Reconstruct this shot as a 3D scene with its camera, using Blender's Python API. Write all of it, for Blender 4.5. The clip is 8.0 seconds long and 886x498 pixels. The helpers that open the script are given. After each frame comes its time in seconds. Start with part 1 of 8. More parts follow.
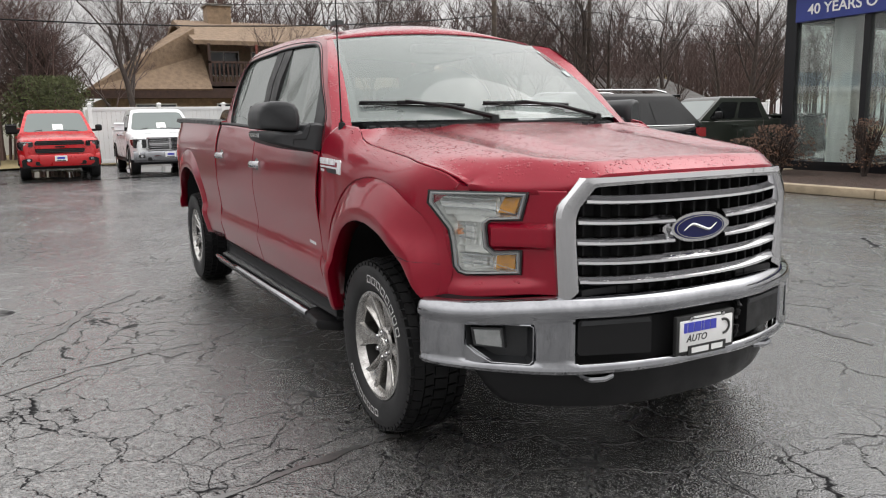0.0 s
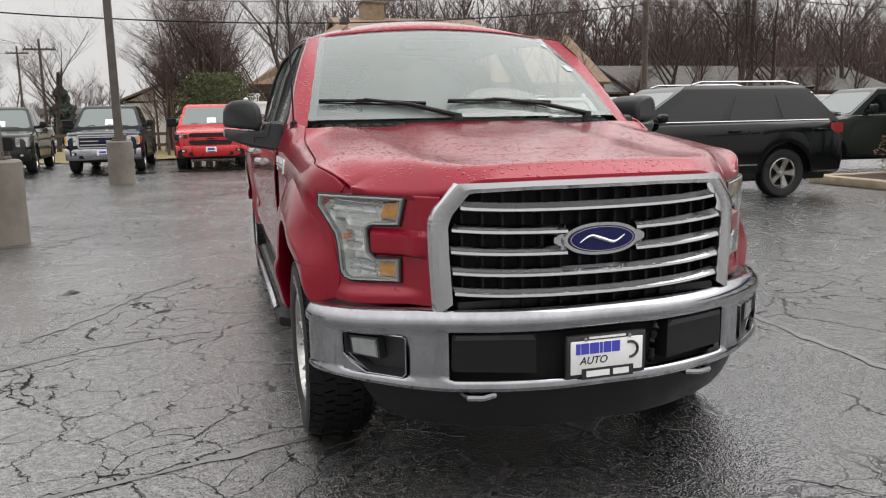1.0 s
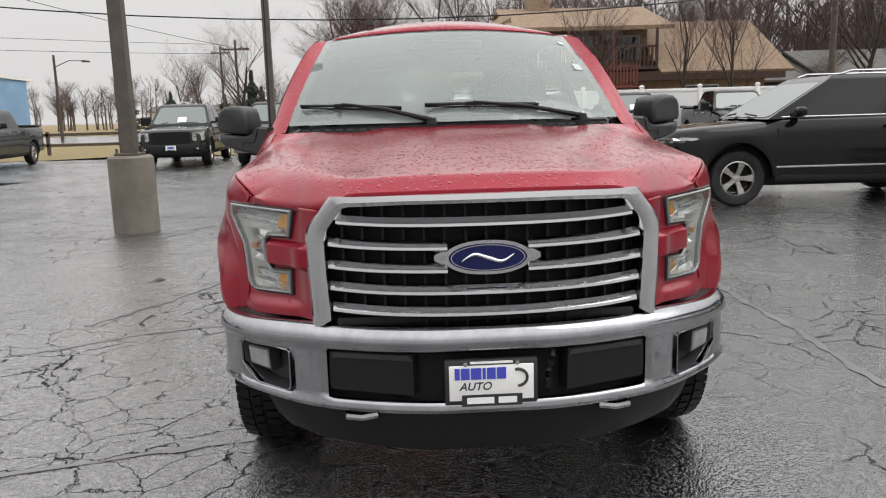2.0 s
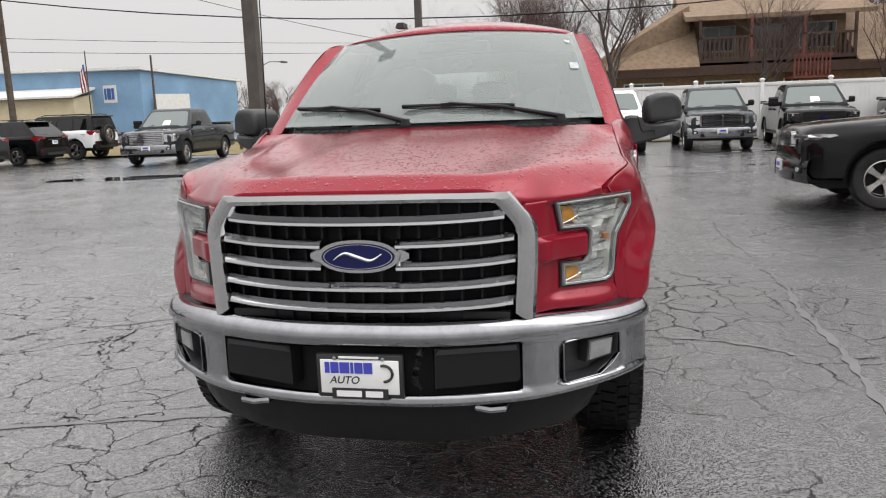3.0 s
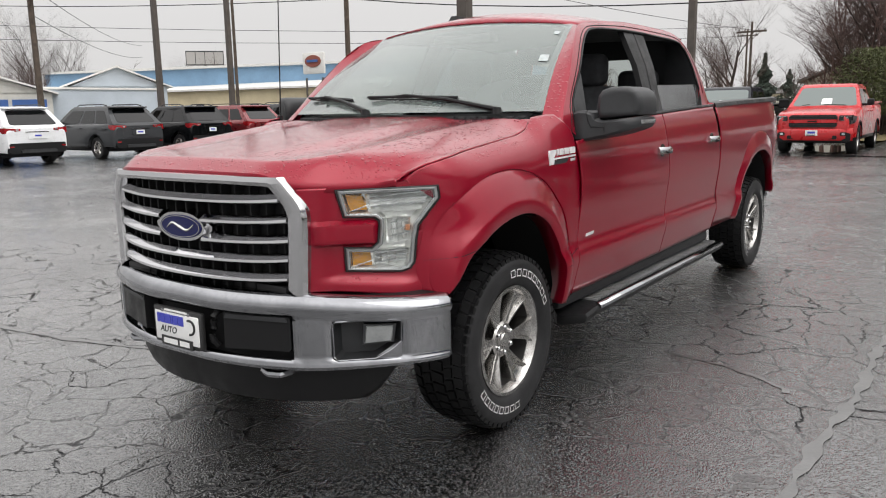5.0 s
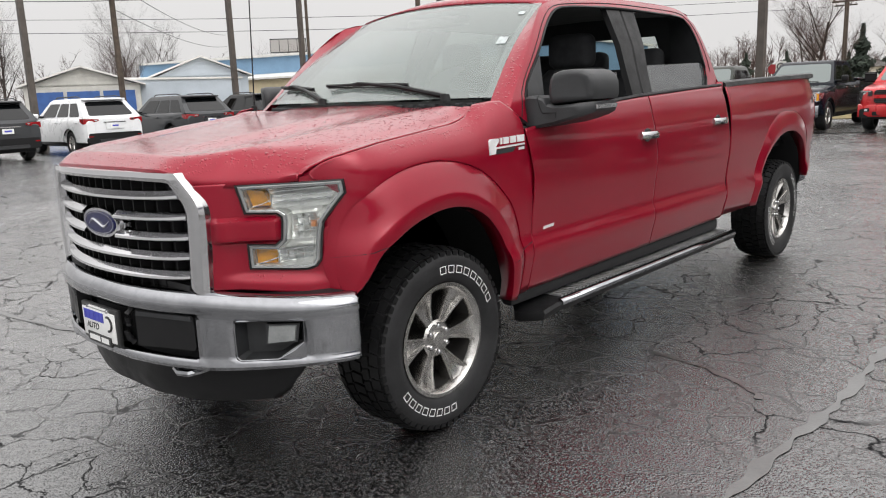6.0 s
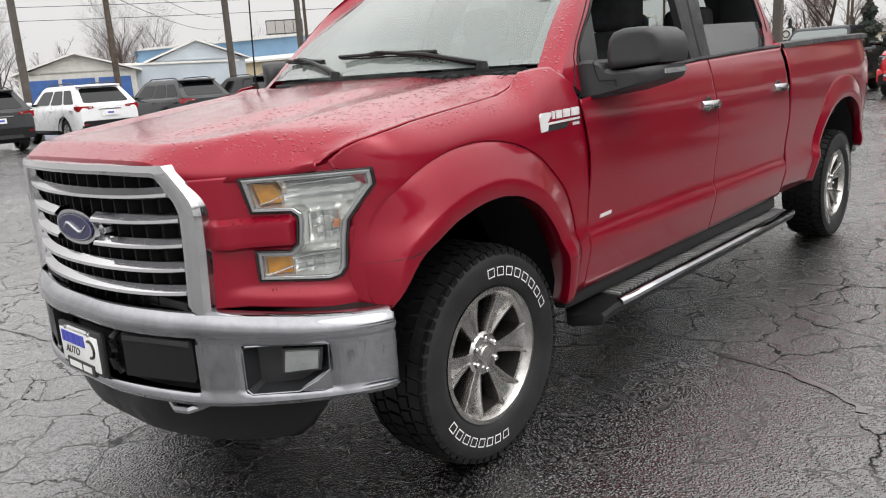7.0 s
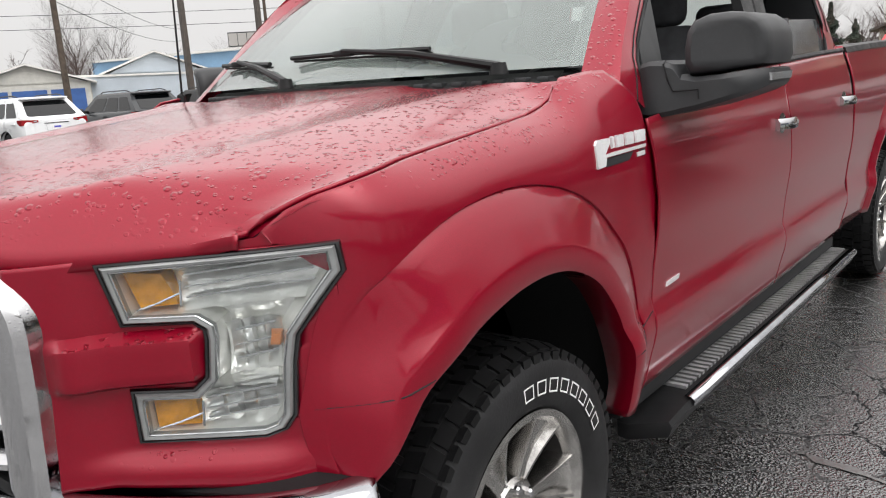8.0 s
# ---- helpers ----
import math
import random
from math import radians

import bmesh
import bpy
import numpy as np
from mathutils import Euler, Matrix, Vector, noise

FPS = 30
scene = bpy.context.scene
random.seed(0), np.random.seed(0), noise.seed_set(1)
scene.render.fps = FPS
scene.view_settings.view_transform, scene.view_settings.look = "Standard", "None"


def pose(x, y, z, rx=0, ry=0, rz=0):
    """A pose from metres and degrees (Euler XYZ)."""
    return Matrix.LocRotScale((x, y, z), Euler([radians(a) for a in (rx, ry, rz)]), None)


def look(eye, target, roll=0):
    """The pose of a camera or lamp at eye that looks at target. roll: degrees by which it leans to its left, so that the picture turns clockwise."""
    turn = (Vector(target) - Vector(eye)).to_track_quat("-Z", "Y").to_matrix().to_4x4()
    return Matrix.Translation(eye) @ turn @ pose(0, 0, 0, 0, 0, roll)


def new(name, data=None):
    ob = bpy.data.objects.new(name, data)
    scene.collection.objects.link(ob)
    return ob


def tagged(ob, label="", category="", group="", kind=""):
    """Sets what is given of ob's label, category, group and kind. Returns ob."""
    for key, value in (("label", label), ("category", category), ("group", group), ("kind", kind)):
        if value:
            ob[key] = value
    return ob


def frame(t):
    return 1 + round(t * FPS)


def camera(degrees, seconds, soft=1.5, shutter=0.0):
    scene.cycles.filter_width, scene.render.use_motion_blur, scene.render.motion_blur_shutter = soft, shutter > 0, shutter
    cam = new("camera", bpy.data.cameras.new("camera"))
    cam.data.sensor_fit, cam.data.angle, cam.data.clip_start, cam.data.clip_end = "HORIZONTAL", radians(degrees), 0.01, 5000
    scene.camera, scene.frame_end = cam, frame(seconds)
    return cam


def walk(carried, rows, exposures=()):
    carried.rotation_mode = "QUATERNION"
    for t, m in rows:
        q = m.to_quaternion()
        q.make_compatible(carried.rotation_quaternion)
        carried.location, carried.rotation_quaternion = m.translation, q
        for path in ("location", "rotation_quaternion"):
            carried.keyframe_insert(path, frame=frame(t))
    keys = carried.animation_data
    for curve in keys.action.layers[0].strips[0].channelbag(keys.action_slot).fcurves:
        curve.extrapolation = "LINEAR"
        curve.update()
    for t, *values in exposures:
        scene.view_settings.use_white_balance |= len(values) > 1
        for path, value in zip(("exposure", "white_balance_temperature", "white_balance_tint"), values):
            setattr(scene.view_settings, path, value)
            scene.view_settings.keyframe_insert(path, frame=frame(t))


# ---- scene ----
from mathutils.bvhtree import BVHTree

cam = camera(60.0, 8.0, soft=1.1)
PATH = [
    (0, (-2.21, -2.048, 1.342), (-1.281, -0.307, 1.015), -1.1),
    (0.5, (-1.719, -2.145, 1.356), (-0.97, -0.322, 1.013), -1.1),
    (1, (-1.242, -2.319, 1.353), (-0.698, -0.424, 1.015), -1.1),
    (1.5, (-0.762, -2.385, 1.352), (-0.438, -0.441, 1.008), -1.3),
    (1.7, (-0.557, -2.366, 1.386), (-0.325, -0.41, 1.039), -1.2),
    (2.8, (0.557, -2.421, 1.399), (0.27, -0.473, 1.046), -2.1),
    (2.9, (0.666, -2.412, 1.398), (0.331, -0.472, 1.047), -1.8),
    (3, (0.769, -2.384, 1.396), (0.386, -0.453, 1.047), -2.1),
    (3.5, (1.273, -2.335, 1.386), (0.666, -0.462, 1.036), -2.0),
    (4, (1.706, -2.179, 1.363), (0.893, -0.386, 1.011), -1.7),
    (4.5, (2.152, -2.011, 1.367), (1.155, -0.314, 1.013), -1.3),
    (5, (2.568, -1.791, 1.366), (1.421, -0.192, 1.008), -1.0),
    (5.2, (2.691, -1.636, 1.361), (1.492, -0.076, 1.0), -1.0),
    (5.75, (2.965, -1.360, 1.369), (1.685, 0.118, 0.985), -1.8),
    (6.3, (2.977, -1.202, 1.375), (1.645, 0.234, 0.969), -2.7),
    (6.5, (2.89, -1.152, 1.361), (1.558, 0.28, 0.945), -3.0),
    (7, (2.513, -0.983, 1.342), (1.2, 0.458, 0.893), -3.8),
    (7.5, (2.16, -0.671, 1.344), (0.886, 0.8, 0.883), -3.8),
    (8, (1.807, -0.321, 1.33), (0.559, 1.183, 0.907), -3.7),
]
walk(cam, [(t, look(eye, target, roll)) for t, eye, target, roll in PATH], [(0, 0.0), (5.2, 0.0), (6.5, 0.13), (8, 0.15)])

# ---- daylight: overcast winter sky, soft high sun ----
world = bpy.data.worlds.new("overcast")
scene.world = world
world.use_nodes = True
wn, wl = world.node_tree.nodes, world.node_tree.links
wn.clear()
w_out = wn.new("ShaderNodeOutputWorld")
w_bg = wn.new("ShaderNodeBackground")
w_sky = wn.new("ShaderNodeTexSky")
w_sky.sky_type = 'NISHITA'
w_sky.sun_disc = False
w_sky.sun_elevation = radians(38)
w_sky.sun_rotation = radians(98)
w_sky.dust_density = 6.0
w_hs = wn.new("ShaderNodeHueSaturation")
w_hs.inputs["Saturation"].default_value = 0.10
w_mix = wn.new("ShaderNodeMix")
w_mix.data_type = 'RGBA'
w_mix.inputs[0].default_value = 0.82
w_mix.inputs[7].default_value = (8.6, 8.45, 8.4, 1)   # even cloud layer
wl.new(w_sky.outputs[0], w_hs.inputs["Color"])
wl.new(w_hs.outputs[0], w_mix.inputs[6])
# cloud is brighter overhead than at the horizon
w_tc = wn.new("ShaderNodeTexCoord")
w_sep = wn.new("ShaderNodeSeparateXYZ")
w_map = wn.new("ShaderNodeMapRange")
w_map.interpolation_type = 'SMOOTHSTEP'
w_map.inputs[1].default_value, w_map.inputs[2].default_value = 0.10, 0.80
w_map.inputs[3].default_value, w_map.inputs[4].default_value = 0.89, 2.4
w_mul = wn.new("ShaderNodeVectorMath")
w_mul.operation = 'SCALE'
wl.new(w_tc.outputs["Generated"], w_sep.inputs[0])
wl.new(w_sep.outputs["Z"], w_map.inputs[0])
wl.new(w_mix.outputs[2], w_mul.inputs[0])
wl.new(w_map.outputs[0], w_mul.inputs["Scale"])
wl.new(w_mul.outputs[0], w_bg.inputs["Color"])
w_bg.inputs["Strength"].default_value = 0.112
wl.new(w_bg.outputs[0], w_out.inputs["Surface"])

sun = new("sun", bpy.data.lights.new("sun", 'SUN'))
sun.data.energy = 0.7
sun.data.angle = radians(40)
sun.data.color = (1.0, 0.97, 0.94)
sun.matrix_world = look((0, 0, 60), (-36, 5, 0))


# ---- materials ----
class Mat:
    """A node material with a Principled shader; small helpers to add texture."""
    def __init__(self, name, color=(0.5, 0.5, 0.5), rough=0.5, metal=0.0, coat=0.0, spec=0.5):
        self.m = bpy.data.materials.new(name)
        self.m.use_nodes = True
        self.n, self.l = self.m.node_tree.nodes, self.m.node_tree.links
        self.b = self.n["Principled BSDF"]
        self.b.inputs["Base Color"].default_value = (*color, 1)
        self.b.inputs["Roughness"].default_value = rough
        self.b.inputs["Metallic"].default_value = metal
        self.b.inputs["Coat Weight"].default_value = coat
        self.b.inputs["Coat Roughness"].default_value = 0.06
        self.b.inputs["Specular IOR Level"].default_value = spec
        self.c = self.n.new("ShaderNodeTexCoord")
        self.out = self.c.outputs["Object"]

    def link(self, a, b):
        self.l.new(a, b)

    def noise(self, scale, detail=4.0, rough=0.55, dist=0.0):
        t = self.n.new("ShaderNodeTexNoise")
        t.inputs["Scale"].default_value = scale
        t.inputs["Detail"].default_value = detail
        t.inputs["Roughness"].default_value = rough
        t.inputs["Distortion"].default_value = dist
        self.link(self.out, t.inputs["Vector"])
        return t.outputs["Fac"]

    def vor(self, scale, feature='F1', rand=1.0, vec=None):
        t = self.n.new("ShaderNodeTexVoronoi")
        t.feature = feature
        t.inputs["Scale"].default_value = scale
        t.inputs["Randomness"].default_value = rand
        self.link(vec or self.out, t.inputs["Vector"])
        return t.outputs["Distance"]

    def ramp(self, fac, stops):
        r = self.n.new("ShaderNodeValToRGB")
        e = r.color_ramp.elements
        while len(e) < len(stops):
            e.new(0.5)
        for k, (p, col) in zip(e, stops):
            k.position = p
            k.color = (*col, 1) if isinstance(col, tuple) else (col, col, col, 1)
        self.link(fac, r.inputs["Fac"])
        return r.outputs["Color"]

    def mix(self, fac, a, b, mode='MIX'):
        x = self.n.new("ShaderNodeMix")
        x.data_type = 'RGBA'
        x.blend_type = mode
        for s, v in ((0, fac), (6, a), (7, b)):
            if isinstance(v, (int, float)):
                x.inputs[s].default_value = v if s == 0 else (v, v, v, 1)
            elif isinstance(v, tuple):
                x.inputs[s].default_value = (*v, 1)
            else:
                self.link(v, x.inputs[s])
        return x.outputs[2]

    def math(self, op, a, b=0.0):
        x = self.n.new("ShaderNodeMath")
        x.operation = op
        for s, v in ((0, a), (1, b)):
            if isinstance(v, (int, float)):
                x.inputs[s].default_value = v
            else:
                self.link(v, x.inputs[s])
        return x.outputs[0]

    def color(self, sock):
        self.link(sock, self.b.inputs["Base Color"])
        return self

    def rough(self, sock):
        self.link(sock, self.b.inputs["Roughness"])
        return self

    def bump(self, sock, strength=0.3, dist=0.01):
        x = self.n.new("ShaderNodeBump")
        x.inputs["Strength"].default_value = strength
        x.inputs["Distance"].default_value = dist
        self.link(sock, x.inputs["Height"])
        self.link(x.outputs[0], self.b.inputs["Normal"])
        self.link(x.outputs[0], self.b.inputs["Coat Normal"])
        return self

    def vary(self, color, scale=6.0, amount=0.25, fine=60.0):
        """Two scales of tone over a base colour."""
        d = tuple(v * (1 - amount) for v in color)
        u = tuple(min(1, v * (1 + amount)) for v in color)
        a = self.ramp(self.noise(scale), [(0.3, d), (0.7, u)])
        b = self.ramp(self.noise(fine, 2), [(0.3, 1 - amount * 0.5), (0.7, 1 + 0.0)])
        return self.color(self.mix(1.0, a, b, 'MULTIPLY'))


def car_paint(name, color, metal=0.35, rough=0.30, dirt=0.18, coat=0.6):
    """Wet, slightly dusty clear-coated paint with rain drops."""
    dark = max(color) < 0.1
    m = Mat(name, color, rough, 0.0 if dark else metal, 0.3 if dark else coat, 0.15 if dark else 0.5)
    dirt = 0.08 if dark else dirt
    film = m.ramp(m.noise(2.2, 5), [(0.35, 0.0), (0.8, 1.0)])
    grime = m.mix(film, color, tuple((0.96 if dark else 0.82) * c + (0.04 if dark else 0.18) * g for c, g in zip(color, (0.22, 0.2, 0.19))))
    m.color(m.mix(dirt, color, grime))
    rough = 0.13 if dark else rough
    m.rough(m.ramp(m.noise(5, 4), [(0.3, rough * 0.75), (0.75, rough * 1.3)]))
    return m.m


def wet_red(name):
    """Deep metallic red under rain: a misted film and beads of water on the upper faces, runs of dirt on the flanks."""
    red = (0.24, 0.0010, 0.015)
    m = Mat(name, red, 0.34, 0.25, 1.0, 0.2)
    m.b.inputs["Coat IOR"].default_value = 1.34
    flake = m.ramp(m.noise(900, 1), [(0.35, (0.205, 0.0008, 0.012)), (0.7, (0.275, 0.0016, 0.019))])
    film = m.ramp(m.noise(3.0, 6, 0.6), [(0.42, 0.0), (0.75, 0.08)])
    m.color(m.mix(film, flake, (0.30, 0.035, 0.045)))
    geo = m.n.new("ShaderNodeNewGeometry")
    sep = m.n.new("ShaderNodeSeparateXYZ")
    m.link(geo.outputs["True Normal"], sep.inputs[0])
    up = m.ramp(sep.outputs["Z"], [(0.55, 0.0), (0.9, 1.0)])
    drops = m.ramp(m.vor(75), [(0.22, 1.0), (0.34, 0.0)])
    some = m.ramp(m.noise(22, 4, 0.7), [(0.47, 0.0), (0.58, 1.0)])
    beads = m.mix(1.0, drops, some, 'MULTIPLY')
    blobs = m.mix(1.0, m.ramp(m.vor(38), [(0.16, 1.0), (0.28, 0.0)]), m.ramp(m.noise(9, 4, 0.7), [(0.46, 0.0), (0.54, 1.0)]), 'MULTIPLY')
    mist = m.noise(320, 2, 0.7)
    top = m.mix(0.03, m.mix(1.0, beads, blobs, 'LIGHTEN'), mist)
    runs = m.n.new("ShaderNodeMapping")
    runs.inputs["Scale"].default_value = (60, 60, 5)
    m.link(m.out, runs.inputs["Vector"])
    rn = m.n.new("ShaderNodeTexNoise")
    rn.inputs["Detail"].default_value = 4
    m.link(runs.outputs[0], rn.inputs["Vector"])
    streaks = m.ramp(rn.outputs["Fac"], [(0.5, 0.0), (0.75, 0.5)])
    h = m.mix(up, m.math('MULTIPLY', m.mix(0.6, streaks, beads), 0.02), top)
    m.bump(h, 0.9, 0.006)
    haze = m.ramp(m.noise(5.5, 7, 0.68), [(0.36, 0.02), (0.62, 0.10)])
    m.link(m.mix(up, m.ramp(m.noise(7, 5, 0.65), [(0.4, 0.02), (0.7, 0.09)]), haze), m.b.inputs["Coat Roughness"])
    m.rough(m.mix(up, 0.28, 0.36))
    return m.m


def glass(name, tint=(0.75, 0.8, 0.78), rough=0.02, haze=0.0, hazecol=(0.5, 0.53, 0.52)):
    """Pane: see-through with a Fresnel mirror; haze adds a diffuse layer of damp and painted reflection."""
    mat = bpy.data.materials.new(name)
    mat.use_nodes = True
    n, l = mat.node_tree.nodes, mat.node_tree.links
    n.clear()
    out = n.new("ShaderNodeOutputMaterial")
    tr = n.new("ShaderNodeBsdfTransparent")
    tr.inputs[0].default_value = (*tint, 1)
    gl = n.new("ShaderNodeBsdfGlossy")
    gl.inputs["Roughness"].default_value = rough
    lw = n.new("ShaderNodeLayerWeight")
    lw.inputs["Blend"].default_value = 0.5
    pw = n.new("ShaderNodeMath")
    pw.operation = 'POWER'
    pw.inputs[1].default_value = 4.5
    fr = n.new("ShaderNodeMath")
    fr.operation = 'MULTIPLY_ADD'
    fr.inputs[1].default_value, fr.inputs[2].default_value = 0.94, 0.06
    l.new(lw.outputs["Facing"], pw.inputs[0])
    l.new(pw.outputs[0], fr.inputs[0])
    body = tr
    if haze:
        df = n.new("ShaderNodeBsdfDiffuse")
        df.inputs[0].default_value = (*hazecol, 1)
        mx = n.new("ShaderNodeMixShader")
        tx = n.new("ShaderNodeTexNoise")
        tx.inputs["Scale"].default_value = 2.0
        rp = n.new("ShaderNodeMapRange")
        rp.inputs[3].default_value = haze * 0.75
        rp.inputs[4].default_value = min(1.0, haze * 1.2)
        tc = n.new("ShaderNodeTexCoord")
        l.new(tc.outputs["Object"], tx.inputs["Vector"])
        l.new(tx.outputs["Fac"], rp.inputs[0])
        l.new(rp.outputs[0], mx.inputs[0])
        l.new(tr.outputs[0], mx.inputs[1])
        l.new(df.outputs[0], mx.inputs[2])
        body = mx
    m2 = n.new("ShaderNodeMixShader")
    l.new(fr.outputs[0], m2.inputs[0])
    l.new(body.outputs[0], m2.inputs[1])
    l.new(gl.outputs[0], m2.inputs[2])
    l.new(m2.outputs[0], out.inputs["Surface"])
    return mat


def wet_asphalt():
    """Old lot asphalt under a film of rain: stones proud of the binder, cracks in polygons, worn pale areas, painted
    sky sheen and sparkle.
    """
    m = Mat("wet_asphalt", (0.05, 0.05, 0.052), 0.3)
    nz = m.n.new("ShaderNodeTexNoise")
    nz.inputs["Scale"].default_value = 2.6
    nz.inputs["Detail"].default_value = 6
    nz.inputs["Roughness"].default_value = 0.62
    m.link(m.out, nz.inputs["Vector"])
    ad = m.n.new("ShaderNodeVectorMath")
    ad.operation = 'MULTIPLY_ADD'
    ad.inputs[1].default_value = (0.42, 0.42, 0.0)
    m.link(nz.outputs["Color"], ad.inputs[0])
    m.link(m.out, ad.inputs[2])
    big = m.vor(1.35, 'DISTANCE_TO_EDGE', 1.0, ad.outputs[0])
    small = m.vor(3.6, 'DISTANCE_TO_EDGE', 1.0, ad.outputs[0])
    zone = m.ramp(m.noise(0.32, 3), [(0.40, 0.0), (0.54, 1.0)])
    keep = m.ramp(m.noise(0.9, 3), [(0.46, 0.0), (0.56, 1.0)])
    c1 = m.mix(1.0, m.ramp(big, [(0.003, 1.0), (0.0105, 0.0)]), keep, 'MULTIPLY')
    c2 = m.mix(1.0, m.ramp(small, [(0.005, 0.95), (0.018, 0.0)]), zone, 'MULTIPLY')
    crack = m.mix(1.0, c1, c2, 'LIGHTEN')
    grain = m.vor(85)
    grain2 = m.noise(120, 1.5, 0.5)
    stone = m.ramp(grain, [(0.0, (0.046, 0.045, 0.045)), (0.3, (0.014, 0.014, 0.0145)), (0.7, (0.0045, 0.0045, 0.005))])
    worn = m.ramp(m.noise(0.5, 6, 0.6), [(0.36, (0.5, 0.5, 0.5)), (0.64, (1.5, 1.48, 1.45))])
    base = m.mix(1.0, stone, worn, 'MULTIPLY')
    pale = m.ramp(m.noise(3.1, 9, 0.75), [(0.58, 0.0), (0.74, 0.10)])
    # scoured, salt-bleached stretch beside the parking row, widened to paint in reflected sky
    ds = m.n.new("ShaderNodeVectorMath")
    ds.operation = 'DISTANCE'
    ds.inputs[1].default_value = (-4.4, 2.4, 0)
    m.link(ad.outputs[0], ds.inputs[0])
    scour_sheen = m.math('MULTIPLY', m.ramp(m.math('MULTIPLY', ds.outputs["Value"], 0.125), [(0.28, 1.0), (0.72, 0.0)]), m.ramp(m.noise(26, 8, 0.8), [(0.45, 0.0), (0.60, 0.9)]))
    # pale flecks: salt, and the sparkle of wet stones put into the colour
    fleck = m.ramp(m.noise(70, 2, 0.6), [(0.67, 0.0), (0.72, 0.22)])
    pale = m.mix(1.0, m.mix(1.0, pale, scour_sheen, 'LIGHTEN'), fleck, 'LIGHTEN')
    base = m.mix(pale, base, (0.24, 0.235, 0.225))
    m.color(m.mix(crack, base, (0.006, 0.006, 0.007)))
    wet = m.ramp(m.noise(0.42, 6, 0.65), [(0.36, 0.10), (0.5, 0.20), (0.66, 0.32)])
    fine = m.ramp(grain2, [(0.3, 0.75), (0.7, 1.35)])
    m.rough(m.mix(crack, m.mix(1.0, wet, fine, 'MULTIPLY'), 0.9))
    m.link(m.mix(crack, 0.5, 0.05), m.b.inputs["Specular IOR Level"])
    m.link(m.mix(crack, 1.0, 0.0), m.b.inputs["Coat Weight"])
    m.b.inputs["Coat IOR"].default_value = 2.15
    m.link(m.mix(crack, m.ramp(m.noise(0.6, 6, 0.65), [(0.36, 0.11), (0.62, 0.26)]), 0.8), m.b.inputs["Coat Roughness"])
    tops = m.ramp(grain, [(0.10, 1.0), (0.55, 0.0)])
    h = m.mix(0.5, tops, grain2)
    h = m.mix(crack, h, -3.0)
    m.bump(h, 1.0, 0.010)
    # the film of water lies flatter than the stones
    film = m.n.new("ShaderNodeBump")
    film.inputs["Strength"].default_value = 1.0
    film.inputs["Distance"].default_value = 0.0046
    m.link(h, film.inputs["Height"])
    m.link(film.outputs[0], m.b.inputs["Coat Normal"])
    return m.m


RED = wet_red("wet_red_paint")
ASPHALT = wet_asphalt()
CHROME = Mat("chrome", (0.52, 0.52, 0.53), 0.11, 1.0)
CHROME.rough(CHROME.ramp(CHROME.noise(30, 4), [(0.3, 0.04), (0.8, 0.15)]))
CHROME.bump(CHROME.ramp(CHROME.vor(120), [(0.15, 1.0), (0.28, 0.0)]), 0.12, 0.0012)
CHROME = CHROME.m
BUMPER = Mat("brushed_bumper_chrome", (0.60, 0.61, 0.63), 0.22, 1.0)
BUMPER.rough(BUMPER.ramp(BUMPER.noise(14, 6, 0.65), [(0.3, 0.05), (0.75, 0.13)]))
BUMPER.color(BUMPER.ramp(BUMPER.noise(9, 6, 0.7), [(0.35, (0.27, 0.275, 0.29)), (0.7, (0.36, 0.365, 0.38))]))
BUMPER = BUMPER.m
PLASTIC = Mat("black_textured_plastic", (0.009, 0.009, 0.0097), 0.42, 0, 0, 0.25)
PLASTIC.rough(PLASTIC.ramp(PLASTIC.noise(12, 4), [(0.3, 0.34), (0.8, 0.6)]))
PLASTIC.bump(PLASTIC.noise(420, 2), 0.15, 0.002)
PLASTIC = PLASTIC.m
GREYPLASTIC = Mat("dark_grey_plastic", (0.021, 0.022, 0.024), 0.5).vary((0.021, 0.022, 0.024), 8, 0.25, 120).m
# near-black base puts the shade of cavities and gaps into the colour
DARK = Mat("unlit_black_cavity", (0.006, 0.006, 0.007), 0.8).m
RUBBER = Mat("tyre_rubber", (0.017, 0.017, 0.018), 0.55, 0, 0, 0.3).vary((0.017, 0.017, 0.018), 9, 0.4, 90)
RUBBER.bump(RUBBER.noise(160, 3), 0.2, 0.003)
RUBBER = RUBBER.m
# wet tread rubber, darkened to carry the wheel well's shade in its colour
SHADEDTREAD = Mat("wet_shaded_tread", (0.005, 0.005, 0.0055), 0.5, 0, 0, 0.25).vary((0.005, 0.005, 0.0055), 9, 0.4, 90).m
ALLOY = Mat("wet_machined_alloy", (0.58, 0.57, 0.56), 0.24, 1.0)
ALLOY.color(ALLOY.ramp(ALLOY.noise(16, 6, 0.7), [(0.35, (0.30, 0.29, 0.28)), (0.65, (0.54, 0.53, 0.51))]))
ALLOY = ALLOY.m
# sky's reflection and damp mixed in as a grey-green diffuse haze
WINDSCREEN = glass("sky_hazed_windscreen_glass", (0.80, 0.85, 0.83), 0.03, 0.48, (0.34, 0.385, 0.37))
SIDEGLASS = glass("side_glass", (0.55, 0.6, 0.58), 0.02, 0.03, (0.3, 0.3, 0.3))
# reflection on the wet far-side panes painted in as a pale haze
HAZEGLASS = glass("sky_hazed_side_glass", (0.55, 0.6, 0.58), 0.06, 0.38, (0.30, 0.33, 0.315))
LENS = glass("clear_lens", (0.93, 0.94, 0.94), 0.04)
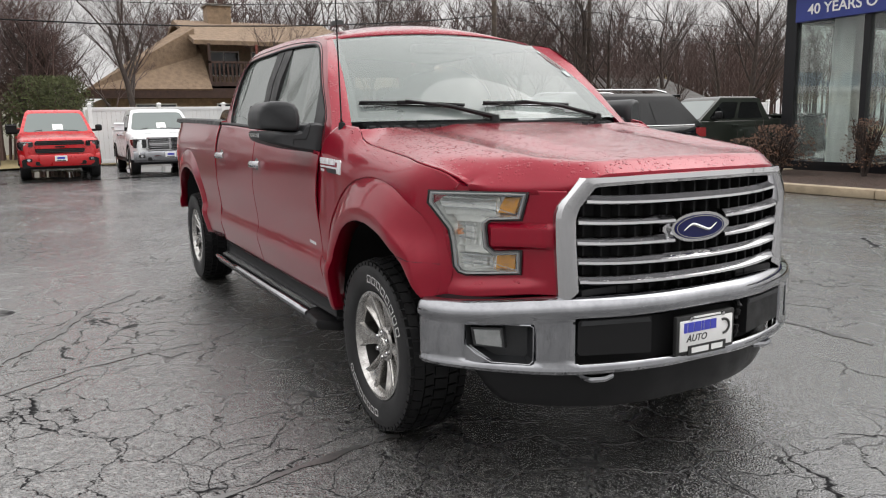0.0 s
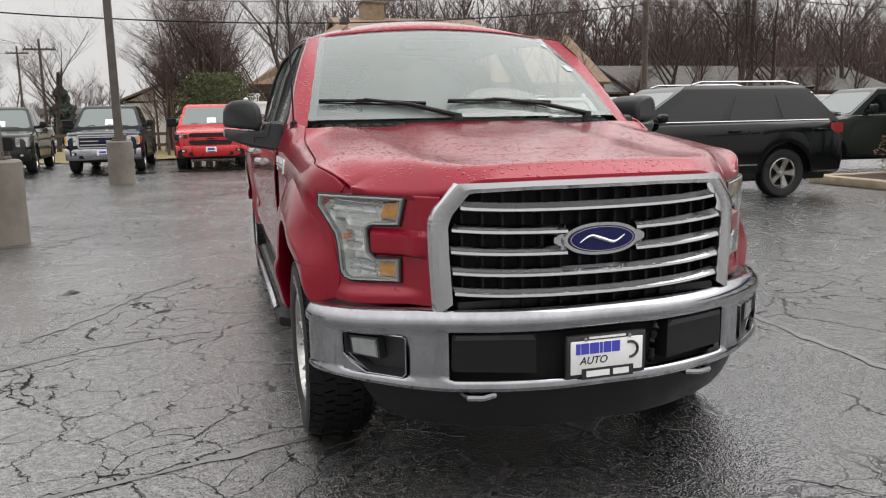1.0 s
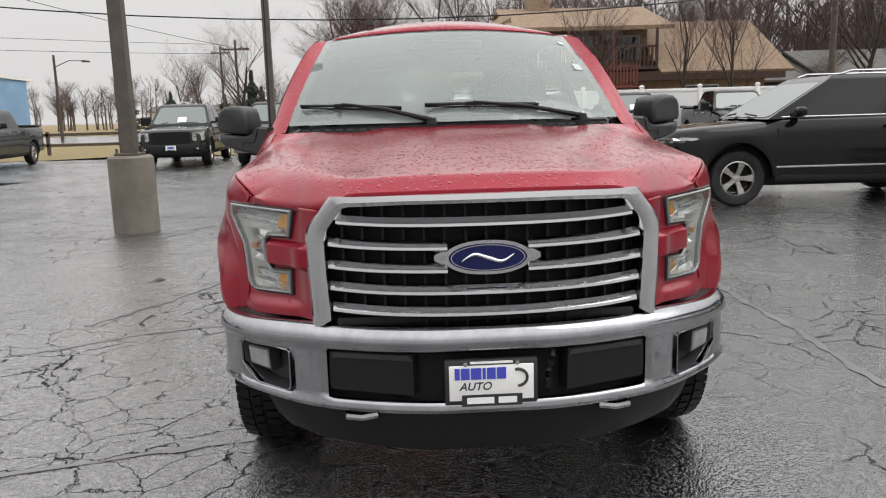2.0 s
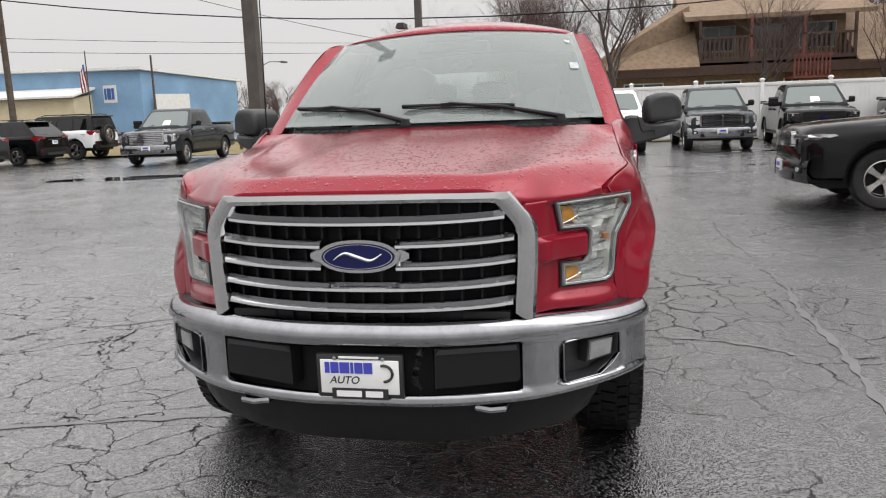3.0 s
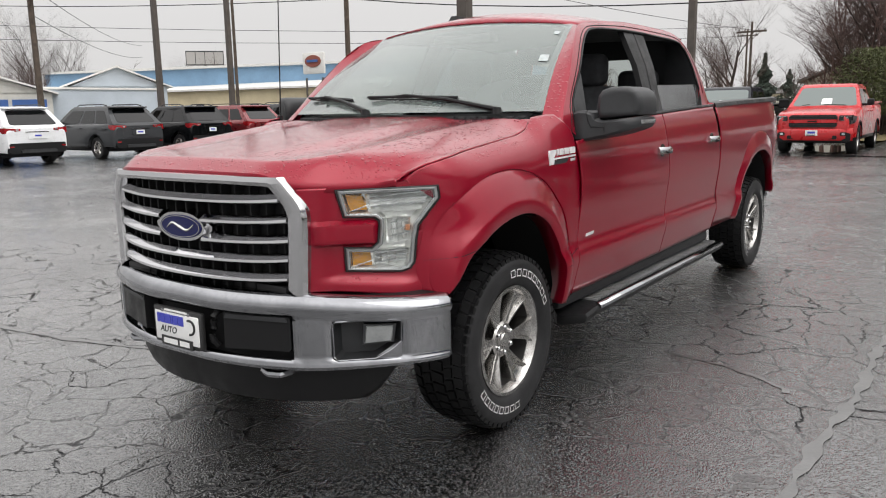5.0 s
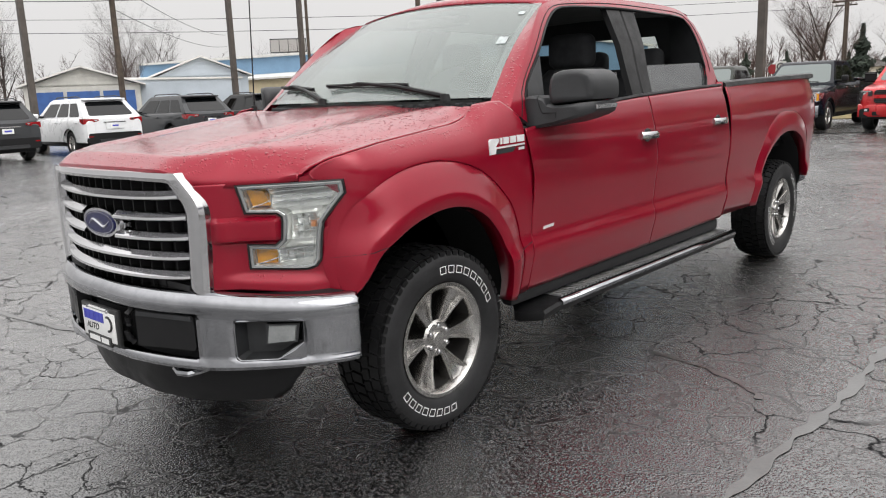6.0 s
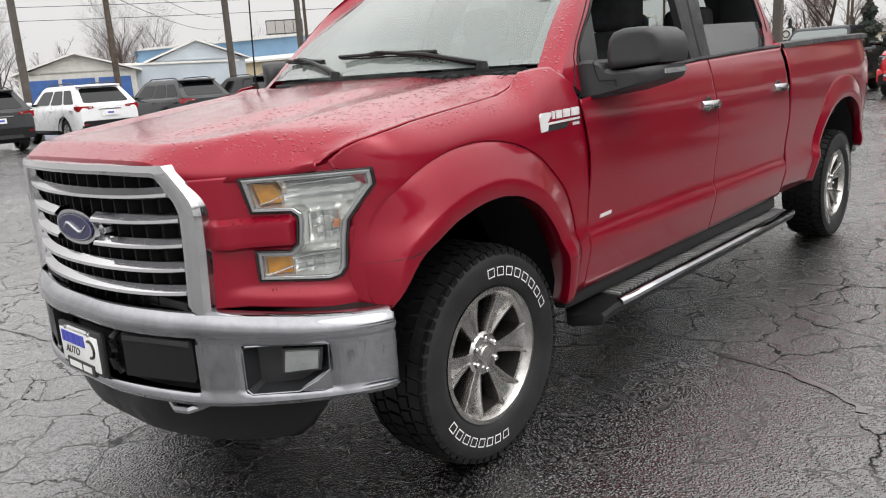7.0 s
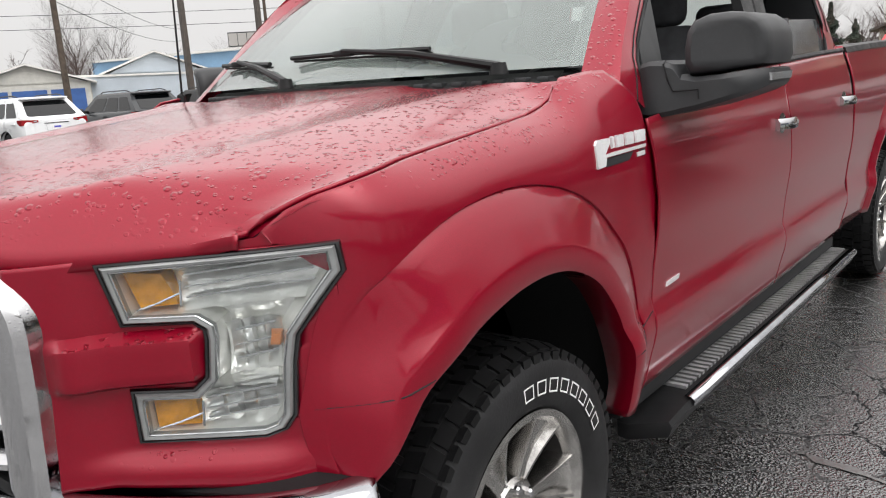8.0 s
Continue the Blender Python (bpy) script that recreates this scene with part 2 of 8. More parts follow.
TINTED = Mat("tinted_car_glass", (0.002, 0.0025, 0.003), 0.03, 0.0, 0.0, 0.4).m
# reflected sky put into the pale base colour of parked windscreens
PALEGLASS = Mat("sky_painted_car_glass", (0.10, 0.125, 0.12), 0.07, 0.0, 0.0, 1.0).m
AMBER = Mat("amber_reflector", (0.72, 0.30, 0.012), 0.2, 0.0, 0.4)
AMBER = AMBER.vary((0.72, 0.30, 0.012), 40, 0.3, 200).m
REDLENS = Mat("red_lamp_lens", (0.24, 0.006, 0.009), 0.16, 0.0, 0.3).m
LAMPGLASS = Mat("headlamp_silver", (0.62, 0.63, 0.64), 0.16, 0.85, 0.6).m
WHITE = Mat("white_paint", (0.76, 0.76, 0.75), 0.4).vary((0.76, 0.76, 0.75), 5, 0.06, 40).m
BLACKPAINT = Mat("black_gloss", (0.01, 0.01, 0.011), 0.2, 0.0, 0.3).m
FABRIC = Mat("dark_grey_seat_fabric", (0.035, 0.036, 0.04), 0.9).vary((0.035, 0.036, 0.04), 20, 0.3, 300).m
TRIMGREY = Mat("grey_cabin_trim", (0.16, 0.165, 0.165), 0.75).vary((0.16, 0.165, 0.165), 9, 0.2, 150).m
BLUE = Mat("dark_blue_enamel", (0.006, 0.008, 0.065), 0.12, 0.0, 0.0, 0.35).m
INKBLUE = Mat("blue_print", (0.05, 0.06, 0.42), 0.5).m
INKBLACK = Mat("black_print", (0.02, 0.02, 0.02), 0.5).m


# ---- mesh helpers ----
def part(name, bm, material, parent=None, label="", smooth=38, flip=True):
    """Links a bmesh as one mesh object, under a thing or a part."""
    if flip:
        bmesh.ops.recalc_face_normals(bm, faces=bm.faces)
    me = bpy.data.meshes.new(name)
    bm.to_mesh(me)
    bm.free()
    me.materials.append(material)
    if smooth:
        me.polygons.foreach_set("use_smooth", [True] * len(me.polygons))
        me.set_sharp_from_angle(angle=radians(smooth))
    ob = new(name, me)
    if parent:
        ob.parent = parent
    return tagged(ob, label)


def thing(name, label, category, group="", kind="", at=None):
    ob = new(name)
    ob.empty_display_size = 0.2
    if at is not None:
        ob.matrix_basis = at
    return tagged(ob, label, category, group, kind)


def box(bm, x0, x1, y0, y1, z0, z1, bevel=0.0, seg=2):
    r = bmesh.ops.create_cube(bm, size=1.0)
    for v in r["verts"]:
        v.co = Vector((x0 + (v.co.x + .5) * (x1 - x0), y0 + (v.co.y + .5) * (y1 - y0), z0 + (v.co.z + .5) * (z1 - z0)))
    if bevel:
        es = list({e for v in r["verts"] for e in v.link_edges})
        bmesh.ops.bevel(bm, geom=es, offset=bevel, segments=seg, affect='EDGES', profile=0.5)


def cbox(x0, x1, y0, y1, z0, z1, bevel=0.0, seg=2):
    bm = bmesh.new()
    box(bm, x0, x1, y0, y1, z0, z1, bevel, seg)
    return bm


def sheet(bm, pts, close_u=False):
    """Faces over a grid of points: rows of equal length."""
    vs = [[bm.verts.new(p) for p in row] for row in pts]
    n = len(vs[0])
    for a, b in zip(vs, vs[1:]):
        for i in range(n if close_u else n - 1):
            j = (i + 1) % n
            try:
                bm.faces.new((a[i], a[j], b[j], b[i]))
            except ValueError:
                pass
    return vs


def loft(bm, rings, caps=True):
    vs = sheet(bm, rings, True)
    if caps:
        bm.faces.new(vs[0][::-1])
        bm.faces.new(vs[-1])
    return vs


def tube(bm, pts, r, n=8, caps=True):
    """A round bar along points; r one radius or one for each point."""
    pts = [Vector(p) for p in pts]
    rings = []
    up = Vector((0, 0, 1))
    for i, p in enumerate(pts):
        d = (pts[min(i + 1, len(pts) - 1)] - pts[max(i - 1, 0)]).normalized()
        s = d.cross(up if abs(d.z) < 0.95 else Vector((0, 1, 0))).normalized()
        t = s.cross(d)
        rr = r[i] if isinstance(r, (list, tuple)) else r
        rings.append([p + rr * (math.cos(2 * math.pi * k / n) * s + math.sin(2 * math.pi * k / n) * t) for k in range(n)])
    loft(bm, rings, caps)


def lathe(bm, profile, n=32, axis='X', centre=(0, 0, 0), closed=False):
    """Turns (radius, along) pairs about an axis."""
    c = Vector(centre)
    rings = []
    for k in range(n):
        a = 2 * math.pi * k / n
        row = []
        for r, h in profile:
            p = {'X': (h, r * math.cos(a), r * math.sin(a)), 'Z': (r * math.cos(a), r * math.sin(a), h),
                 'Y': (r * math.cos(a), h, r * math.sin(a))}[axis]
            row.append(c + Vector(p))
        rings.append(row)
    rings.append(rings[0])
    sheet(bm, rings, closed)
    bmesh.ops.remove_doubles(bm, verts=bm.verts, dist=1e-5)


def prism(bm, outline, put, d0, d1, inset=0.0, fine=0):
    """A slab with an outline of (u, v); put(u, v, d) gives the place at depth d. inset narrows the d1 face; fine cuts the faces so that they follow a curved base."""
    if fine:
        flat = bmesh.new()
        flat.faces.new([flat.verts.new((u, v, 0)) for u, v in outline])
        bmesh.ops.triangulate(flat, faces=flat.faces[:])
        bmesh.ops.subdivide_edges(flat, edges=flat.edges[:], cuts=fine, use_grid_fill=True)
        bmesh.ops.triangulate(flat, faces=flat.faces[:])
        flat.verts.index_update()
        lo = [bm.verts.new(put(v.co.x, v.co.y, d0)) for v in flat.verts]
        hi = [bm.verts.new(put(v.co.x, v.co.y, d1)) for v in flat.verts]
        for f in flat.faces:
            k = [v.index for v in f.verts]
            bm.faces.new([hi[q] for q in k])
            bm.faces.new([lo[q] for q in k[::-1]])
        for e in flat.edges:
            if len(e.link_faces) == 1:
                a, b = (v.index for v in e.verts)
                bm.faces.new((lo[a], lo[b], hi[b], hi[a]))
        flat.free()
        return
    c = Vector((sum(p[0] for p in outline) / len(outline), sum(p[1] for p in outline) / len(outline)))
    a = [bm.verts.new(put(u, v, d0)) for u, v in outline]
    b = []
    for u, v in outline:
        k = Vector((u, v)) - c
        k = k * (1 - inset / max(k.length, 1e-4))
        b.append(bm.verts.new(put(c.x + k.x, c.y + k.y, d1)))
    n = len(outline)
    for i in range(n):
        j = (i + 1) % n
        bm.faces.new((a[i], a[j], b[j], b[i]))
    bm.faces.new(a[::-1])
    bm.faces.new(b)
    bmesh.ops.triangulate(bm, faces=[g for g in bm.faces if len(g.verts) > 4])


def lerp_table(tab, x):
    """Straight interpolation in a table of (x, value)."""
    if x <= tab[0][0]:
        return tab[0][1]
    for (x0, v0), (x1, v1) in zip(tab, tab[1:]):
        if x <= x1:
            return v0 + (v1 - v0) * (x - x0) / (x1 - x0)
    return tab[-1][1]


def smooth_table(tab, x):
    """Monotone-looking cosine blend between the points of a table."""
    xs = [p[0] for p in tab]
    if x <= xs[0]:
        return tab[0][1]
    if x >= xs[-1]:
        return tab[-1][1]
    i = max(k for k in range(len(xs) - 1) if xs[k] <= x)
    t = (x - xs[i]) / (xs[i + 1] - xs[i])
    v = [p[1] for p in tab]
    def slope(k):
        if k == 0 or k == len(v) - 1:
            return (v[min(k + 1, len(v) - 1)] - v[max(k - 1, 0)]) / (xs[min(k + 1, len(v) - 1)] - xs[max(k - 1, 0)])
        a, b = (v[k] - v[k - 1]) / (xs[k] - xs[k - 1]), (v[k + 1] - v[k]) / (xs[k + 1] - xs[k])
        return 0 if a * b <= 0 else 2 * a * b / (a + b)
    h = xs[i + 1] - xs[i]
    return ((2 * t**3 - 3 * t**2 + 1) * v[i] + (t**3 - 2 * t**2 + t) * h * slope(i)
            + (-2 * t**3 + 3 * t**2) * v[i + 1] + (t**3 - t**2) * h * slope(i + 1))


# ---- ground ----
GRASS = Mat("winter_grass", (0.16, 0.13, 0.06), 0.9)
GRASS.color(GRASS.ramp(GRASS.noise(3, 8, 0.7), [(0.3, (0.11, 0.09, 0.04)), (0.55, (0.22, 0.17, 0.075)), (0.8, (0.14, 0.14, 0.06))]))
GRASS = GRASS.bump(GRASS.noise(40, 4), 0.6, 0.04).m
CONCRETE = Mat("weathered_concrete", (0.30, 0.28, 0.25), 0.8)
CONCRETE.vary((0.23, 0.215, 0.19), 3, 0.3, 70)
CONCRETE = CONCRETE.bump(CONCRETE.noise(60, 5), 0.3, 0.01).m
KERB = Mat("tan_concrete_kerb", (0.36, 0.29, 0.20), 0.75).vary((0.36, 0.29, 0.20), 4, 0.25, 80).m
MULCH = Mat("dark_bark_mulch", (0.06, 0.035, 0.025), 0.9)
MULCH = MULCH.vary((0.06, 0.035, 0.025), 12, 0.5, 90).bump(MULCH.noise(60, 4), 0.8, 0.03).m
PUDDLE = Mat("puddle_water", (0.012, 0.012, 0.013), 0.03, 0.0, 0.0, 0.7).m
CHALK = Mat("pale_smooth_seam_filler", (0.10, 0.099, 0.096), 0.32, 0, 0.6, 0.8)
CHALK.b.inputs["Coat Roughness"].default_value = 0.16
CHALK = CHALK.vary((0.062, 0.061, 0.059), 5, 0.35, 60).bump(CHALK.noise(70, 3), 0.4, 0.003).m


def setting(name, bm, mat, label, smooth=0):
    return tagged(part(name, bm, mat, None, label, smooth), "", name.split("_")[0], "", "structure")


bm = bmesh.new()
xs = [-900, -300, -120, -60, -30, -15, 0, 15, 30, 60, 120, 300, 900]
sheet(bm, [[(x, y, 0.0) for x in xs] for y in (-600, -200, -60, -20, 0, 20, 40, 80, 200, 600, 1400)])
setting("ground", bm, ASPHALT, "wet cracked dark asphalt of a car lot", 0)


def ragged_patch(cx, cy, rx, ry, z, seed, turn=0.0, n=40, rag=0.35):
    """A flat blot with an uneven edge."""
    rnd = random.Random(seed)
    ph = [rnd.uniform(0, 6.28) for _ in range(5)]
    bm = bmesh.new()
    vs = []
    for k in range(n):
        a = 2 * math.pi * k / n
        r = 1 + rag * sum(math.sin((i + 2) * a + p) / (i + 1.6) for i, p in enumerate(ph)) * 0.6
        x, y = rx * r * math.cos(a), ry * r * math.sin(a)
        vs.append(bm.verts.new((cx + x * math.cos(turn) - y * math.sin(turn), cy + x * math.sin(turn) + y * math.cos(turn), z)))
    bm.faces.new(vs)
    return bm


for i, (cx, cy, rx, ry, tn) in enumerate([(-11.3, 15.9, 1.9, 0.75, 0.35), (0.0, 20.4, 2.6, 0.30, 0.03), (-3.6, 20.2, 1.2, 0.22, 0.0),
                                          (1.4, 24.4, 1.0, 2.0, 0.0), (-1.6, 24.0, 0.7, 2.0, 0.0), (5.6, 21.0, 1.3, 0.25, 0.1), (4.6, 16.0, 0.5, 0.12, 0.2),
                                          (3.2, 14.0, 0.6, 0.10, 0.1)]):
    setting("water", ragged_patch(cx, cy, rx, ry, 0.004, 40 + i, tn), PUDDLE, "shallow rain puddle on the asphalt")

# grass verge and far field beyond the lot
bm = bmesh.new()
sheet(bm, [[(x, y, 0.05 + 0.04 * math.sin(x * 0.7 + y)) for x in np.linspace(-40, -0.6, 30)] for y in np.linspace(27.6, 50, 16)])
setting("ground_verge", bm, GRASS, "wet yellow-brown winter grass verge", 60)
bm = bmesh.new()
sheet(bm, [[(x, y, 0.02) for x in np.linspace(-400, 60, 12)] for y in np.linspace(78, 600, 8)])
setting("ground_field", bm, GRASS, "far dry winter grass field", 0)
bm = bmesh.new()
sheet(bm, [[(x, y, 0.03) for x in np.linspace(-0.4, 80, 12)] for y in np.linspace(28.7, 76, 8)])
setting("ground_garden", bm, GRASS, "winter lawn behind the vinyl fence", 0)

# planted island with a tan kerb in front of the showroom
bm = bmesh.new()
box(bm, 9.75, 40, 2.0, 9.55, 0.01, 0.13)
setting("ground_island", bm, MULCH, "bark mulch planting bed by the showroom")
kerb = thing("kerb", "tan concrete kerb round the mulch bed", "kerb", kind="structure")
for k in range(4):
    part("kerb_stone", cbox(9.5, 9.75, 1.0 + 2.2 * k, 3.19 + 2.2 * k, 0, 0.15, 0.02), KERB, kerb)
for k in range(5):
    part("kerb_stone", cbox(9.76 + 2.4 * k, 12.15 + 2.4 * k, 9.55, 9.79, 0, 0.15, 0.02), KERB, kerb)


# pale filled seams that wander over the asphalt
def seam(pts, w, seed):
    rnd = random.Random(seed)
    bm = bmesh.new()
    rows = []
    c = []
    for _ in range(3):
        pts = [pts[0]] + [tuple(a_ * (1 - t) + b_ * t for a_, b_ in zip(a, b)) for a, b in zip(pts, pts[1:]) for t in (.25, .75)] + [pts[-1]]
    for a, b in zip(pts, pts[1:]):
        for k in range(4):
            c.append(Vector(a).lerp(Vector(b), k / 4))
    p1, p2 = rnd.uniform(0, 6), rnd.uniform(0, 6)
    for i, q in enumerate(c):
        d = (c[min(i + 1, len(c) - 1)] - c[max(i - 1, 0)]).normalized()
        n = Vector((-d.y, d.x))
        ww = w * (0.55 + 0.25 * math.sin(i * .21 + p1) + 0.15 * math.sin(i * .6 + p2)) * min(1, i / 8, (len(c) - 1 - i) / 8) + .001
        o = .014 * math.sin(i * .07 + p2) + .006 * math.sin(i * .4 + p1)
        rows.append([(q.x + n.x * (o - ww / 2), q.y + n.y * (o - ww / 2), .004), (q.x + n.x * (o + ww / 2), q.y + n.y * (o + ww / 2), .004)])
    sheet(bm, rows)
    return bm


for i, (pts, w) in enumerate([([(2.04, .6), (2.09, 1.1), (2.12, 1.75), (2.13, 2.2), (2.15, 2.85), (2.16, 3.2), (2.21, 3.85), (2.2, 4.4)], .08), ([(1.15, 2.32), (1.56, 2.23), (1.88, 1.99)], .05), ([(-2.5, 2.9), (-2.34, 3.24), (-2.1, 3.6), (-1.95, 4.07), (-1.5, 4.7)], .09),
                              ([(-3.1, .45), (-2.2, .55), (-1.3, .75), (-.9, .85)], .06), ([(-2.6, 2.3), (-2.0, 2.65), (-1.35, 2.8)], .05), ([(-4.6, 6.9), (-3.9, 7.0), (-3.0, 7.5), (-2.7, 8.1)], .06), ([(2.2, 4.8), (2.1, 6.0), (2.2, 7.2)], .03)]):
    setting("road_seam", seam(pts, w, 60 + i), CHALK, "pale smooth filled seam in the asphalt")


# ---- parked vehicles ----
WHEELS = {}


def wheel_meshes(R, wide, rim_r, spokes, dark, tread=0):
    """Meshes for a tyre and a rim; the outer face looks along +x, centre at the origin."""
    key = (R, wide, rim_r, spokes, dark)
    if key in WHEELS:
        return WHEELS[key]
    h = wide / 2
    bm = bmesh.new()
    lathe(bm, [(rim_r, -h * .8), (rim_r + .02, -h), (R * .93, -h), (R * .985, -h * .8), (R, -h * .5), (R, h * .5), (R * .985, h * .8), (R * .93, h),
               (rim_r + .03, h), (rim_r + .005, h * .86), (rim_r, h * .7)], 36, 'X')
    tyre = bpy.data.meshes.new("tyre")
    bm.to_mesh(tyre)
    bm.free()
    tyre.materials.append(RUBBER)
    bm = bmesh.new()
    lathe(bm, [(rim_r, -h * .8), (rim_r, h * .84), (rim_r * .94, h * .88), (rim_r * .90, h * .7), (rim_r * .86, h * .2)], 32, 'X')
    for k in range(spokes):
        a = 2 * math.pi * k / spokes
        ca, sa = math.cos(a), math.sin(a)
        def P(r, w, d):
            return Vector((d, r * ca - w * sa, r * sa + w * ca))
        w0, w1 = rim_r * .17, rim_r * .28 if spokes < 7 else rim_r * .15
        rings = [[P(r, -w, d - .03), P(r, w, d - .03), P(r, w * .7, d), P(r, -w * .7, d)]
                 for r, w, d in ((rim_r * .12, w0, h * .62), (rim_r * .55, w0 * 1.1, h * .74), (rim_r * .93, w1, h * .80))]
        loft(bm, rings)
    lathe(bm, [(0.001, h * .72), (rim_r * .22, h * .70), (rim_r * .26, h * .5), (rim_r * .26, 0)], 16, 'X')
    bmesh.ops.recalc_face_normals(bm, faces=bm.faces)
    rim = bpy.data.meshes.new("rim")
    bm.to_mesh(rim)
    bm.free()
    rim.materials.append(PLASTIC if dark else ALLOY)
    for me in (tyre, rim):
        me.polygons.foreach_set("use_smooth", [True] * len(me.polygons))
        me.set_sharp_from_angle(angle=radians(40))
    WHEELS[key] = tyre, rim
    return tyre, rim


BRAKE = bmesh.new()
lathe(BRAKE, [(0.0, 0.0), (0.2, 0.0), (0.2, -0.03), (0.0, -0.03)], 20, 'X')
BRAKE_ME = bpy.data.meshes.new("brake_disc")
BRAKE.to_mesh(BRAKE_ME)
BRAKE.free()
BRAKE_ME.materials.append(DARK)


def quad_point(q, u, v):
    a, b, c, d = [Vector(p) for p in q]
    return (a * (1 - u) + b * u) * (1 - v) + (d * (1 - u) + c * u) * v


def pane(bm, q, u0, u1, v0, v1, proud=0.006, round_=0.10):
    """A slightly raised rounded panel on the flat face q (a, b, c, d round it)."""
    n = (Vector(q[1]) - Vector(q[0])).cross(Vector(q[3]) - Vector(q[0])).normalized()
    out = []
    du, dv = (u1 - u0) * round_, (v1 - v0) * round_
    for cu, cv, a0 in ((u1 - du, v1 - dv, 0), (u0 + du, v1 - dv, 90), (u0 + du, v0 + dv, 180), (u1 - du, v0 + dv, 270)):
        for a in (0, 30, 60, 90):
            t = radians(a0 + a)
            out.append((cu + du * math.cos(t), cv + dv * math.sin(t)))
    prism(bm, out, lambda u, v, d: quad_point(q, u, v) + n * d, -0.01, proud)


def vehicle(label, category, at, paint, shape, front="bars", group="parked vehicles", wheel_spokes=6, dark_rims=False, chrome=True,
            glasses=None, trim_line=False, sunshade=False, face="front"):
    """A parked pickup or SUV, its nose at y = 0 looking along -y."""
    s = dict(L=5.85, W=2.0, H=1.90, fo=0.95, wb=3.65, R=0.39, hood0=1.10, hood1=1.22, belt=1.27, ws0=1.45, ws1=2.15, roof1=3.45, cab1=3.70,
             rail=1.32, lo=0.42, bed=True, nose=0.12)
    s.update(shape)
    L, W, H, R = s["L"], s["W"], s["H"], s["R"]
    hw = W / 2
    glasses = glasses or TINTED
    car = thing("pickup_truck" if s["bed"] else "suv", label, category, group, "", at)
    shiny = CHROME if chrome else PLASTIC
    ya, yb = s["fo"], s["fo"] + s["wb"]
    ra = R * 1.2
    # body shell: sections along the length with open wheel arches
    ys = [0.0, 0.05, 0.14, 0.3, 0.5, s["ws0"] - .2, s["ws0"], s["ws0"] + .2, s["cab1"] - .02, s["cab1"] + .03, (s["cab1"] + L) / 2, L - .3, L - .12, L - .03, L]
    for yc in (ya, yb):
        ys += [yc - ra - .012, yc + ra + .012] + [yc + ra * math.sin(t) for t in np.linspace(-math.pi / 2, math.pi / 2, 13)]
    rings = []
    for y in sorted(set(round(v, 4) for v in ys)):
        if y < s["ws0"]:
            top = lerp_table([(0, s["hood0"] - .10), (0.05, s["hood0"] - .04), (0.14, s["hood0"]), (0.5, s["hood0"] + .4 * (s["hood1"] - s["hood0"])), (s["ws0"], s["hood1"])], y)
        elif s["bed"]:
            top = s["belt"] if y < s["cab1"] + .01 else s["rail"]
        else:
            top = lerp_table([(s["ws0"], s["hood1"]), (s["ws0"] + .2, s["belt"]), (L - .3, s["belt"] + .03), (L - .12, s["belt"]), (L, s["belt"] - .12)], y)
        w = hw * lerp_table([(0, .84), (.05, .89), (.14, .93), (.3, .97), (.5, 1), (L - .4, 1), (L - .12, .965), (L, .90)], y)
        lo = s["lo"] + (0.12 if y < .1 or y > L - .1 else 0)
        flare = 0.0
        for yc in (ya, yb):
            if abs(y - yc) <= ra + 1e-6:
                lo = max(lo, R + math.sqrt(max(0, ra * ra - (y - yc) ** 2)))
            if abs(y - yc) < ra + .1:
                flare = 0.018
        sh = top - .06
        half = [(w * .93, lo), (w * .985 + flare, lo + .03), (w + flare * .6, lo + .5 * (sh - lo)), (w * .995, lo + .8 * (sh - lo)), (w * .965, sh), (w * .90, top - .005), (w * .55, top + .012), (0, top + .022)]
        ring = [(-a, y, b) for a, b in half] + [(a, y, b) for a, b in half[-2::-1]]
        rings.append(ring)
    bm = bmesh.new()
    sheet(bm, rings)
    for end in (rings[0], rings[-1]):
        bm.faces.new([bm.verts.new(p) for p in end])
    bmesh.ops.remove_doubles(bm, verts=bm.verts, dist=1e-4)
    body = part("body", bm, paint, car, smooth=40)
    part("underbody", cbox(-hw * .8, hw * .8, .25, L - .2, s["lo"] - .12, s["hood0"] - .2, .03), DARK, car)
    # cabin
    wb_, wt = hw * .93, hw * .72
    y0, y1, y2, y3 = s["ws0"], s["ws1"], s["roof1"], s["cab1"]
    zb, zt = s["belt"] - .02, H - .05
    bm = bmesh.new()
    low = [(-wb_, y0, zb), (wb_, y0, zb), (wb_, y3, zb), (-wb_, y3, zb)]
    mid = [(-wt - .02, y1 - .03, zt - .03), (wt + .02, y1 - .03, zt - .03), (wt + .02, y2 + .03, zt - .03), (-wt - .02, y2 + .03, zt - .03)]
    topr = [(-wt + .05, y1 + .07, H - .015), (wt - .05, y1 + .07, H - .015), (wt - .05, y2 - .06, H - .015), (-wt + .05, y2 - .06, H - .015)]
    crown = [(-wt * .5, y1 + .3, H), (wt * .5, y1 + .3, H), (wt * .5, y2 - .3, H), (-wt * .5, y2 - .3, H)]
    loft(bm, [low, mid, topr, crown])
    cabin = part("cabin", bm, paint, car, smooth=30)
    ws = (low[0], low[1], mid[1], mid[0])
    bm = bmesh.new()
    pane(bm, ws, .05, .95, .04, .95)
    part("windscreen", bm, PALEGLASS, car, "windscreen with the sky's reflection painted pale")
    bm = bmesh.new()
    back = (low[2], low[3], mid[3], mid[2])
    pane(bm, back, .10, .90, .10 if not s["bed"] else .2, .92)
    part("rear_window", bm, TINTED, car)
    n_win = s.get("wins", 2)
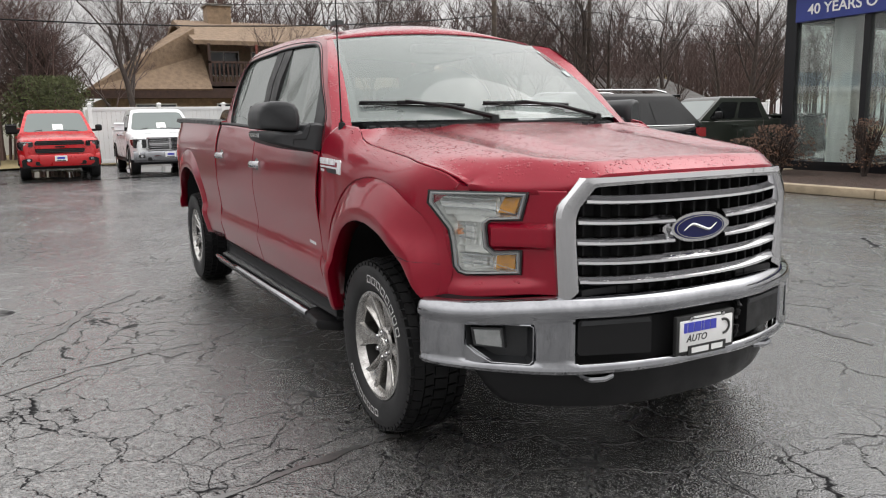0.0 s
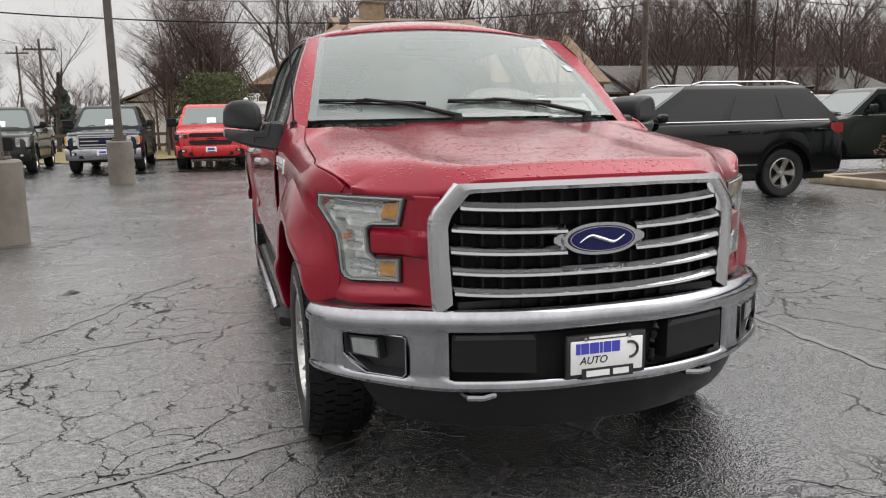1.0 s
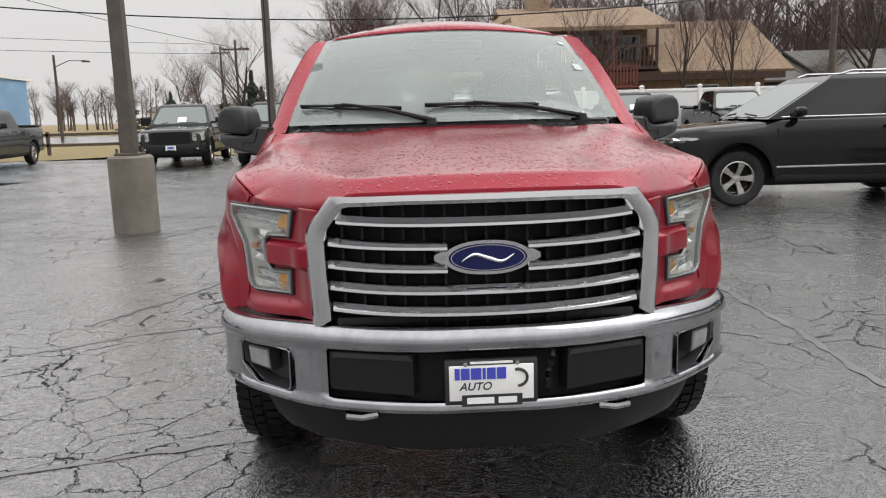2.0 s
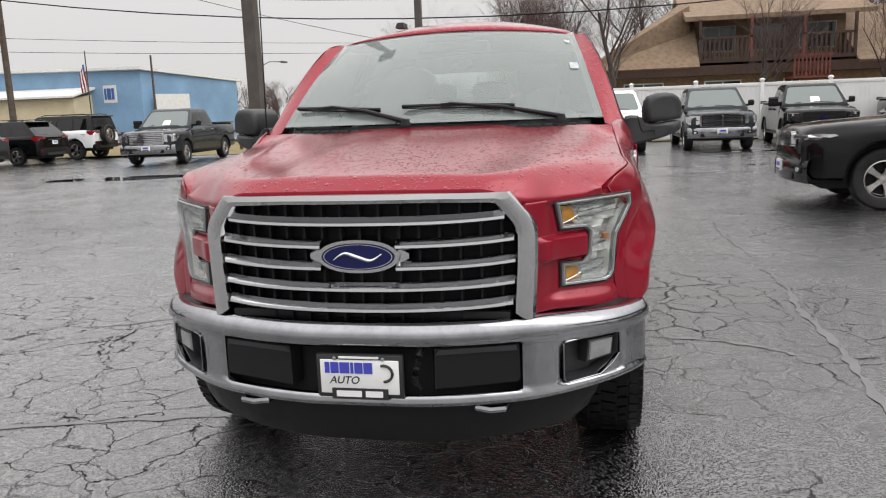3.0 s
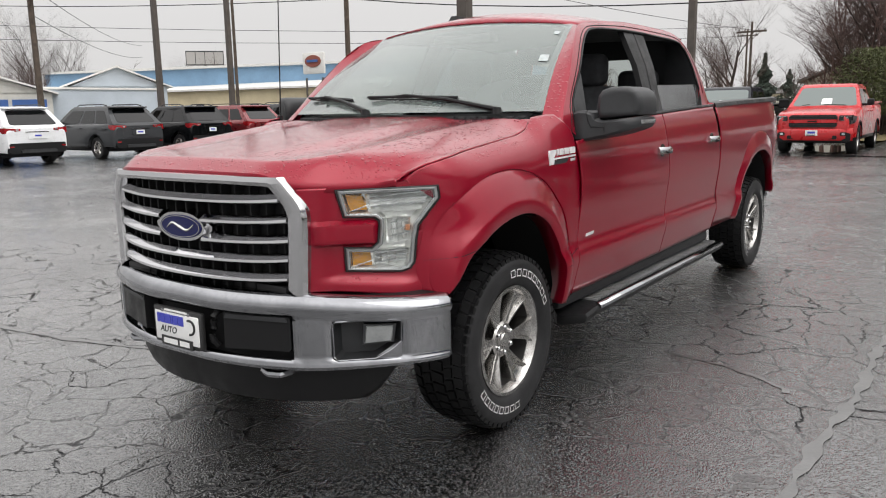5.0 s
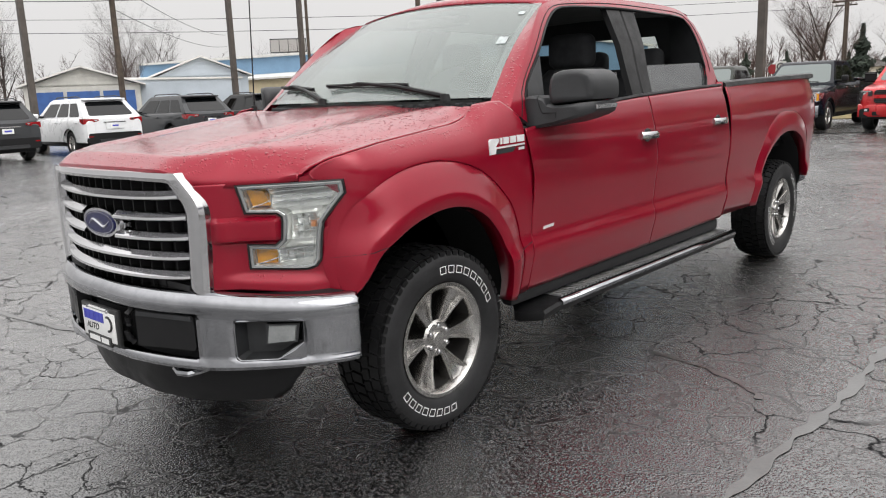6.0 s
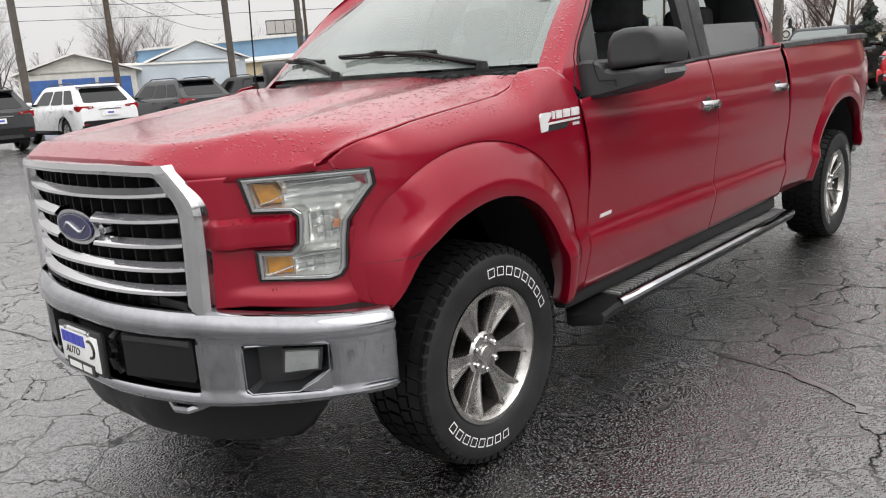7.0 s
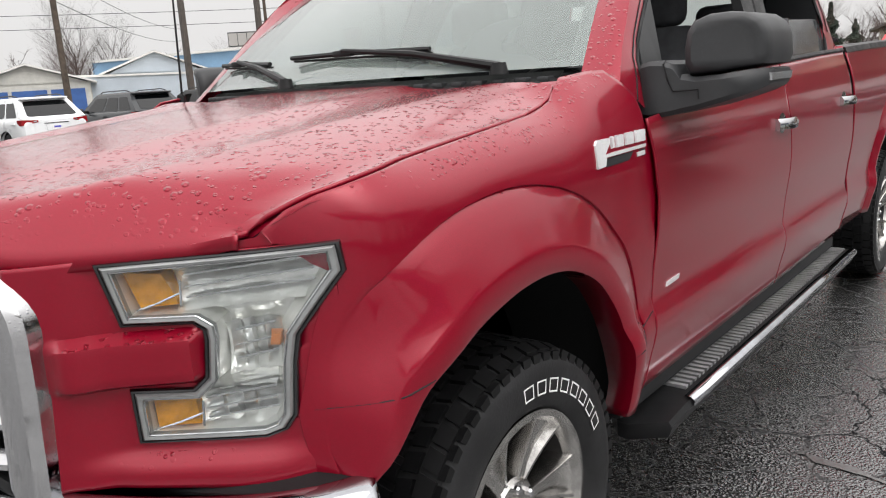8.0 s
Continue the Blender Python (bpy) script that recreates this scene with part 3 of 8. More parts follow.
    for sgn in (1, -1):
        side = (low[1], low[2], mid[2], mid[1]) if sgn > 0 else (low[3], low[0], mid[0], mid[3])
        cuts = {2: [(.10, .47), (.52, .90)], 3: [(.09, .40), (.435, .68), (.715, .92)]}[n_win]
        for a, b in cuts:
            bm = bmesh.new()
            if sgn < 0:
                a, b = 1 - b, 1 - a
            pane(bm, side, a, b, .08, .86)
            part("side_window", bm, glasses, car)
        if trim_line:
            bm = bmesh.new()
            tube(bm, [quad_point(side, u, .05) for u in (.04, .3, .6, .95)], .012, 6)
            part("window_trim", bm, CHROME, car)
        # mirror
        bm = bmesh.new()
        box(bm, sgn * (hw + .03), sgn * (hw + .21), y0 + .30, y0 + .42, s["belt"] + .01, s["belt"] + (.19 if s["bed"] else .14), .045, 3)
        mir = part("wing_mirror", bm, paint if paint is P_WHITE or not s["bed"] else PLASTIC, car)
        bm = bmesh.new()
        box(bm, sgn * (hw - .10), sgn * (hw + .06), y0 + .32, y0 + .42, s["belt"] + .0, s["belt"] + .07, .02)
        part("mirror_arm", bm, PLASTIC, mir)
        # doors: seams, handles
        for dy, name in ((y0 + .25 + .46 * (y3 - y0 - .3), "door_handle"), (y3 - .28, "door_handle")):
            part(name, cbox(sgn * (hw - .012), sgn * (hw + .03), dy - .20, dy, s["belt"] - .16, s["belt"] - .125, .01), CHROME if chrome and s["bed"] else paint, car)
        for yy in (y0 + .12, y0 + .2 + .48 * (y3 - y0), y3 - .06 if s["bed"] else y3 - .55):
            bm = bmesh.new()
            w_at = hw * 1.002
            sheet(bm, [[(sgn * (w_at + e - .006), yy + d, z) for z in (s["lo"] + .06, s["lo"] + .4, s["belt"] - .14)] for d, e in ((0, 0.001), (.012, 0.001))])
            part("door_seam", bm, DARK, car)
        part("sill", cbox(sgn * (hw * .90), sgn * (hw * .99), ya + ra + .04, yb - ra - .04, s["lo"] - .06, s["lo"] + .05, .02), PLASTIC, car)
        if trim_line:
            part("side_moulding", cbox(sgn * (hw - .005), sgn * (hw + .012), ya + ra + .05, yb - ra - .05, s["lo"] + .14, s["lo"] + .165, .004), CHROME, car)
    # wheels
    for yc in (ya, yb):
        for sgn in (1, -1):
            tyre, rim = wheel_meshes(R, .26 if s["bed"] else .23, R * .62, wheel_spokes, dark_rims)
            t = new("wheel", tyre)
            t.parent = car
            t.matrix_basis = pose(sgn * (hw - .14), yc, R, 0, 0, 0 if sgn > 0 else 180)
            r = new("rim", rim)
            r.parent = t
            b = new("brake_disc", BRAKE_ME)
            b.parent = t
            bm = bmesh.new()
            pts = [[(sgn * x, yc + (ra + .015) * math.sin(a), max(s["lo"] - .02, R + (ra + .015) * math.cos(a))) for x in (hw + .022, hw - .02, hw - .34)] for a in np.linspace(-1.75, 1.75, 15)]
            sheet(bm, pts)
            part("wheel_arch", bm, DARK if not s.get("cladding") else PLASTIC, car, flip=False)
    # front
    bz0, bz1 = s["lo"] - .04, s["hood0"] - .40
    def nose(x, z, d):
        return Vector((x, .16 * abs(x / hw) ** 2.2 - .05 - d, z))
    def slab(name, outline, mat, parent, d0=-.08, d1=.0, inset=.01, label=""):
        bm = bmesh.new()
        prism(bm, outline, nose, d0, d1, inset)
        return part(name, bm, mat, parent, label)
    def rect(x0, x1, z0, z1, c=.02):
        return [(x0 + c, z0), (x1 - c, z0), (x1, z0 + c), (x1, z1 - c), (x1 - c, z1), (x0 + c, z1), (x0, z1 - c), (x0, z0 + c)]
    if s["bed"]:
        gz0, gz1 = bz1 + .02, s["hood0"] - .05
        gw = hw * .60
    else:
        gz0, gz1 = bz1 + .16, s["hood0"] - .08
        gw = hw * .52
    bumper_mat = BUMPER if (chrome and s["bed"]) else (paint if s.get("painted_bumper") or not s["bed"] else PLASTIC)
    bm = bmesh.new()
    n = 14
    rows = []
    for z, d in ((bz0, -.10), (bz0, .02), (bz0 + .06, .045), (bz1 - .06, .05), (bz1 - .02, .03), (bz1, -.02), (bz1, -.10)):
        rows.append([nose(x, z, d) for x in np.linspace(-hw * .97, hw * .97, n)])
    sheet(bm, rows)
    bumper = part("front_bumper", bm, bumper_mat, car)
    if s.get("black_chin"):
        slab("lower_valance", rect(-hw * .93, hw * .93, bz0 - .03, bz0 + .20, .04), PLASTIC, bumper, .0, .066)
    slab("lower_intake", rect(-hw * .62, hw * .62, bz0 + .03, bz0 + .13, .02), PLASTIC, bumper, .0, .06)
    for sgn in (1, -1):
        slab("fog_lamp", rect(sgn * hw * .76 - .09, sgn * hw * .76 + .09, bz0 + .12, bz0 + .22), PLASTIC, bumper, .0, .062)
        slab("fog_lens", rect(sgn * hw * .76 - .05, sgn * hw * .76 + .05, bz0 + .135, bz0 + .205), LAMPGLASS, bumper, .0, .068)
        x0, x1 = sorted((sgn * (gw + .02), sgn * hw * .965))
        hz0, hz1 = gz0 + (.05 if s["bed"] else .08), gz1 - .01
        hl = slab("headlamp", rect(x0, x1, hz0 if not s.get("slim") else hz0 + .45 * (hz1 - hz0), hz1, .03), LAMPGLASS if not s.get("smoked") else BLACKPAINT, car, -.12, .035, label="clear headlamp" if not s.get("smoked") else "smoked dark headlamp")
        # the lamp's end, wrapped round the corner of the wing
        wrap = lambda u, v, d: Vector((sgn * (hw * lerp_table([(0, .875), (.05, .915), (.14, .952), (.3, .985), (.5, 1.008)], u) + d), u, v))
        zt_ = min(hz1, s["hood0"] - .09)
        bm = bmesh.new()
        prism(bm, [(.03, hz0 + .03), (.16, hz0 + .05), (.30, hz0 + .35 * (zt_ - hz0)), (.40, zt_ - .02), (.36, zt_), (.16, zt_ + .01), (.03, zt_ - .01)], wrap, -.06, .008, .006)
        part("lamp_end", bm, LAMPGLASS if not s.get("smoked") else BLACKPAINT, hl)
        slab("lamp_divider", rect(x0 + .04, x1 - .04, (hz0 + hz1) / 2 - .012, (hz0 + hz1) / 2 + .012, .005), GREYPLASTIC, hl, .02, .04)
        xa = sgn * hw * .92
        if s.get("smoked"):
            xl = sgn * (gw + .02 + .55 * (hw * .965 - gw))
            hm = hz1 - .3 * (hz1 - hz0)
            slab("projector_lens", [(xl + .045 * math.cos(a), hm + .04 * math.sin(a)) for a in np.linspace(0, 2 * math.pi, 14, endpoint=False)], LAMPGLASS, hl, .0, .045)
            slab("light_strip", rect(x0 + .03, x1 - .03, hz1 - .035, hz1 - .02, .004), LAMPGLASS, hl, .0, .045)
        elif s.get("amber"):
            slab("turn_signal", rect(xa - .04, xa + .04, hz0 + .03, hz1 - .03), AMBER, hl, .0, .04)
    grille = slab("grille", rect(-gw, gw, gz0, gz1, .05), DARK, car, -.1, .03, label="radiator grille")
    if front in ("bars", "ford"):
        for k in range(3 if front == "ford" else 4):
            z = gz0 + (k + .7) * (gz1 - gz0) / (3.2 if front == "ford" else 4.2)
            slab("grille_bar", rect(-gw + .03, gw - .03, z - .016, z + .016, .006), shiny, grille, .02, .05)
        if front == "ford":
            slab("emblem", [(.10 * math.cos(a), (gz0 + gz1) / 2 + .045 * math.sin(a)) for a in np.linspace(0, 2 * math.pi, 20, endpoint=False)], BLUE, grille, .03, .065)
    elif front == "cross":
        slab("grille_bar", rect(-.035, .035, gz0 + .02, gz1 - .02, .01), shiny, grille, .02, .055)
        for z in ((gz0 + gz1) / 2,):
            slab("grille_bar", rect(-gw + .03, gw - .03, z - .025, z + .025, .01), shiny, grille, .02, .055)
        for k in (.2, .35, .65, .8):
            z = gz0 + k * (gz1 - gz0)
            slab("grille_slat", rect(-gw + .04, gw - .04, z - .008, z + .008, .003), shiny, grille, .02, .04)
    elif front == "split":
        z = (gz0 + gz1) / 2
        slab("grille_bar", rect(-gw, gw, z - .045, z + .045, .01), paint, grille, .02, .05)
        slab("emblem", [(-.11, z - .02), (.11, z - .02), (.13, z + .02), (-.13, z + .02)], shiny, grille, .04, .062)
        for k in (.12, .26, .74, .88):
            slab("grille_slat", rect(-gw + .04, gw - .04, gz0 + k * (gz1 - gz0) - .008, gz0 + k * (gz1 - gz0) + .008, .003), GREYPLASTIC, grille, .02, .04)
    elif front == "double":
        for k in (.12, .30, .48, .66, .84):
            z = gz0 + k * (gz1 - gz0)
            slab("grille_bar", rect(-gw + .02, gw - .02, z - .02, z + .02, .008), shiny, grille, .02, .055)
    if chrome:
        for nm, r_ in (("grille_surround", rect(-gw - .02, gw + .02, gz1 - .02, gz1 + .02, .01)), ("grille_surround", rect(-gw - .02, gw + .02, gz0 - .02, gz0 + .015, .01)),
                       ("grille_surround", rect(-gw - .03, -gw + .02, gz0, gz1, .01)), ("grille_surround", rect(gw - .02, gw + .03, gz0, gz1, .01))):
            slab(nm, r_, CHROME, grille, .0, .06)
    plate = slab("number_plate", rect(-.155, .155, bz1 - .20, bz1 - .045, .01), WHITE, bumper, .0, .07, label="pale dealer plate with a dark frame")
    slab("plate_band", rect(-.12, .12, bz1 - .19, bz1 - .165, .004), INKBLACK, plate, .05, .074)
    slab("plate_print", rect(-.10, .10, bz1 - .14, bz1 - .08, .004), INKBLUE, plate, .05, .074)
    if sunshade:
        bm = bmesh.new()
        pane(bm, ws, .45, .60, .12, .40, .010, .04)
        part("price_sheet", bm, WHITE, car, "white paper sheet behind the windscreen")
    for sgn in (-1, 1):
        bm = bmesh.new()
        tube(bm, [quad_point(ws, .5 + .30 * sgn, .03) + Vector((0, -.03, .03)), quad_point(ws, .5 + .10 * sgn - .1, .10) + Vector((0, -.03, .02))], .012, 6)
        part("wiper", bm, PLASTIC, car)
    # rear
    def tail(x, z, d):
        return Vector((x, L - .10 * abs(x / hw) ** 2.5 + .01 + d, z))
    def tslab(name, outline, mat, parent, d0=-.06, d1=.02, inset=.01, label=""):
        bm = bmesh.new()
        prism(bm, outline, tail, d0, d1, inset)
        return part(name, bm, mat, parent, label)
    if s["bed"]:
        # solid slab at rail height; near-black stands for the open bed's shade
        bm = bmesh.new()
        box(bm, -hw * .84, hw * .84, s["cab1"] + .08, L - .12, s["rail"] - .02, s["rail"] + .055, .01)
        part("bed_floor", bm, DARK, car, "near-black slab standing for the shaded load bed")
        for sgn in (1, -1):
            part("bed_rail", cbox(sgn * hw * .80, sgn * hw * .965, s["cab1"] + .05, L - .06, s["rail"] + .0, s["rail"] + .06, .02), paint, car)
            tslab("tail_lamp", rect(sgn * hw * .87 - .07, sgn * hw * .87 + .07, s["rail"] - .5, s["rail"] - .06), REDLENS, car)
        part("rear_bumper", cbox(-hw * .93, hw * .93, L - .02, L + .12, s["lo"] + .05, s["lo"] + .28, .04), CHROME if chrome else PLASTIC, car)
    else:
        gate = tslab("tailgate", rect(-hw * .66, hw * .66, s["lo"] + .30, s["belt"] - .06, .05), paint, car, -.05, .025, .02)
        tslab("plate_recess", rect(-.28, .28, s["belt"] - .36, s["belt"] - .18, .03), paint, gate, .0, .03)
        pl = tslab("number_plate", rect(-.155, .155, s["belt"] - .34, s["belt"] - .20, .01), WHITE, gate, .0, .038, label="pale dealer plate")
        tslab("plate_print", rect(-.10, .10, s["belt"] - .29, s["belt"] - .24, .005), INKBLUE, pl, .02, .042)
        tslab("chrome_strip", rect(-.34, .34, s["belt"] - .17, s["belt"] - .145, .008), CHROME, gate, .0, .034)
        bmp = tslab("rear_bumper", rect(-hw * .92, hw * .92, s["lo"] - .02, s["lo"] + .28, .06), PLASTIC if s.get("cladding") else paint, car, -.15, .06, .03)
        tslab("skid_plate", rect(-hw * .55, hw * .55, s["lo"] - .0, s["lo"] + .09, .02), GREYPLASTIC, bmp, .0, .075)
        for sgn in (1, -1):
            x0, x1 = sorted((sgn * hw * .50, sgn * hw * .97))
            lamp = tslab("tail_lamp", [(x0 if sgn > 0 else x1, s["belt"] - .12), (x1 if sgn > 0 else x0, s["belt"] - .20), (x1 if sgn > 0 else x0, s["belt"] - .04), (x0 if sgn > 0 else x1, s["belt"] - .06)], REDLENS, car, -.2, .035, .01)
            tslab("reverse_lamp", rect(sgn * hw * .60 - .05, sgn * hw * .60 + .05, s["belt"] - .115, s["belt"] - .075, .008), LAMPGLASS, lamp, .0, .04)
            tslab("reflector", rect(sgn * hw * .80 - .07, sgn * hw * .80 + .07, s["lo"] + .16, s["lo"] + .20, .008), REDLENS, bmp, .0, .068)
            bm = bmesh.new()
            tube(bm, [(sgn * wt * .9, y1 + .2, H - .0), (sgn * wt * .9, y1 + .35, H + .045), (sgn * wt * .9, y2 - .35, H + .045), (sgn * wt * .9, y2 - .1, H - .0)], .018, 6)
            part("roof_rail", bm, CHROME if trim_line else GREYPLASTIC, car)
        bm = bmesh.new()
        box(bm, -wt * .95, wt * .95, y2 - .05, y2 + .20, H - .075, H - .03, .02)
        part("spoiler", bm, paint, car)
    return car


PICKUP = dict()
SUVS = dict(L=4.6, W=1.85, H=1.66, fo=.90, wb=2.69, R=.345, hood0=.95, hood1=1.06, belt=1.10, ws0=1.20, ws1=1.95, roof1=3.95, cab1=4.52, lo=.36, bed=False, wins=3, cladding=True)

P_RED = car_paint("bright_red_paint", (0.46, 0.006, 0.010), 0.1, 0.3, 0.06)
P_WHITE = car_paint("white_car_paint", (0.74, 0.75, 0.76), 0.0, 0.3, 0.12)
P_SLATE = car_paint("slate_grey_paint", (0.022, 0.027, 0.031), 0.5)
P_BLACK = car_paint("black_car_paint", (0.0035, 0.004, 0.0045), 0.2)
P_GREY = car_paint("grey_car_paint", (0.045, 0.047, 0.050), 0.6)
P_OLIVE = car_paint("dark_green_grey_paint", (0.022, 0.026, 0.021), 0.4)
P_NAVY = car_paint("blue_black_paint", (0.007, 0.009, 0.014), 0.3)
P_MAROON = car_paint("dark_red_paint", (0.17, 0.012, 0.016), 0.4)

ROW = "pickups in the far row"
vehicle("bright red pickup with a black split grille, nose out", "pickup truck", pose(-1.45, 20.85, 0), P_RED, dict(painted_bumper=True, smoked=True, slim=True, black_chin=True), "split", ROW, chrome=False, sunshade=True)
vehicle("white pickup with a barred chrome grille, parked by the white fence", "pickup truck", pose(1.36, 21.05, 0), P_WHITE, dict(painted_bumper=True, smoked=True), "cross", ROW, sunshade=True)
vehicle("slate grey pickup with a large chrome crosshair grille", "pickup truck", pose(4.5, 21.5, 0), P_SLATE, dict(), "cross", ROW, wheel_spokes=5)
vehicle("black crew-cab pickup with a dark barred grille", "pickup truck", pose(7.35, 21.85, 0, 0, 0, -4), P_BLACK, dict(smoked=True), "ford", ROW, chrome=False, sunshade=True)
vehicle("black pickup at the end of the far row", "pickup truck", pose(11.2, 22.4, 0, 0, 0, -6), P_BLACK, dict(), "double", ROW)
vehicle("dark blue-grey older pickup with a wide chrome grille", "pickup truck", pose(-4.3, 20.7, 0), P_NAVY, dict(amber=True), "ford", ROW, sunshade=True)
vehicle("dark green-grey pickup with a black grille", "pickup truck", pose(-7.15, 21.0, 0, 0, 0, 4), P_OLIVE, dict(), "bars", ROW, chrome=False, sunshade=True)
vehicle("dark slate pickup with a double chrome grille and bright wheels", "pickup truck", pose(-13.9, 21.2, 0, 0, 0, 6), P_SLATE, dict(), "double", ROW, wheel_spokes=5, sunshade=True)

SIDE = "suvs in the side row"
ROWX = -19.6
for y, rz, paint_, lab, sh in [
        (6.5, 90, P_GREY, "grey suv with red tail lamps, tail out", {}),
        (9.45, 90, P_WHITE, "white compact suv with red tail lamps, tail out", {}),
        (12.7, 90, P_GREY, "grey compact suv with a chrome tail strip", {}),
        (15.5, 90, P_BLACK, "small black suv with a spoiler, tail out", dict(L=4.1, H=1.65, wb=2.52, ws0=1.1, roof1=3.5, cab1=4.0)),
        (18.0, 90, P_MAROON, "dark red compact suv, tail out", {}),
        (20.9, 90, P_GREY, "dark grey suv with a bright window line", dict(H=1.72, L=4.78)),
        (24.1, 90, P_BLACK, "black suv with slim red tail lamps", {})]:
    # nose looks along -x, tail towards the lot
    shape_ = dict(SUVS)
    shape_.update(sh)
    vehicle(lab, "suv", pose(ROWX - shape_["L"], y, 0, 0, 0, -90), paint_, shape_, "bars", SIDE, wheel_spokes=5, dark_rims=False, chrome=False)
ATLAS = dict(SUVS, L=5.04, W=1.99, H=1.77, fo=.95, wb=2.98, R=.385, hood0=1.05, hood1=1.14, belt=1.20, ws0=1.35, ws1=2.25, roof1=4.45, cab1=4.95, lo=.38, cladding=False)
vehicle("large black suv with silver wheels and chrome window line", "suv", pose(3.42, 9.0, 0, 0, 0, -92.5), P_BLACK, ATLAS, "double", "parked vehicles", wheel_spokes=5, trim_line=True)
vehicle("dark green crew pickup beside the showroom bed", "pickup truck", pose(10.2, 12.0, 0, 0, 0, -97), P_OLIVE, dict(L=5.35, W=1.86, H=1.82, wb=3.22, R=.38, fo=.9, roof1=3.3, cab1=3.5), "bars", "parked vehicles", wheel_spokes=10, chrome=False)

# boxy white off-roader with a spare wheel on the tail
JEEP = dict(SUVS, L=4.3, W=1.85, H=1.84, fo=.65, wb=2.75, R=.40, hood0=1.10, hood1=1.16, belt=1.22, ws0=1.35, ws1=1.55, roof1=4.12, cab1=4.24, lo=.48, cladding=True)
jeep = vehicle("white boxy off-roader with a black hard top and spare wheel", "suv", pose(ROWX - 4.3, 27.4, 0, 0, 0, -90), P_WHITE, JEEP, "bars", "parked vehicles", wheel_spokes=5, chrome=False)
for o in jeep.children:
    if o.name.startswith("cabin") or o.name.startswith("spoiler"):
        o.data.materials[0] = PLASTIC
ty, ri = wheel_meshes(.40, .23, .40 * .62, 5, False)
sp = new("spare_wheel", ty)
sp.parent = jeep
sp.matrix_basis = pose(.10, 4.45, 1.02, 0, 0, 90)
sr = new("rim", ri)
sr.parent = sp


# ---- fence, houses, showroom, far buildings, poles ----
VINYL = Mat("white_vinyl", (0.72, 0.72, 0.71), 0.45).vary((0.74, 0.74, 0.73), 1.2, 0.07, 30).m
SHINGLE = Mat("tan_shingle", (0.19, 0.135, 0.09), 0.9)
SHINGLE.color(SHINGLE.mix(0.5, SHINGLE.ramp(SHINGLE.vor(4.5), [(0.0, (0.12, 0.082, 0.055)), (0.8, (0.27, 0.19, 0.125))]), SHINGLE.ramp(SHINGLE.noise(18, 4), [(0.3, (0.13, 0.09, 0.06)), (0.7, (0.25, 0.175, 0.115))])))
SHINGLE = SHINGLE.bump(SHINGLE.noise(12, 3), 0.5, 0.05).m
GREYROOF = Mat("grey_shingle", (0.10, 0.095, 0.09), 0.9).vary((0.095, 0.09, 0.085), 2, 0.25, 25).m
BROWNTRIM = Mat("dark_brown_timber", (0.055, 0.028, 0.020), 0.7).vary((0.055, 0.028, 0.020), 6, 0.3, 60).m
REDWOOD = Mat("red_stained_timber", (0.17, 0.045, 0.032), 0.7).vary((0.17, 0.045, 0.032), 6, 0.3, 60).m
TANBRICK = Mat("tan_brick", (0.26, 0.185, 0.12), 0.85).vary((0.26, 0.185, 0.12), 5, 0.25, 22).m
SIDING = Mat("pale_siding", (0.52, 0.51, 0.47), 0.7).vary((0.52, 0.51, 0.47), 2, 0.12, 20).m
BLUEMETAL = Mat("blue_steel_siding", (0.17, 0.30, 0.46), 0.55)
BLUEMETAL.vary((0.18, 0.31, 0.46), 0.35, 0.14, 5)
BLUEMETAL = BLUEMETAL.m
CREAM = Mat("cream_wall", (0.56, 0.48, 0.32), 0.8).vary((0.56, 0.48, 0.32), 0.8, 0.1, 8).m
PALEBLUE = Mat("pale_blue_grey_siding", (0.42, 0.47, 0.52), 0.6).vary((0.42, 0.47, 0.52), 0.6, 0.08, 9).m
BLUEDOOR = Mat("blue_roller_door", (0.035, 0.10, 0.30), 0.5).vary((0.035, 0.10, 0.30), 2, 0.15, 20).m
STEEL = Mat("dull_brown_steel_pole", (0.075, 0.062, 0.052), 0.55).vary((0.075, 0.062, 0.052), 5, 0.25, 50).m
WOODPOLE = Mat("weathered_utility_pole", (0.085, 0.065, 0.05), 0.9).vary((0.085, 0.065, 0.05), 6, 0.35, 40).m
BARK = Mat("wet_bark", (0.055, 0.042, 0.036), 0.9).vary((0.058, 0.044, 0.038), 5, 0.4, 50).m
TWIG = Mat("reddish_twigs", (0.085, 0.056, 0.050), 0.9).vary((0.085, 0.056, 0.050), 2, 0.3, 20).m
DARKWIN = Mat("dark_window", (0.02, 0.024, 0.026), 0.08, 0, 0, 0.8).m
WHITETRIM = Mat("white_trim", (0.66, 0.65, 0.62), 0.6).vary((0.66, 0.65, 0.62), 3, 0.08, 30).m
CONCBASE = Mat("grey_brown_concrete_base", (0.17, 0.15, 0.125), 0.75)
CONCBASE.vary((0.15, 0.132, 0.11), 3, 0.25, 60)
CONCBASE = CONCBASE.bump(CONCBASE.noise(45, 4), 0.25, 0.01).m

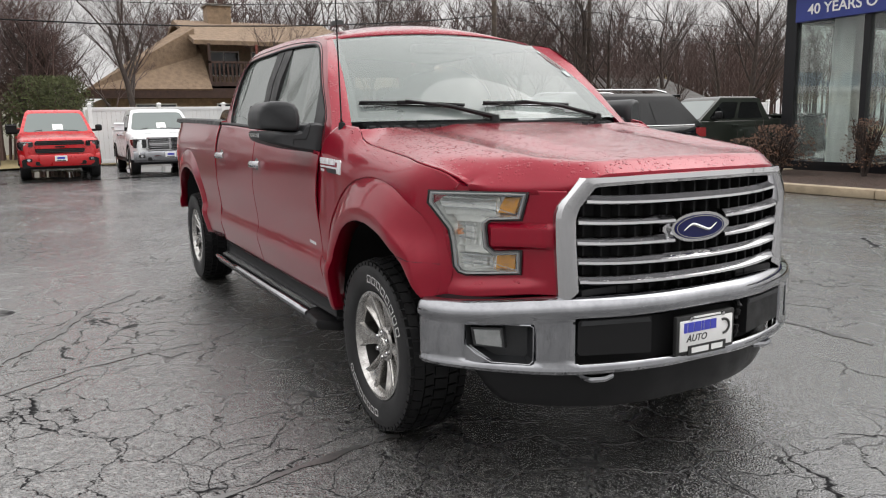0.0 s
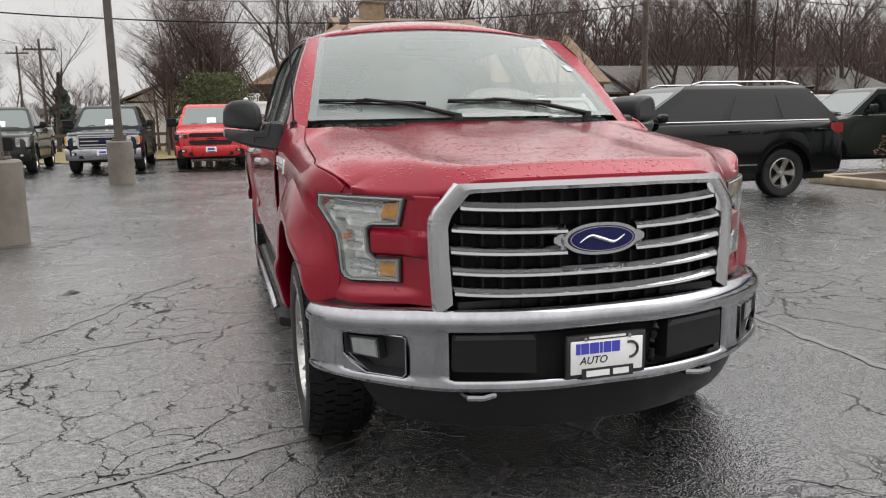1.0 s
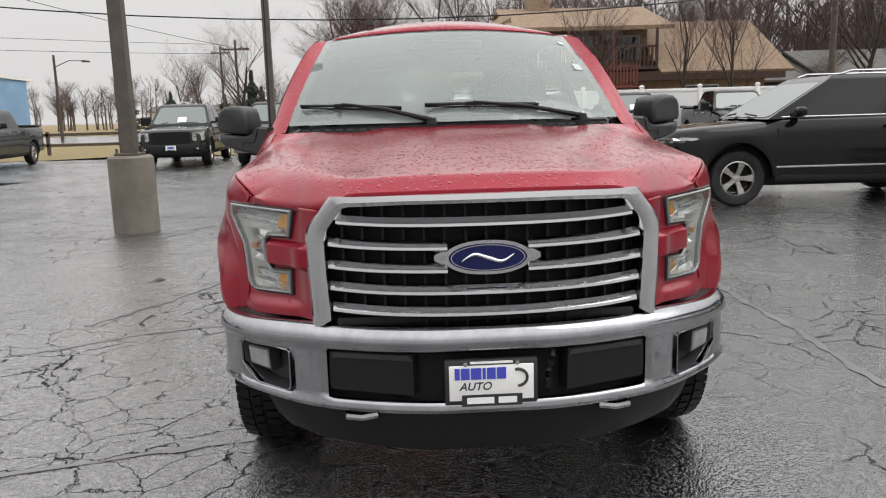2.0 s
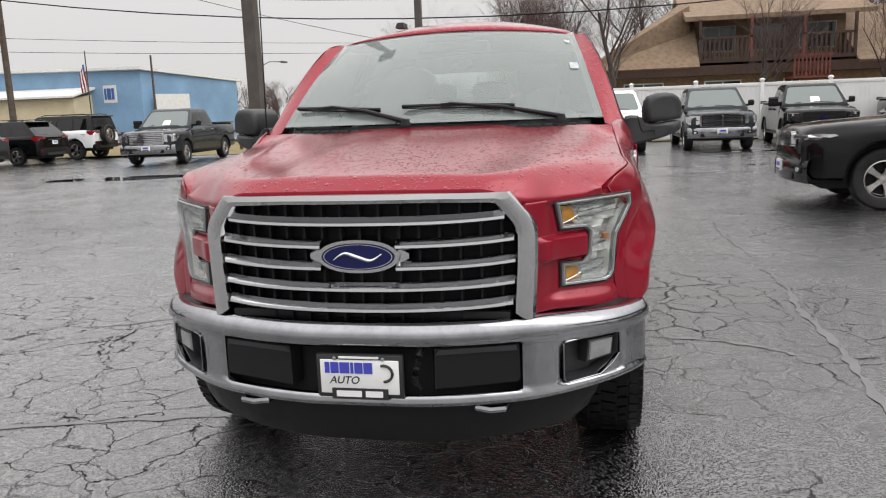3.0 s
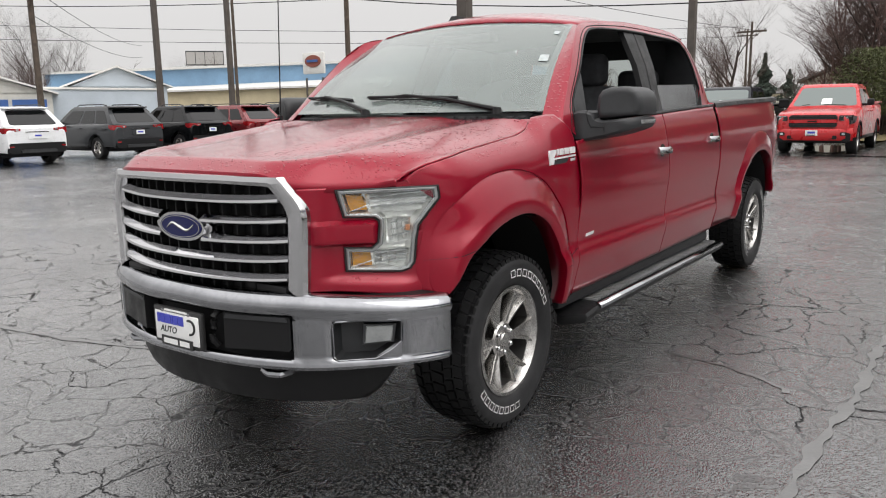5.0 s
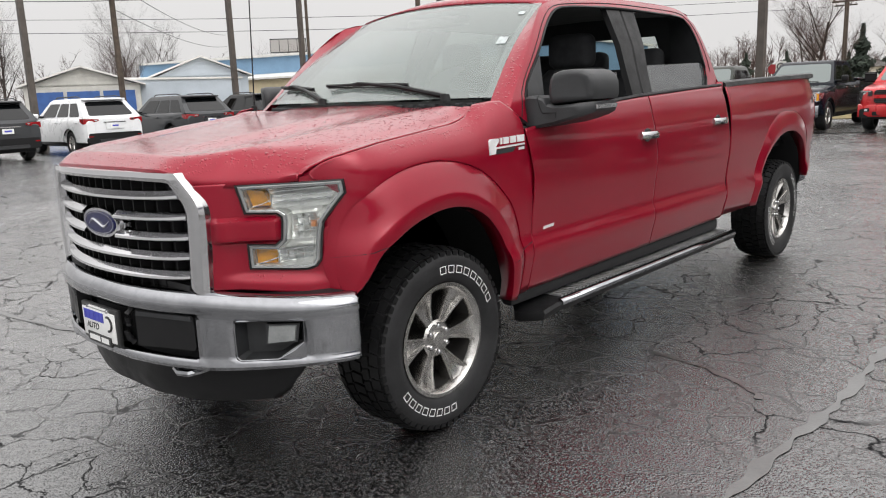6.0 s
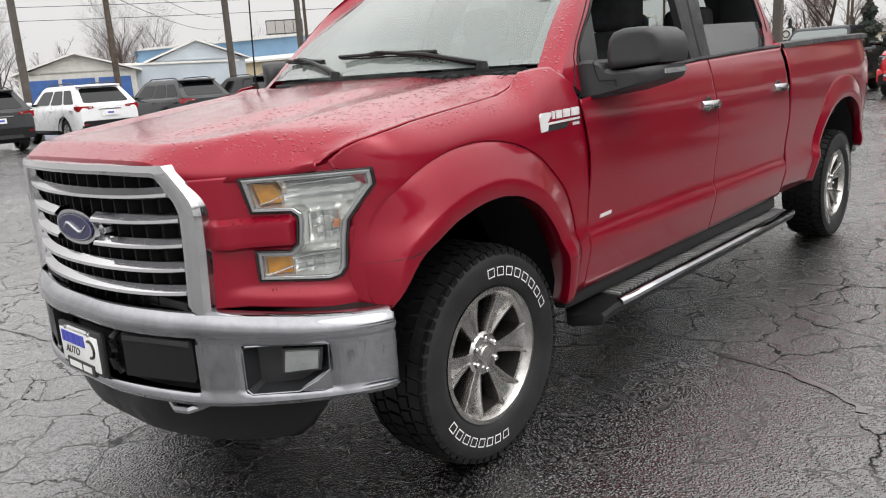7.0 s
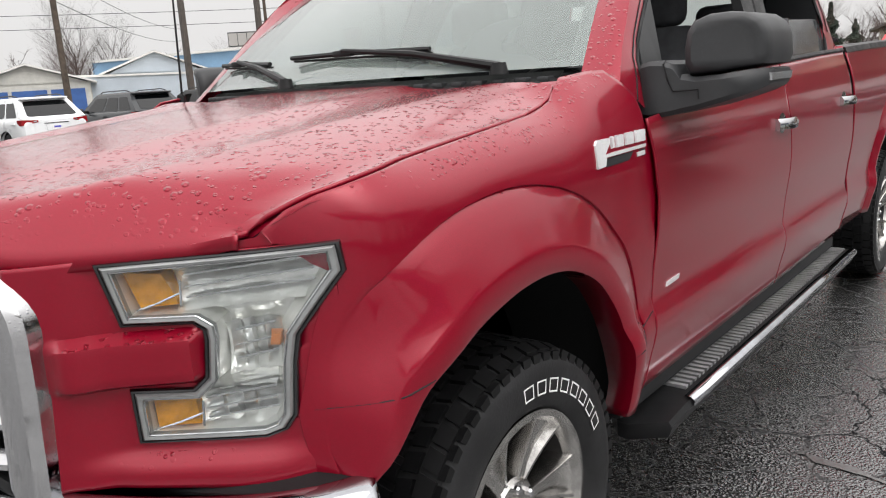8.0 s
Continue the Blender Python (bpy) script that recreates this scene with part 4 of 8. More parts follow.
# white vinyl privacy fence: posts with caps, boards between rails
fence = thing("fence", "tall white vinyl privacy fence with capped posts", "fence", kind="structure")
FY = 28.5
post_me = None
for k in range(16):
    x = -0.13 + 2.365 * k
    top = 2.20 - .10 * (1 if 1 < k < 6 else 0)
    p = part("post", cbox(x - .065, x + .065, FY - .065, FY + .065, 0, 2.18, .008), VINYL, fence)
    bm = bmesh.new()
    loft(bm, [[(x + a * r, FY + b * r, z) for a, b in ((-1, -1), (1, -1), (1, 1), (-1, 1))] for r, z in ((.085, 2.16), (.085, 2.20), (.05, 2.235), (.01, 2.25))])
    part("post_cap", bm, VINYL, p, smooth=0)
    if k < 15:
        for i in range(14):
            a = x + .07 + i * 2.225 / 14
            part("board", cbox(a, a + .154, FY - .012, FY + .012, .14, 2.02), VINYL, fence, smooth=0)
        for z in (.08, 1.96):
            part("rail", cbox(x + .06, x + 2.305, FY - .03, FY + .03, z, z + .13, .006), VINYL, fence)
# side run of the fence, going back
for k in range(1, 6):
    y = FY + 2.2 * k
    part("post", cbox(-.195, -.065, y - .065, y + .065, 0, 2.15, .008), VINYL, fence)
    part("board", cbox(-.145, -.115, y - 2.14, y - .07, .1, 2.05), VINYL, fence, smooth=0)

# weathered rail fence along the verge
rf = thing("rail_fence", "low weathered timber rail fence on the verge", "fence", kind="structure")
for k in range(11):
    x = -3.2 - 3.0 * k
    part("post", cbox(x - .06, x + .06, 31.0, 31.12, 0, 1.05), WOODPOLE, rf, smooth=0)
    for z in (.42, .86):
        part("rail", cbox(x - 3.0, x, 31.0, 31.06, z, z + .12), WOODPOLE, rf, smooth=0)


def window(parent, x0, x1, y, z0, z1, frame_mat, sash=2):
    w = part("window", cbox(x0, x1, y - .05, y + .05, z0, z1), frame_mat, parent, smooth=0)
    n = sash
    for k in range(n):
        a = x0 + .05 + k * (x1 - x0 - .05) / n
        b = x0 + (k + 1) * (x1 - x0 - .05) / n
        part("pane", cbox(a, b, y - .062, y - .03, z0 + .06, z1 - .06), DARKWIN, w, smooth=0)


# large tan-roofed house with a balcony
house = thing("house", "two-storey tan-brick house with steep tan roof, balcony and chimney", "house")
part("wall", cbox(1.2, 17.5, 35.2, 45.0, 0, 2.75), TANBRICK, house, smooth=0)
part("eave_board", cbox(.3, 18.2, 34.5, 35.1, 2.62, 3.05), BROWNTRIM, house, smooth=0)
bm = bmesh.new()
loft(bm, [[(.25, 34.4, 3.0), (5.35, 36.3, 3.02), (5.2, 36.3, 5.9), (4.95, 37.2, 6.15)], [(.25, 46.2, 3.0), (5.35, 46.2, 3.0), (5.3, 44, 6.2), (4.95, 43, 6.2)]])
part("roof", bm, SHINGLE, house, smooth=0)
bm = bmesh.new()
vs = [bm.verts.new(p) for p in ((.25, 34.45, 3.02), (5.5, 34.45, 3.02), (5.5, 37.6, 5.75), (4.3, 37.6, 5.75))]
bm.faces.new(vs)
part("roof", bm, SHINGLE, house, smooth=0, flip=False).modifiers.new("thickness", 'SOLIDIFY').thickness = .12
for x0, x1, zt in ((5.3, 12.3, 5.45),):
    part("upper_wall", cbox(5.4, 12.2, 37.0, 44, 3.0, 5.3), TANBRICK, house, smooth=0)
    bm = bmesh.new()
    loft(bm, [[(4.9, 35.0, 5.05), (12.9, 35.0, 5.05), (12.9, 35.0, 5.25), (4.9, 35.0, 5.25)], [(4.9, 40.2, 6.55), (12.9, 40.2, 6.55), (12.9, 40.2, 6.75), (4.9, 40.2, 6.75)], [(4.9, 45.0, 5.2), (12.9, 45.0, 5.2), (12.9, 45.0, 5.4), (4.9, 45.0, 5.4)]])
    part("roof", bm, SHINGLE, house, smooth=0)
bm = bmesh.new()
vs = [bm.verts.new(p) for p in ((12.1, 34.45, 3.02), (18.6, 34.45, 3.02), (18.6, 39.6, 5.85), (12.1, 39.6, 5.85))]
bm.faces.new(vs)
part("roof", bm, SHINGLE, house, smooth=0, flip=False).modifiers.new("thickness", 'SOLIDIFY').thickness = .12
part("balcony_floor", cbox(5.45, 12.1, 34.9, 37.0, 3.18, 3.36), BROWNTRIM, house, smooth=0)
rail = part("balcony_rail", cbox(5.5, 12.05, 34.95, 35.05, 4.22, 4.32), BROWNTRIM, house, smooth=0)
for k in range(34):
    x = 5.55 + k * .195
    part("baluster", cbox(x, x + .09, 34.97, 35.03, 3.36, 4.22), BROWNTRIM, rail, smooth=0)
for x in (5.5, 7.7, 9.9, 12.0):
    part("balcony_post", cbox(x, x + .12, 34.95, 35.07, 3.36, 5.1), REDWOOD if x in (7.7, 9.9) else BROWNTRIM, house, smooth=0)
for x0, x1 in ((5.9, 7.4), (8.0, 9.6), (10.2, 11.8)):
    window(house, x0, x1, 36.98, 3.75, 4.95, WHITETRIM)
for x0, x1 in ((2.2, 4.0), (5.8, 7.4), (9.2, 9.9), (13.5, 15.2)):
    window(house, x0, x1, 35.18, 1.2, 2.4, WHITETRIM)
stair = part("balcony_stair", cbox(9.2, 10.7, 33.4, 34.9, 2.3, 2.42), REDWOOD, house, smooth=0)
for k in range(10):
    part("baluster", cbox(9.2 + .155 * k, 9.27 + .155 * k, 33.4, 33.46, 2.4, 3.25), REDWOOD, stair, smooth=0)
part("stair_rail", cbox(9.15, 10.75, 33.38, 33.48, 3.22, 3.32), REDWOOD, stair, smooth=0)
for k in range(6):
    part("stair_tread", cbox(10.75 + .25 * k, 11.05 + .25 * k, 33.5, 34.5, 2.25 - .19 * k, 2.31 - .19 * k), REDWOOD, stair, smooth=0)
chim = part("chimney", cbox(6.55, 7.75, 39.5, 40.6, 5.5, 7.45, .02), TANBRICK, house, smooth=0)
part("chimney_cap", cbox(6.45, 7.85, 39.4, 40.7, 7.45, 7.55), CONCRETE, chim, smooth=0)
for x in (6.75, 7.2):
    part("flue", cbox(x, x + .28, 39.9, 40.2, 7.55, 7.9), BROWNTRIM, chim, smooth=0)


def plain_house(label, x0, x1, y0, y1, h, ridge, wall_mat, roof_mat, gable_x=True, doors_=(), wins=(), over=.5, name="house", at=None):
    """A gabled or hipped building with openings in its near wall."""
    hs = thing(name, label, name.replace("_", " "), at=at)
    part("wall", cbox(x0, x1, y0, y1, 0, h), wall_mat, hs, smooth=0)
    bm = bmesh.new()
    if gable_x:   # ridge runs along x
        ym = (y0 + y1) / 2
        loft(bm, [[(x, y0 - over, h - .12), (x, ym, ridge), (x, y1 + over, h - .12), (x, y1 + over, h - .02), (x, ym, ridge + .12), (x, y0 - over, h)] for x in (x0 - over, x1 + over)])
        for x in (x0 + .02, x1 - .02):
            vs = [bm.verts.new(p) for p in ((x, y0, h - .1), (x, y1, h - .1), (x, ym, ridge))]
            bm.faces.new(vs)
    else:
        xm = (x0 + x1) / 2
        loft(bm, [[(x0 - over, y, h - .12), (xm, y, ridge), (x1 + over, y, h - .12), (x1 + over, y, h - .02), (xm, y, ridge + .12), (x0 - over, y, h)] for y in (y0 - over, y1 + over)])
    part("roof", bm, roof_mat, hs, smooth=0)
    if not gable_x:
        bm = bmesh.new()
        prism(bm, [(x0, h - .1), (x1, h - .1), ((x0 + x1) / 2, ridge)], lambda u, v, d: Vector((u, d, v)), y0, y1)
        part("gable", bm, wall_mat, hs, smooth=0)
    for a, b, z1, m in doors_:
        part("door", cbox(a, b, y0 - .06, y0 + .02, .0, z1), m, hs, smooth=0)
    for a, b, z0, z1 in wins:
        window(hs, a, b, y0 - .0, z0, z1, WHITETRIM)
    return hs


plain_house("low pale-sided garage with a white gable beside bare trees", -6.3, -.6, 45.5, 54, 2.6, 3.8, SIDING, GREYROOF, False, (), (), .4, "garage")
for i, (a, b, c) in enumerate(((16.8, 24.5, 43.5), (24.9, 34.5, 42.5), (36.0, 46.0, 44.0))):
    plain_house("low brown ranch house with a wide grey roof", a, b, c, c + 9, 2.75, 4.55, BROWNTRIM, GREYROOF, True, (), ((a + 1, a + 2.6, 1.1, 2.3), (b - 3, b - 1.6, 1.1, 2.3)), .7)
plain_house("small yellow-gabled house behind bare trees", 52, 59, 58, 66, 3.2, 6.2, CREAM, GREYROOF, False, (), ((54, 55.4, 1.3, 2.6),), .5)

# blue steel workshop with a cream front
shop = thing("workshop", "long blue steel workshop with a cream lower front", "building")
put_w = lambda bm_, name_, mat_: part(name_, bm_, mat_, shop, smooth=0)
bm = bmesh.new()
loft(bm, [[(-96, 50, 0), (-44.5, 70.5, 0), (-44.5, 70.5, 6.9), (-96, 50, 6.6)], [(-106, 66, 0), (-40, 83, 0), (-40, 83, 5.9), (-106, 66, 6.6)]])
put_w(bm, "wall", BLUEMETAL)
bm = bmesh.new()
loft(bm, [[(-96.5, 49.4, 6.55), (-44.2, 70.0, 6.85), (-44.2, 70.0, 7.1), (-96.5, 49.4, 6.8)], [(-106, 67, 6.55), (-39.6, 83.6, 5.85), (-39.6, 83.6, 6.1), (-106, 67, 6.8)]])
put_w(bm, "roof", WHITETRIM)
bm = bmesh.new()
loft(bm, [[(-98, 46.2, 0), (-49.0, 65.8, 0), (-49.0, 65.8, 4.1), (-98, 46.2, 3.7)], [(-98, 52, 0), (-49.0, 69.5, 0), (-49.0, 69.5, 4.6), (-98, 52, 4.2)]])
put_w(bm, "front_wing", CREAM)
bm = bmesh.new()
loft(bm, [[(-98, 45.6, 3.7), (-48.6, 65.2, 4.15), (-48.6, 65.2, 4.35), (-98, 45.6, 3.95)], [(-98, 52, 4.7), (-48.6, 70.0, 5.3), (-48.6, 70.0, 5.5), (-98, 52, 4.9)]])
put_w(bm, "front_roof", WHITETRIM)
WD = Vector((49.0, 19.6, 0)).normalized()
for k in (4, 9, 14, 21, 26, 33, 38, 43):
    p = Vector((-98, 46.1, 0)) + WD * k
    bm = bmesh.new()
    q = p + WD * (1.0 if k != 14 else 1.4)
    n = Vector((WD.y, -WD.x, 0)) * .06
    loft(bm, [[p + n + Vector((0, 0, 1.1)), q + n + Vector((0, 0, 1.1)), q + n + Vector((0, 0, 2.4)), p + n + Vector((0, 0, 2.4))], [p - n + Vector((0, 0, 1.1)), q - n + Vector((0, 0, 1.1)), q - n + Vector((0, 0, 2.4)), p - n + Vector((0, 0, 2.4))]])
    wq = put_w(bm, "window", DARKWIN)
bm = bmesh.new()
loft(bm, [[(-43.7, 71.4, 0), (-41.8, 74.9, 0), (-41.8, 74.9, 4.4), (-43.7, 71.4, 4.4)], [(-43.5, 71.3, 0), (-41.6, 74.8, 0), (-41.6, 74.8, 4.4), (-43.5, 71.3, 4.4)]])
put_w(bm, "door", WHITETRIM)
# its signs and flag
sg = thing("sign_board", "white square sign board on the blue wall", "sign")
part("panel", cbox(-47.3, -45.9, 68.2, 68.32, 3.6, 5.3), WHITETRIM, sg, smooth=0)
for a, b in ((-47.15, -46.95), (-46.85, -46.45), (-46.35, -46.1)):
    part("print_bar", cbox(a, b, 68.14, 68.2, 3.9, 5.0), BLUEDOOR, sg, smooth=0)
fl = thing("flag_pole", "thin pole with a hanging red and white flag", "flag")
bm = bmesh.new()
tube(bm, [(-47.9, 66.8, 0), (-47.9, 66.8, 8.6)], .06, 6)
part("pole", bm, STEEL, fl)
for k in range(5):
    bm = bmesh.new()
    sheet(bm, [[(-48.0 - .14 * k - .1 * math.sin(z), 66.7 - .05 * math.sin(3 * z + k), z) for z in np.linspace(4.8 - .05 * k, 7.4 - .2 * k, 8)] for k in (k, k + 1)])
    part("stripe", bm, REDLENS if k % 2 == 0 else WHITETRIM, fl, flip=False)
bm = bmesh.new()
sheet(bm, [[(-48.0 - .14 * k, 66.65, z) for z in (6.75, 7.3)] for k in (0, 1.6)])
part("canton", bm, BLUEDOOR, fl, flip=False)
st = thing("street_sign", "white roadside sign with a red-brown rounded panel", "sign")
part("panel", cbox(-58.3, -55.2, 58.0, 58.25, 5.3, 7.5, .05), WHITETRIM, st)
bm = bmesh.new()
prism(bm, [(-56.75 + 1.15 * math.cos(a), 6.6 + .62 * math.sin(a) * (1.0)) for a in np.linspace(0, 2 * math.pi, 20, endpoint=False)], lambda u, v, d: Vector((u, d, v)), 57.9, 58.0)
part("emblem_panel", bm, Mat("rust_red_sign", (0.22, 0.06, 0.04), 0.6).m, st)
part("print_bar", cbox(-57.5, -56.0, 57.8, 57.9, 6.5, 6.75), BLUEDOOR, st, smooth=0)
for x in (-58.0, -55.6):
    part("leg", cbox(x, x + .15, 58.05, 58.2, 0, 4.9), STEEL, st, smooth=0)

# pale gabled hall, lock-up shed with blue doors
def turned(x, y, deg):
    return pose(x, y, 0, 0, 0, deg)


plain_house("long pale blue-grey steel hall with a white gable edge", -6.2, .2, 0, 24, 3.3, 4.55, PALEBLUE, WHITETRIM, False, (), (), .35, "hall", turned(-45.2, 31.6, 64))
plain_house("low pale annex of the steel hall with a white parapet", -.2, 9.3, 0.6, 14, 3.15, 3.3, PALEBLUE, WHITETRIM, True, (), (), .1, "annex", turned(-45.4, 22.0, 64 + 22))
plain_house("white lock-up shed with three blue roller doors", -3.2, 3.2, 0, 14, 2.75, 3.75, SIDING, WHITETRIM, False, ((-2.9, -1.1, 2.35, BLUEDOOR), (-.9, .9, 2.35, BLUEDOOR), (1.1, 2.9, 2.35, BLUEDOOR)), (), .35, "shed", turned(-44.5, 19.6, 62))
bb = thing("billboard", "far grey roadside billboard on a steel post", "billboard")
part("panel", cbox(-2.6, 2.6, -.15, .15, 8.1, 10.1), GREYPLASTIC, bb, smooth=0)
part("post", cbox(-.2, .2, -.2, .2, 0, 8.1), STEEL, bb, smooth=0)
for k in range(4):
    part("panel_face", cbox(-2.5 + 1.27 * k, -1.32 + 1.27 * k, -.19, -.15, 8.25, 9.95), Mat("billboard_grey", (.28, .27, .26), .7).m if k == 0 else bpy.data.materials["billboard_grey"], bb, smooth=0)
bb.matrix_basis = pose(-90, 70, 0, 0, 0, 50)

# glass showroom with a blue sign band
show = thing("showroom", "glass-fronted car showroom with black frames and a blue sign band", "building")
SX = 13.0
GLASSWALL = glass("showroom_glass", (.86, .90, .88), .02, .05, (.5, .52, .52))
FRAME = Mat("black_aluminium_frame", (0.012, 0.012, 0.014), 0.35, 0.4).m
SIGNBLUE = Mat("royal_blue_sign", (0.020, 0.035, 0.20), 0.45).vary((0.020, 0.035, 0.20), 2, 0.1, 30).m
part("plinth", cbox(SX, SX + .3, -6, 9.9, .1, .24), FRAME, show, smooth=0)
for y in (9.62, 7.92, 6.2, 4.5, 2.8, 1.1, -.6):
    part("mullion", cbox(SX - .05, SX + .12, y, y + (.28 if y > 9 else .13), .24, 4.3), FRAME, show, smooth=0)
part("transom", cbox(SX - .02, SX + .08, -2, 9.6, .24, .33), FRAME, show, smooth=0)
for a, b in ((8.05, 9.62), (6.33, 7.92), (4.63, 6.2), (2.93, 4.5), (1.23, 2.8)):
    gp = part("pane", cbox(SX + .02, SX + .04, a, b, .33, 3.35), GLASSWALL, show, smooth=0)
    gp.visible_shadow = False
part("side_sill", cbox(SX + .13, 19.3, 9.62, 9.9, 0, .33), FRAME, show, smooth=0)
part("side_header", cbox(SX + .13, 19.3, 9.62, 9.9, 3.35, 4.3), FRAME, show, smooth=0)
for x in (15.0, 17.1, 19.2):
    part("mullion", cbox(x, x + .12, 9.66, 9.84, .33, 3.35), FRAME, show, smooth=0)
for a, b in ((SX + .13, 15.0), (15.12, 17.1), (17.22, 19.2)):
    gp = part("pane", cbox(a, b, 9.74, 9.76, .33, 3.35), GLASSWALL, show, smooth=0)
    gp.visible_shadow = False
band = part("sign_band", cbox(SX - .14, SX + .0, -4, 9.60, 3.33, 3.86, .01), SIGNBLUE, show, smooth=0)
part("fascia", cbox(SX - .25, SX + 6.4, -4, 9.95, 3.90, 4.6), WHITETRIM, show, smooth=0)
part("floor", cbox(SX + .1, 19, -6, 9.6, .02, .12), CONCRETE, show, smooth=0)
part("back_wall", cbox(19, 19.3, -6, 9.6, 0, .5), WHITETRIM, show, smooth=0)
for y in np.linspace(-6, 9.3, 8):
    part("mullion", cbox(19, 19.2, y, y + .13, .5, 4.3), FRAME, show, smooth=0)
part("ceiling", cbox(SX, 19.4, -6, 9.9, 4.3, 4.5), WHITETRIM, show, smooth=0)
for x, y in ((SX + .9, 8.9), (SX + 4.5, 7.0), (SX + 4, 3.0)):
    bm = bmesh.new()
    lathe(bm, [(.26, .12), (.20, .5), (.19, 3.9), (.24, 4.3)], 20, 'Z', (x, y, 0))
    part("column", bm, WHITE, show)
bm = bmesh.new()
sheet(bm, [[(SX + .5 + .05 * math.sin(14 * y), y + .06 * (4 - z) / 4, z) for z in (.2, 2.0, 4.0)] for y in np.linspace(8.62, 9.12, 24)])
part("curtain", bm, WHITE, show, "white vertical drape behind the glass", flip=False)


def text_mesh(name, body, size, at, mat, parent, shear=0.0):
    cu = bpy.data.curves.new(name, 'FONT')
    cu.body = body
    cu.size = size
    cu.extrude = min(.004, size * .03)
    cu.shear = shear
    cu.offset = size * .012
    cu.align_x = 'LEFT'
    tmp = bpy.data.objects.new(name, cu)
    scene.collection.objects.link(tmp)
    bpy.context.view_layer.update()
    me = bpy.data.meshes.new_from_object(tmp.evaluated_get(bpy.context.evaluated_depsgraph_get()))
    bpy.data.objects.remove(tmp)
    me.materials.append(mat)
    ob = new(name, me)
    ob.parent = parent
    ob.matrix_basis = at
    return ob


text_mesh("sign_text", "40 YEARS O", .30, pose(SX - .146, 9.30, 3.47, 90, 0, -90), WHITE, band)

# lamp posts of the lot
def lamp_post(x, y, base_h=.97, base_r=.28, h=9.0, w=.085):
    lp = thing("lamp_post", "brown square steel lamp post on a round concrete base", "lamp post", "lamp posts of the lot")
    lp.matrix_basis = pose(x, y, 0)
    bm = bmesh.new()
    lathe(bm, [(0, 0), (base_r, 0), (base_r * 1.0, base_h - .03), (base_r - .03, base_h), (0, base_h)], 28, 'Z')
    part("base", bm, CONCBASE, lp)
    bm = bmesh.new()
    loft(bm, [[(a * k, b * k, z) for a, b in ((-1, -1), (1, -1), (1, 1), (-1, 1))] for k, z in ((w, base_h + .04), (w * .8, h))])
    part("pole", bm, STEEL, lp, smooth=20)
    pl_ = part("base_plate", cbox(-.15, .15, -.15, .15, base_h, base_h + .035, .006), STEEL, lp)
    for a in (-.12, .12):
        for b in (-.12, .12):
            bm = bmesh.new()
            lathe(bm, [(0, base_h + .09), (.018, base_h + .09), (.018, base_h + .03)], 6, 'Z', (a, b, 0))
            part("bolt", bm, STEEL, pl_, smooth=0)
    part("lamp_head", cbox(-.25, .25, -.75, -.05, h - .12, h + .06, .03), STEEL, lp)
    return lp


lamp_post(-3.72, 7.60)
lamp_post(-3.40, 16.6)
for x, y in ((-25, 9.3), (-25, 17.3), (-25, 20.9)):
    lamp_post(x, y, .9, .3, 10.0, .10)


def utility_pole(x, y, h=9.5, r=.13, cross=True, box_=False, lamp=False, lean=0):
    up = thing("utility_pole", "weathered wooden utility pole with wires", "utility pole", "utility poles")
    up.matrix_basis = pose(x, y, 0, 0, lean, 0)
    bm = bmesh.new()
    tube(bm, [(0, 0, 0), (0, 0, h)], [r, r * .7], 10)
    part("pole", bm, WOODPOLE, up)
    if cross:
        part("crossarm", cbox(-1.1, 1.1, -.06, .06, h - .8, h - .66), WOODPOLE, up, smooth=0)
        for a in (-.95, -.5, .5, .95):
            bm = bmesh.new()
            lathe(bm, [(0, h - .50), (.04, h - .52), (.05, h - .60), (.03, h - .66)], 8, 'Z', (a, 0, 0))
            part("insulator", bm, GREYPLASTIC, up)
    if box_:
        bm = bmesh.new()
        lathe(bm, [(0, 6.6), (.26, 6.6), (.28, 6.5), (.28, 5.7), (.24, 5.6), (0, 5.6)], 14, 'Z', (.42, -.1, 0))
        part("transformer", bm, GREYPLASTIC, up)
    if lamp:
        bm = bmesh.new()
        tube(bm, [(0, 0, h * .86), (1.2, -.2, h * .93), (2.4, -.4, h * .92)], .035, 6)
        tube(bm, [(2.3, -.4, h * .92), (2.9, -.5, h * .91)], [.10, .06], 8)
        part("street_lamp_arm", bm, STEEL, up)


utility_pole(-25.5, 12.7, 9.6, .12, False, True)
utility_pole(-24.5, 28.0, 11, .15)
utility_pole(18.2, 30.5, 9.5, .15)
utility_pole(-27.5, 23.3, 9.0, .09, False)
utility_pole(-27.0, 60.0, 6.6, .13, False, False, True)
utility_pole(-38.0, 62.0, 7.4, .12, False)
utility_pole(-13.5, 62.0, 7.6, .12, True)
utility_pole(-21.0, 90.0, 9.6, .14, True)
utility_pole(26.0, 33.0, 9.0, .15, False)


def wire(name, a, b, sag=.5, r=.012):
    a, b = Vector(a), Vector(b)
    bm = bmesh.new()
    tube(bm, [a.lerp(b, t) - Vector((0, 0, sag * 4 * t * (1 - t))) for t in np.linspace(0, 1, 13)], r, 5, False)
    tagged(part(name, bm, PLASTIC, None, "black overhead wire strung between poles"), "", "overhead wire", "overhead wires")


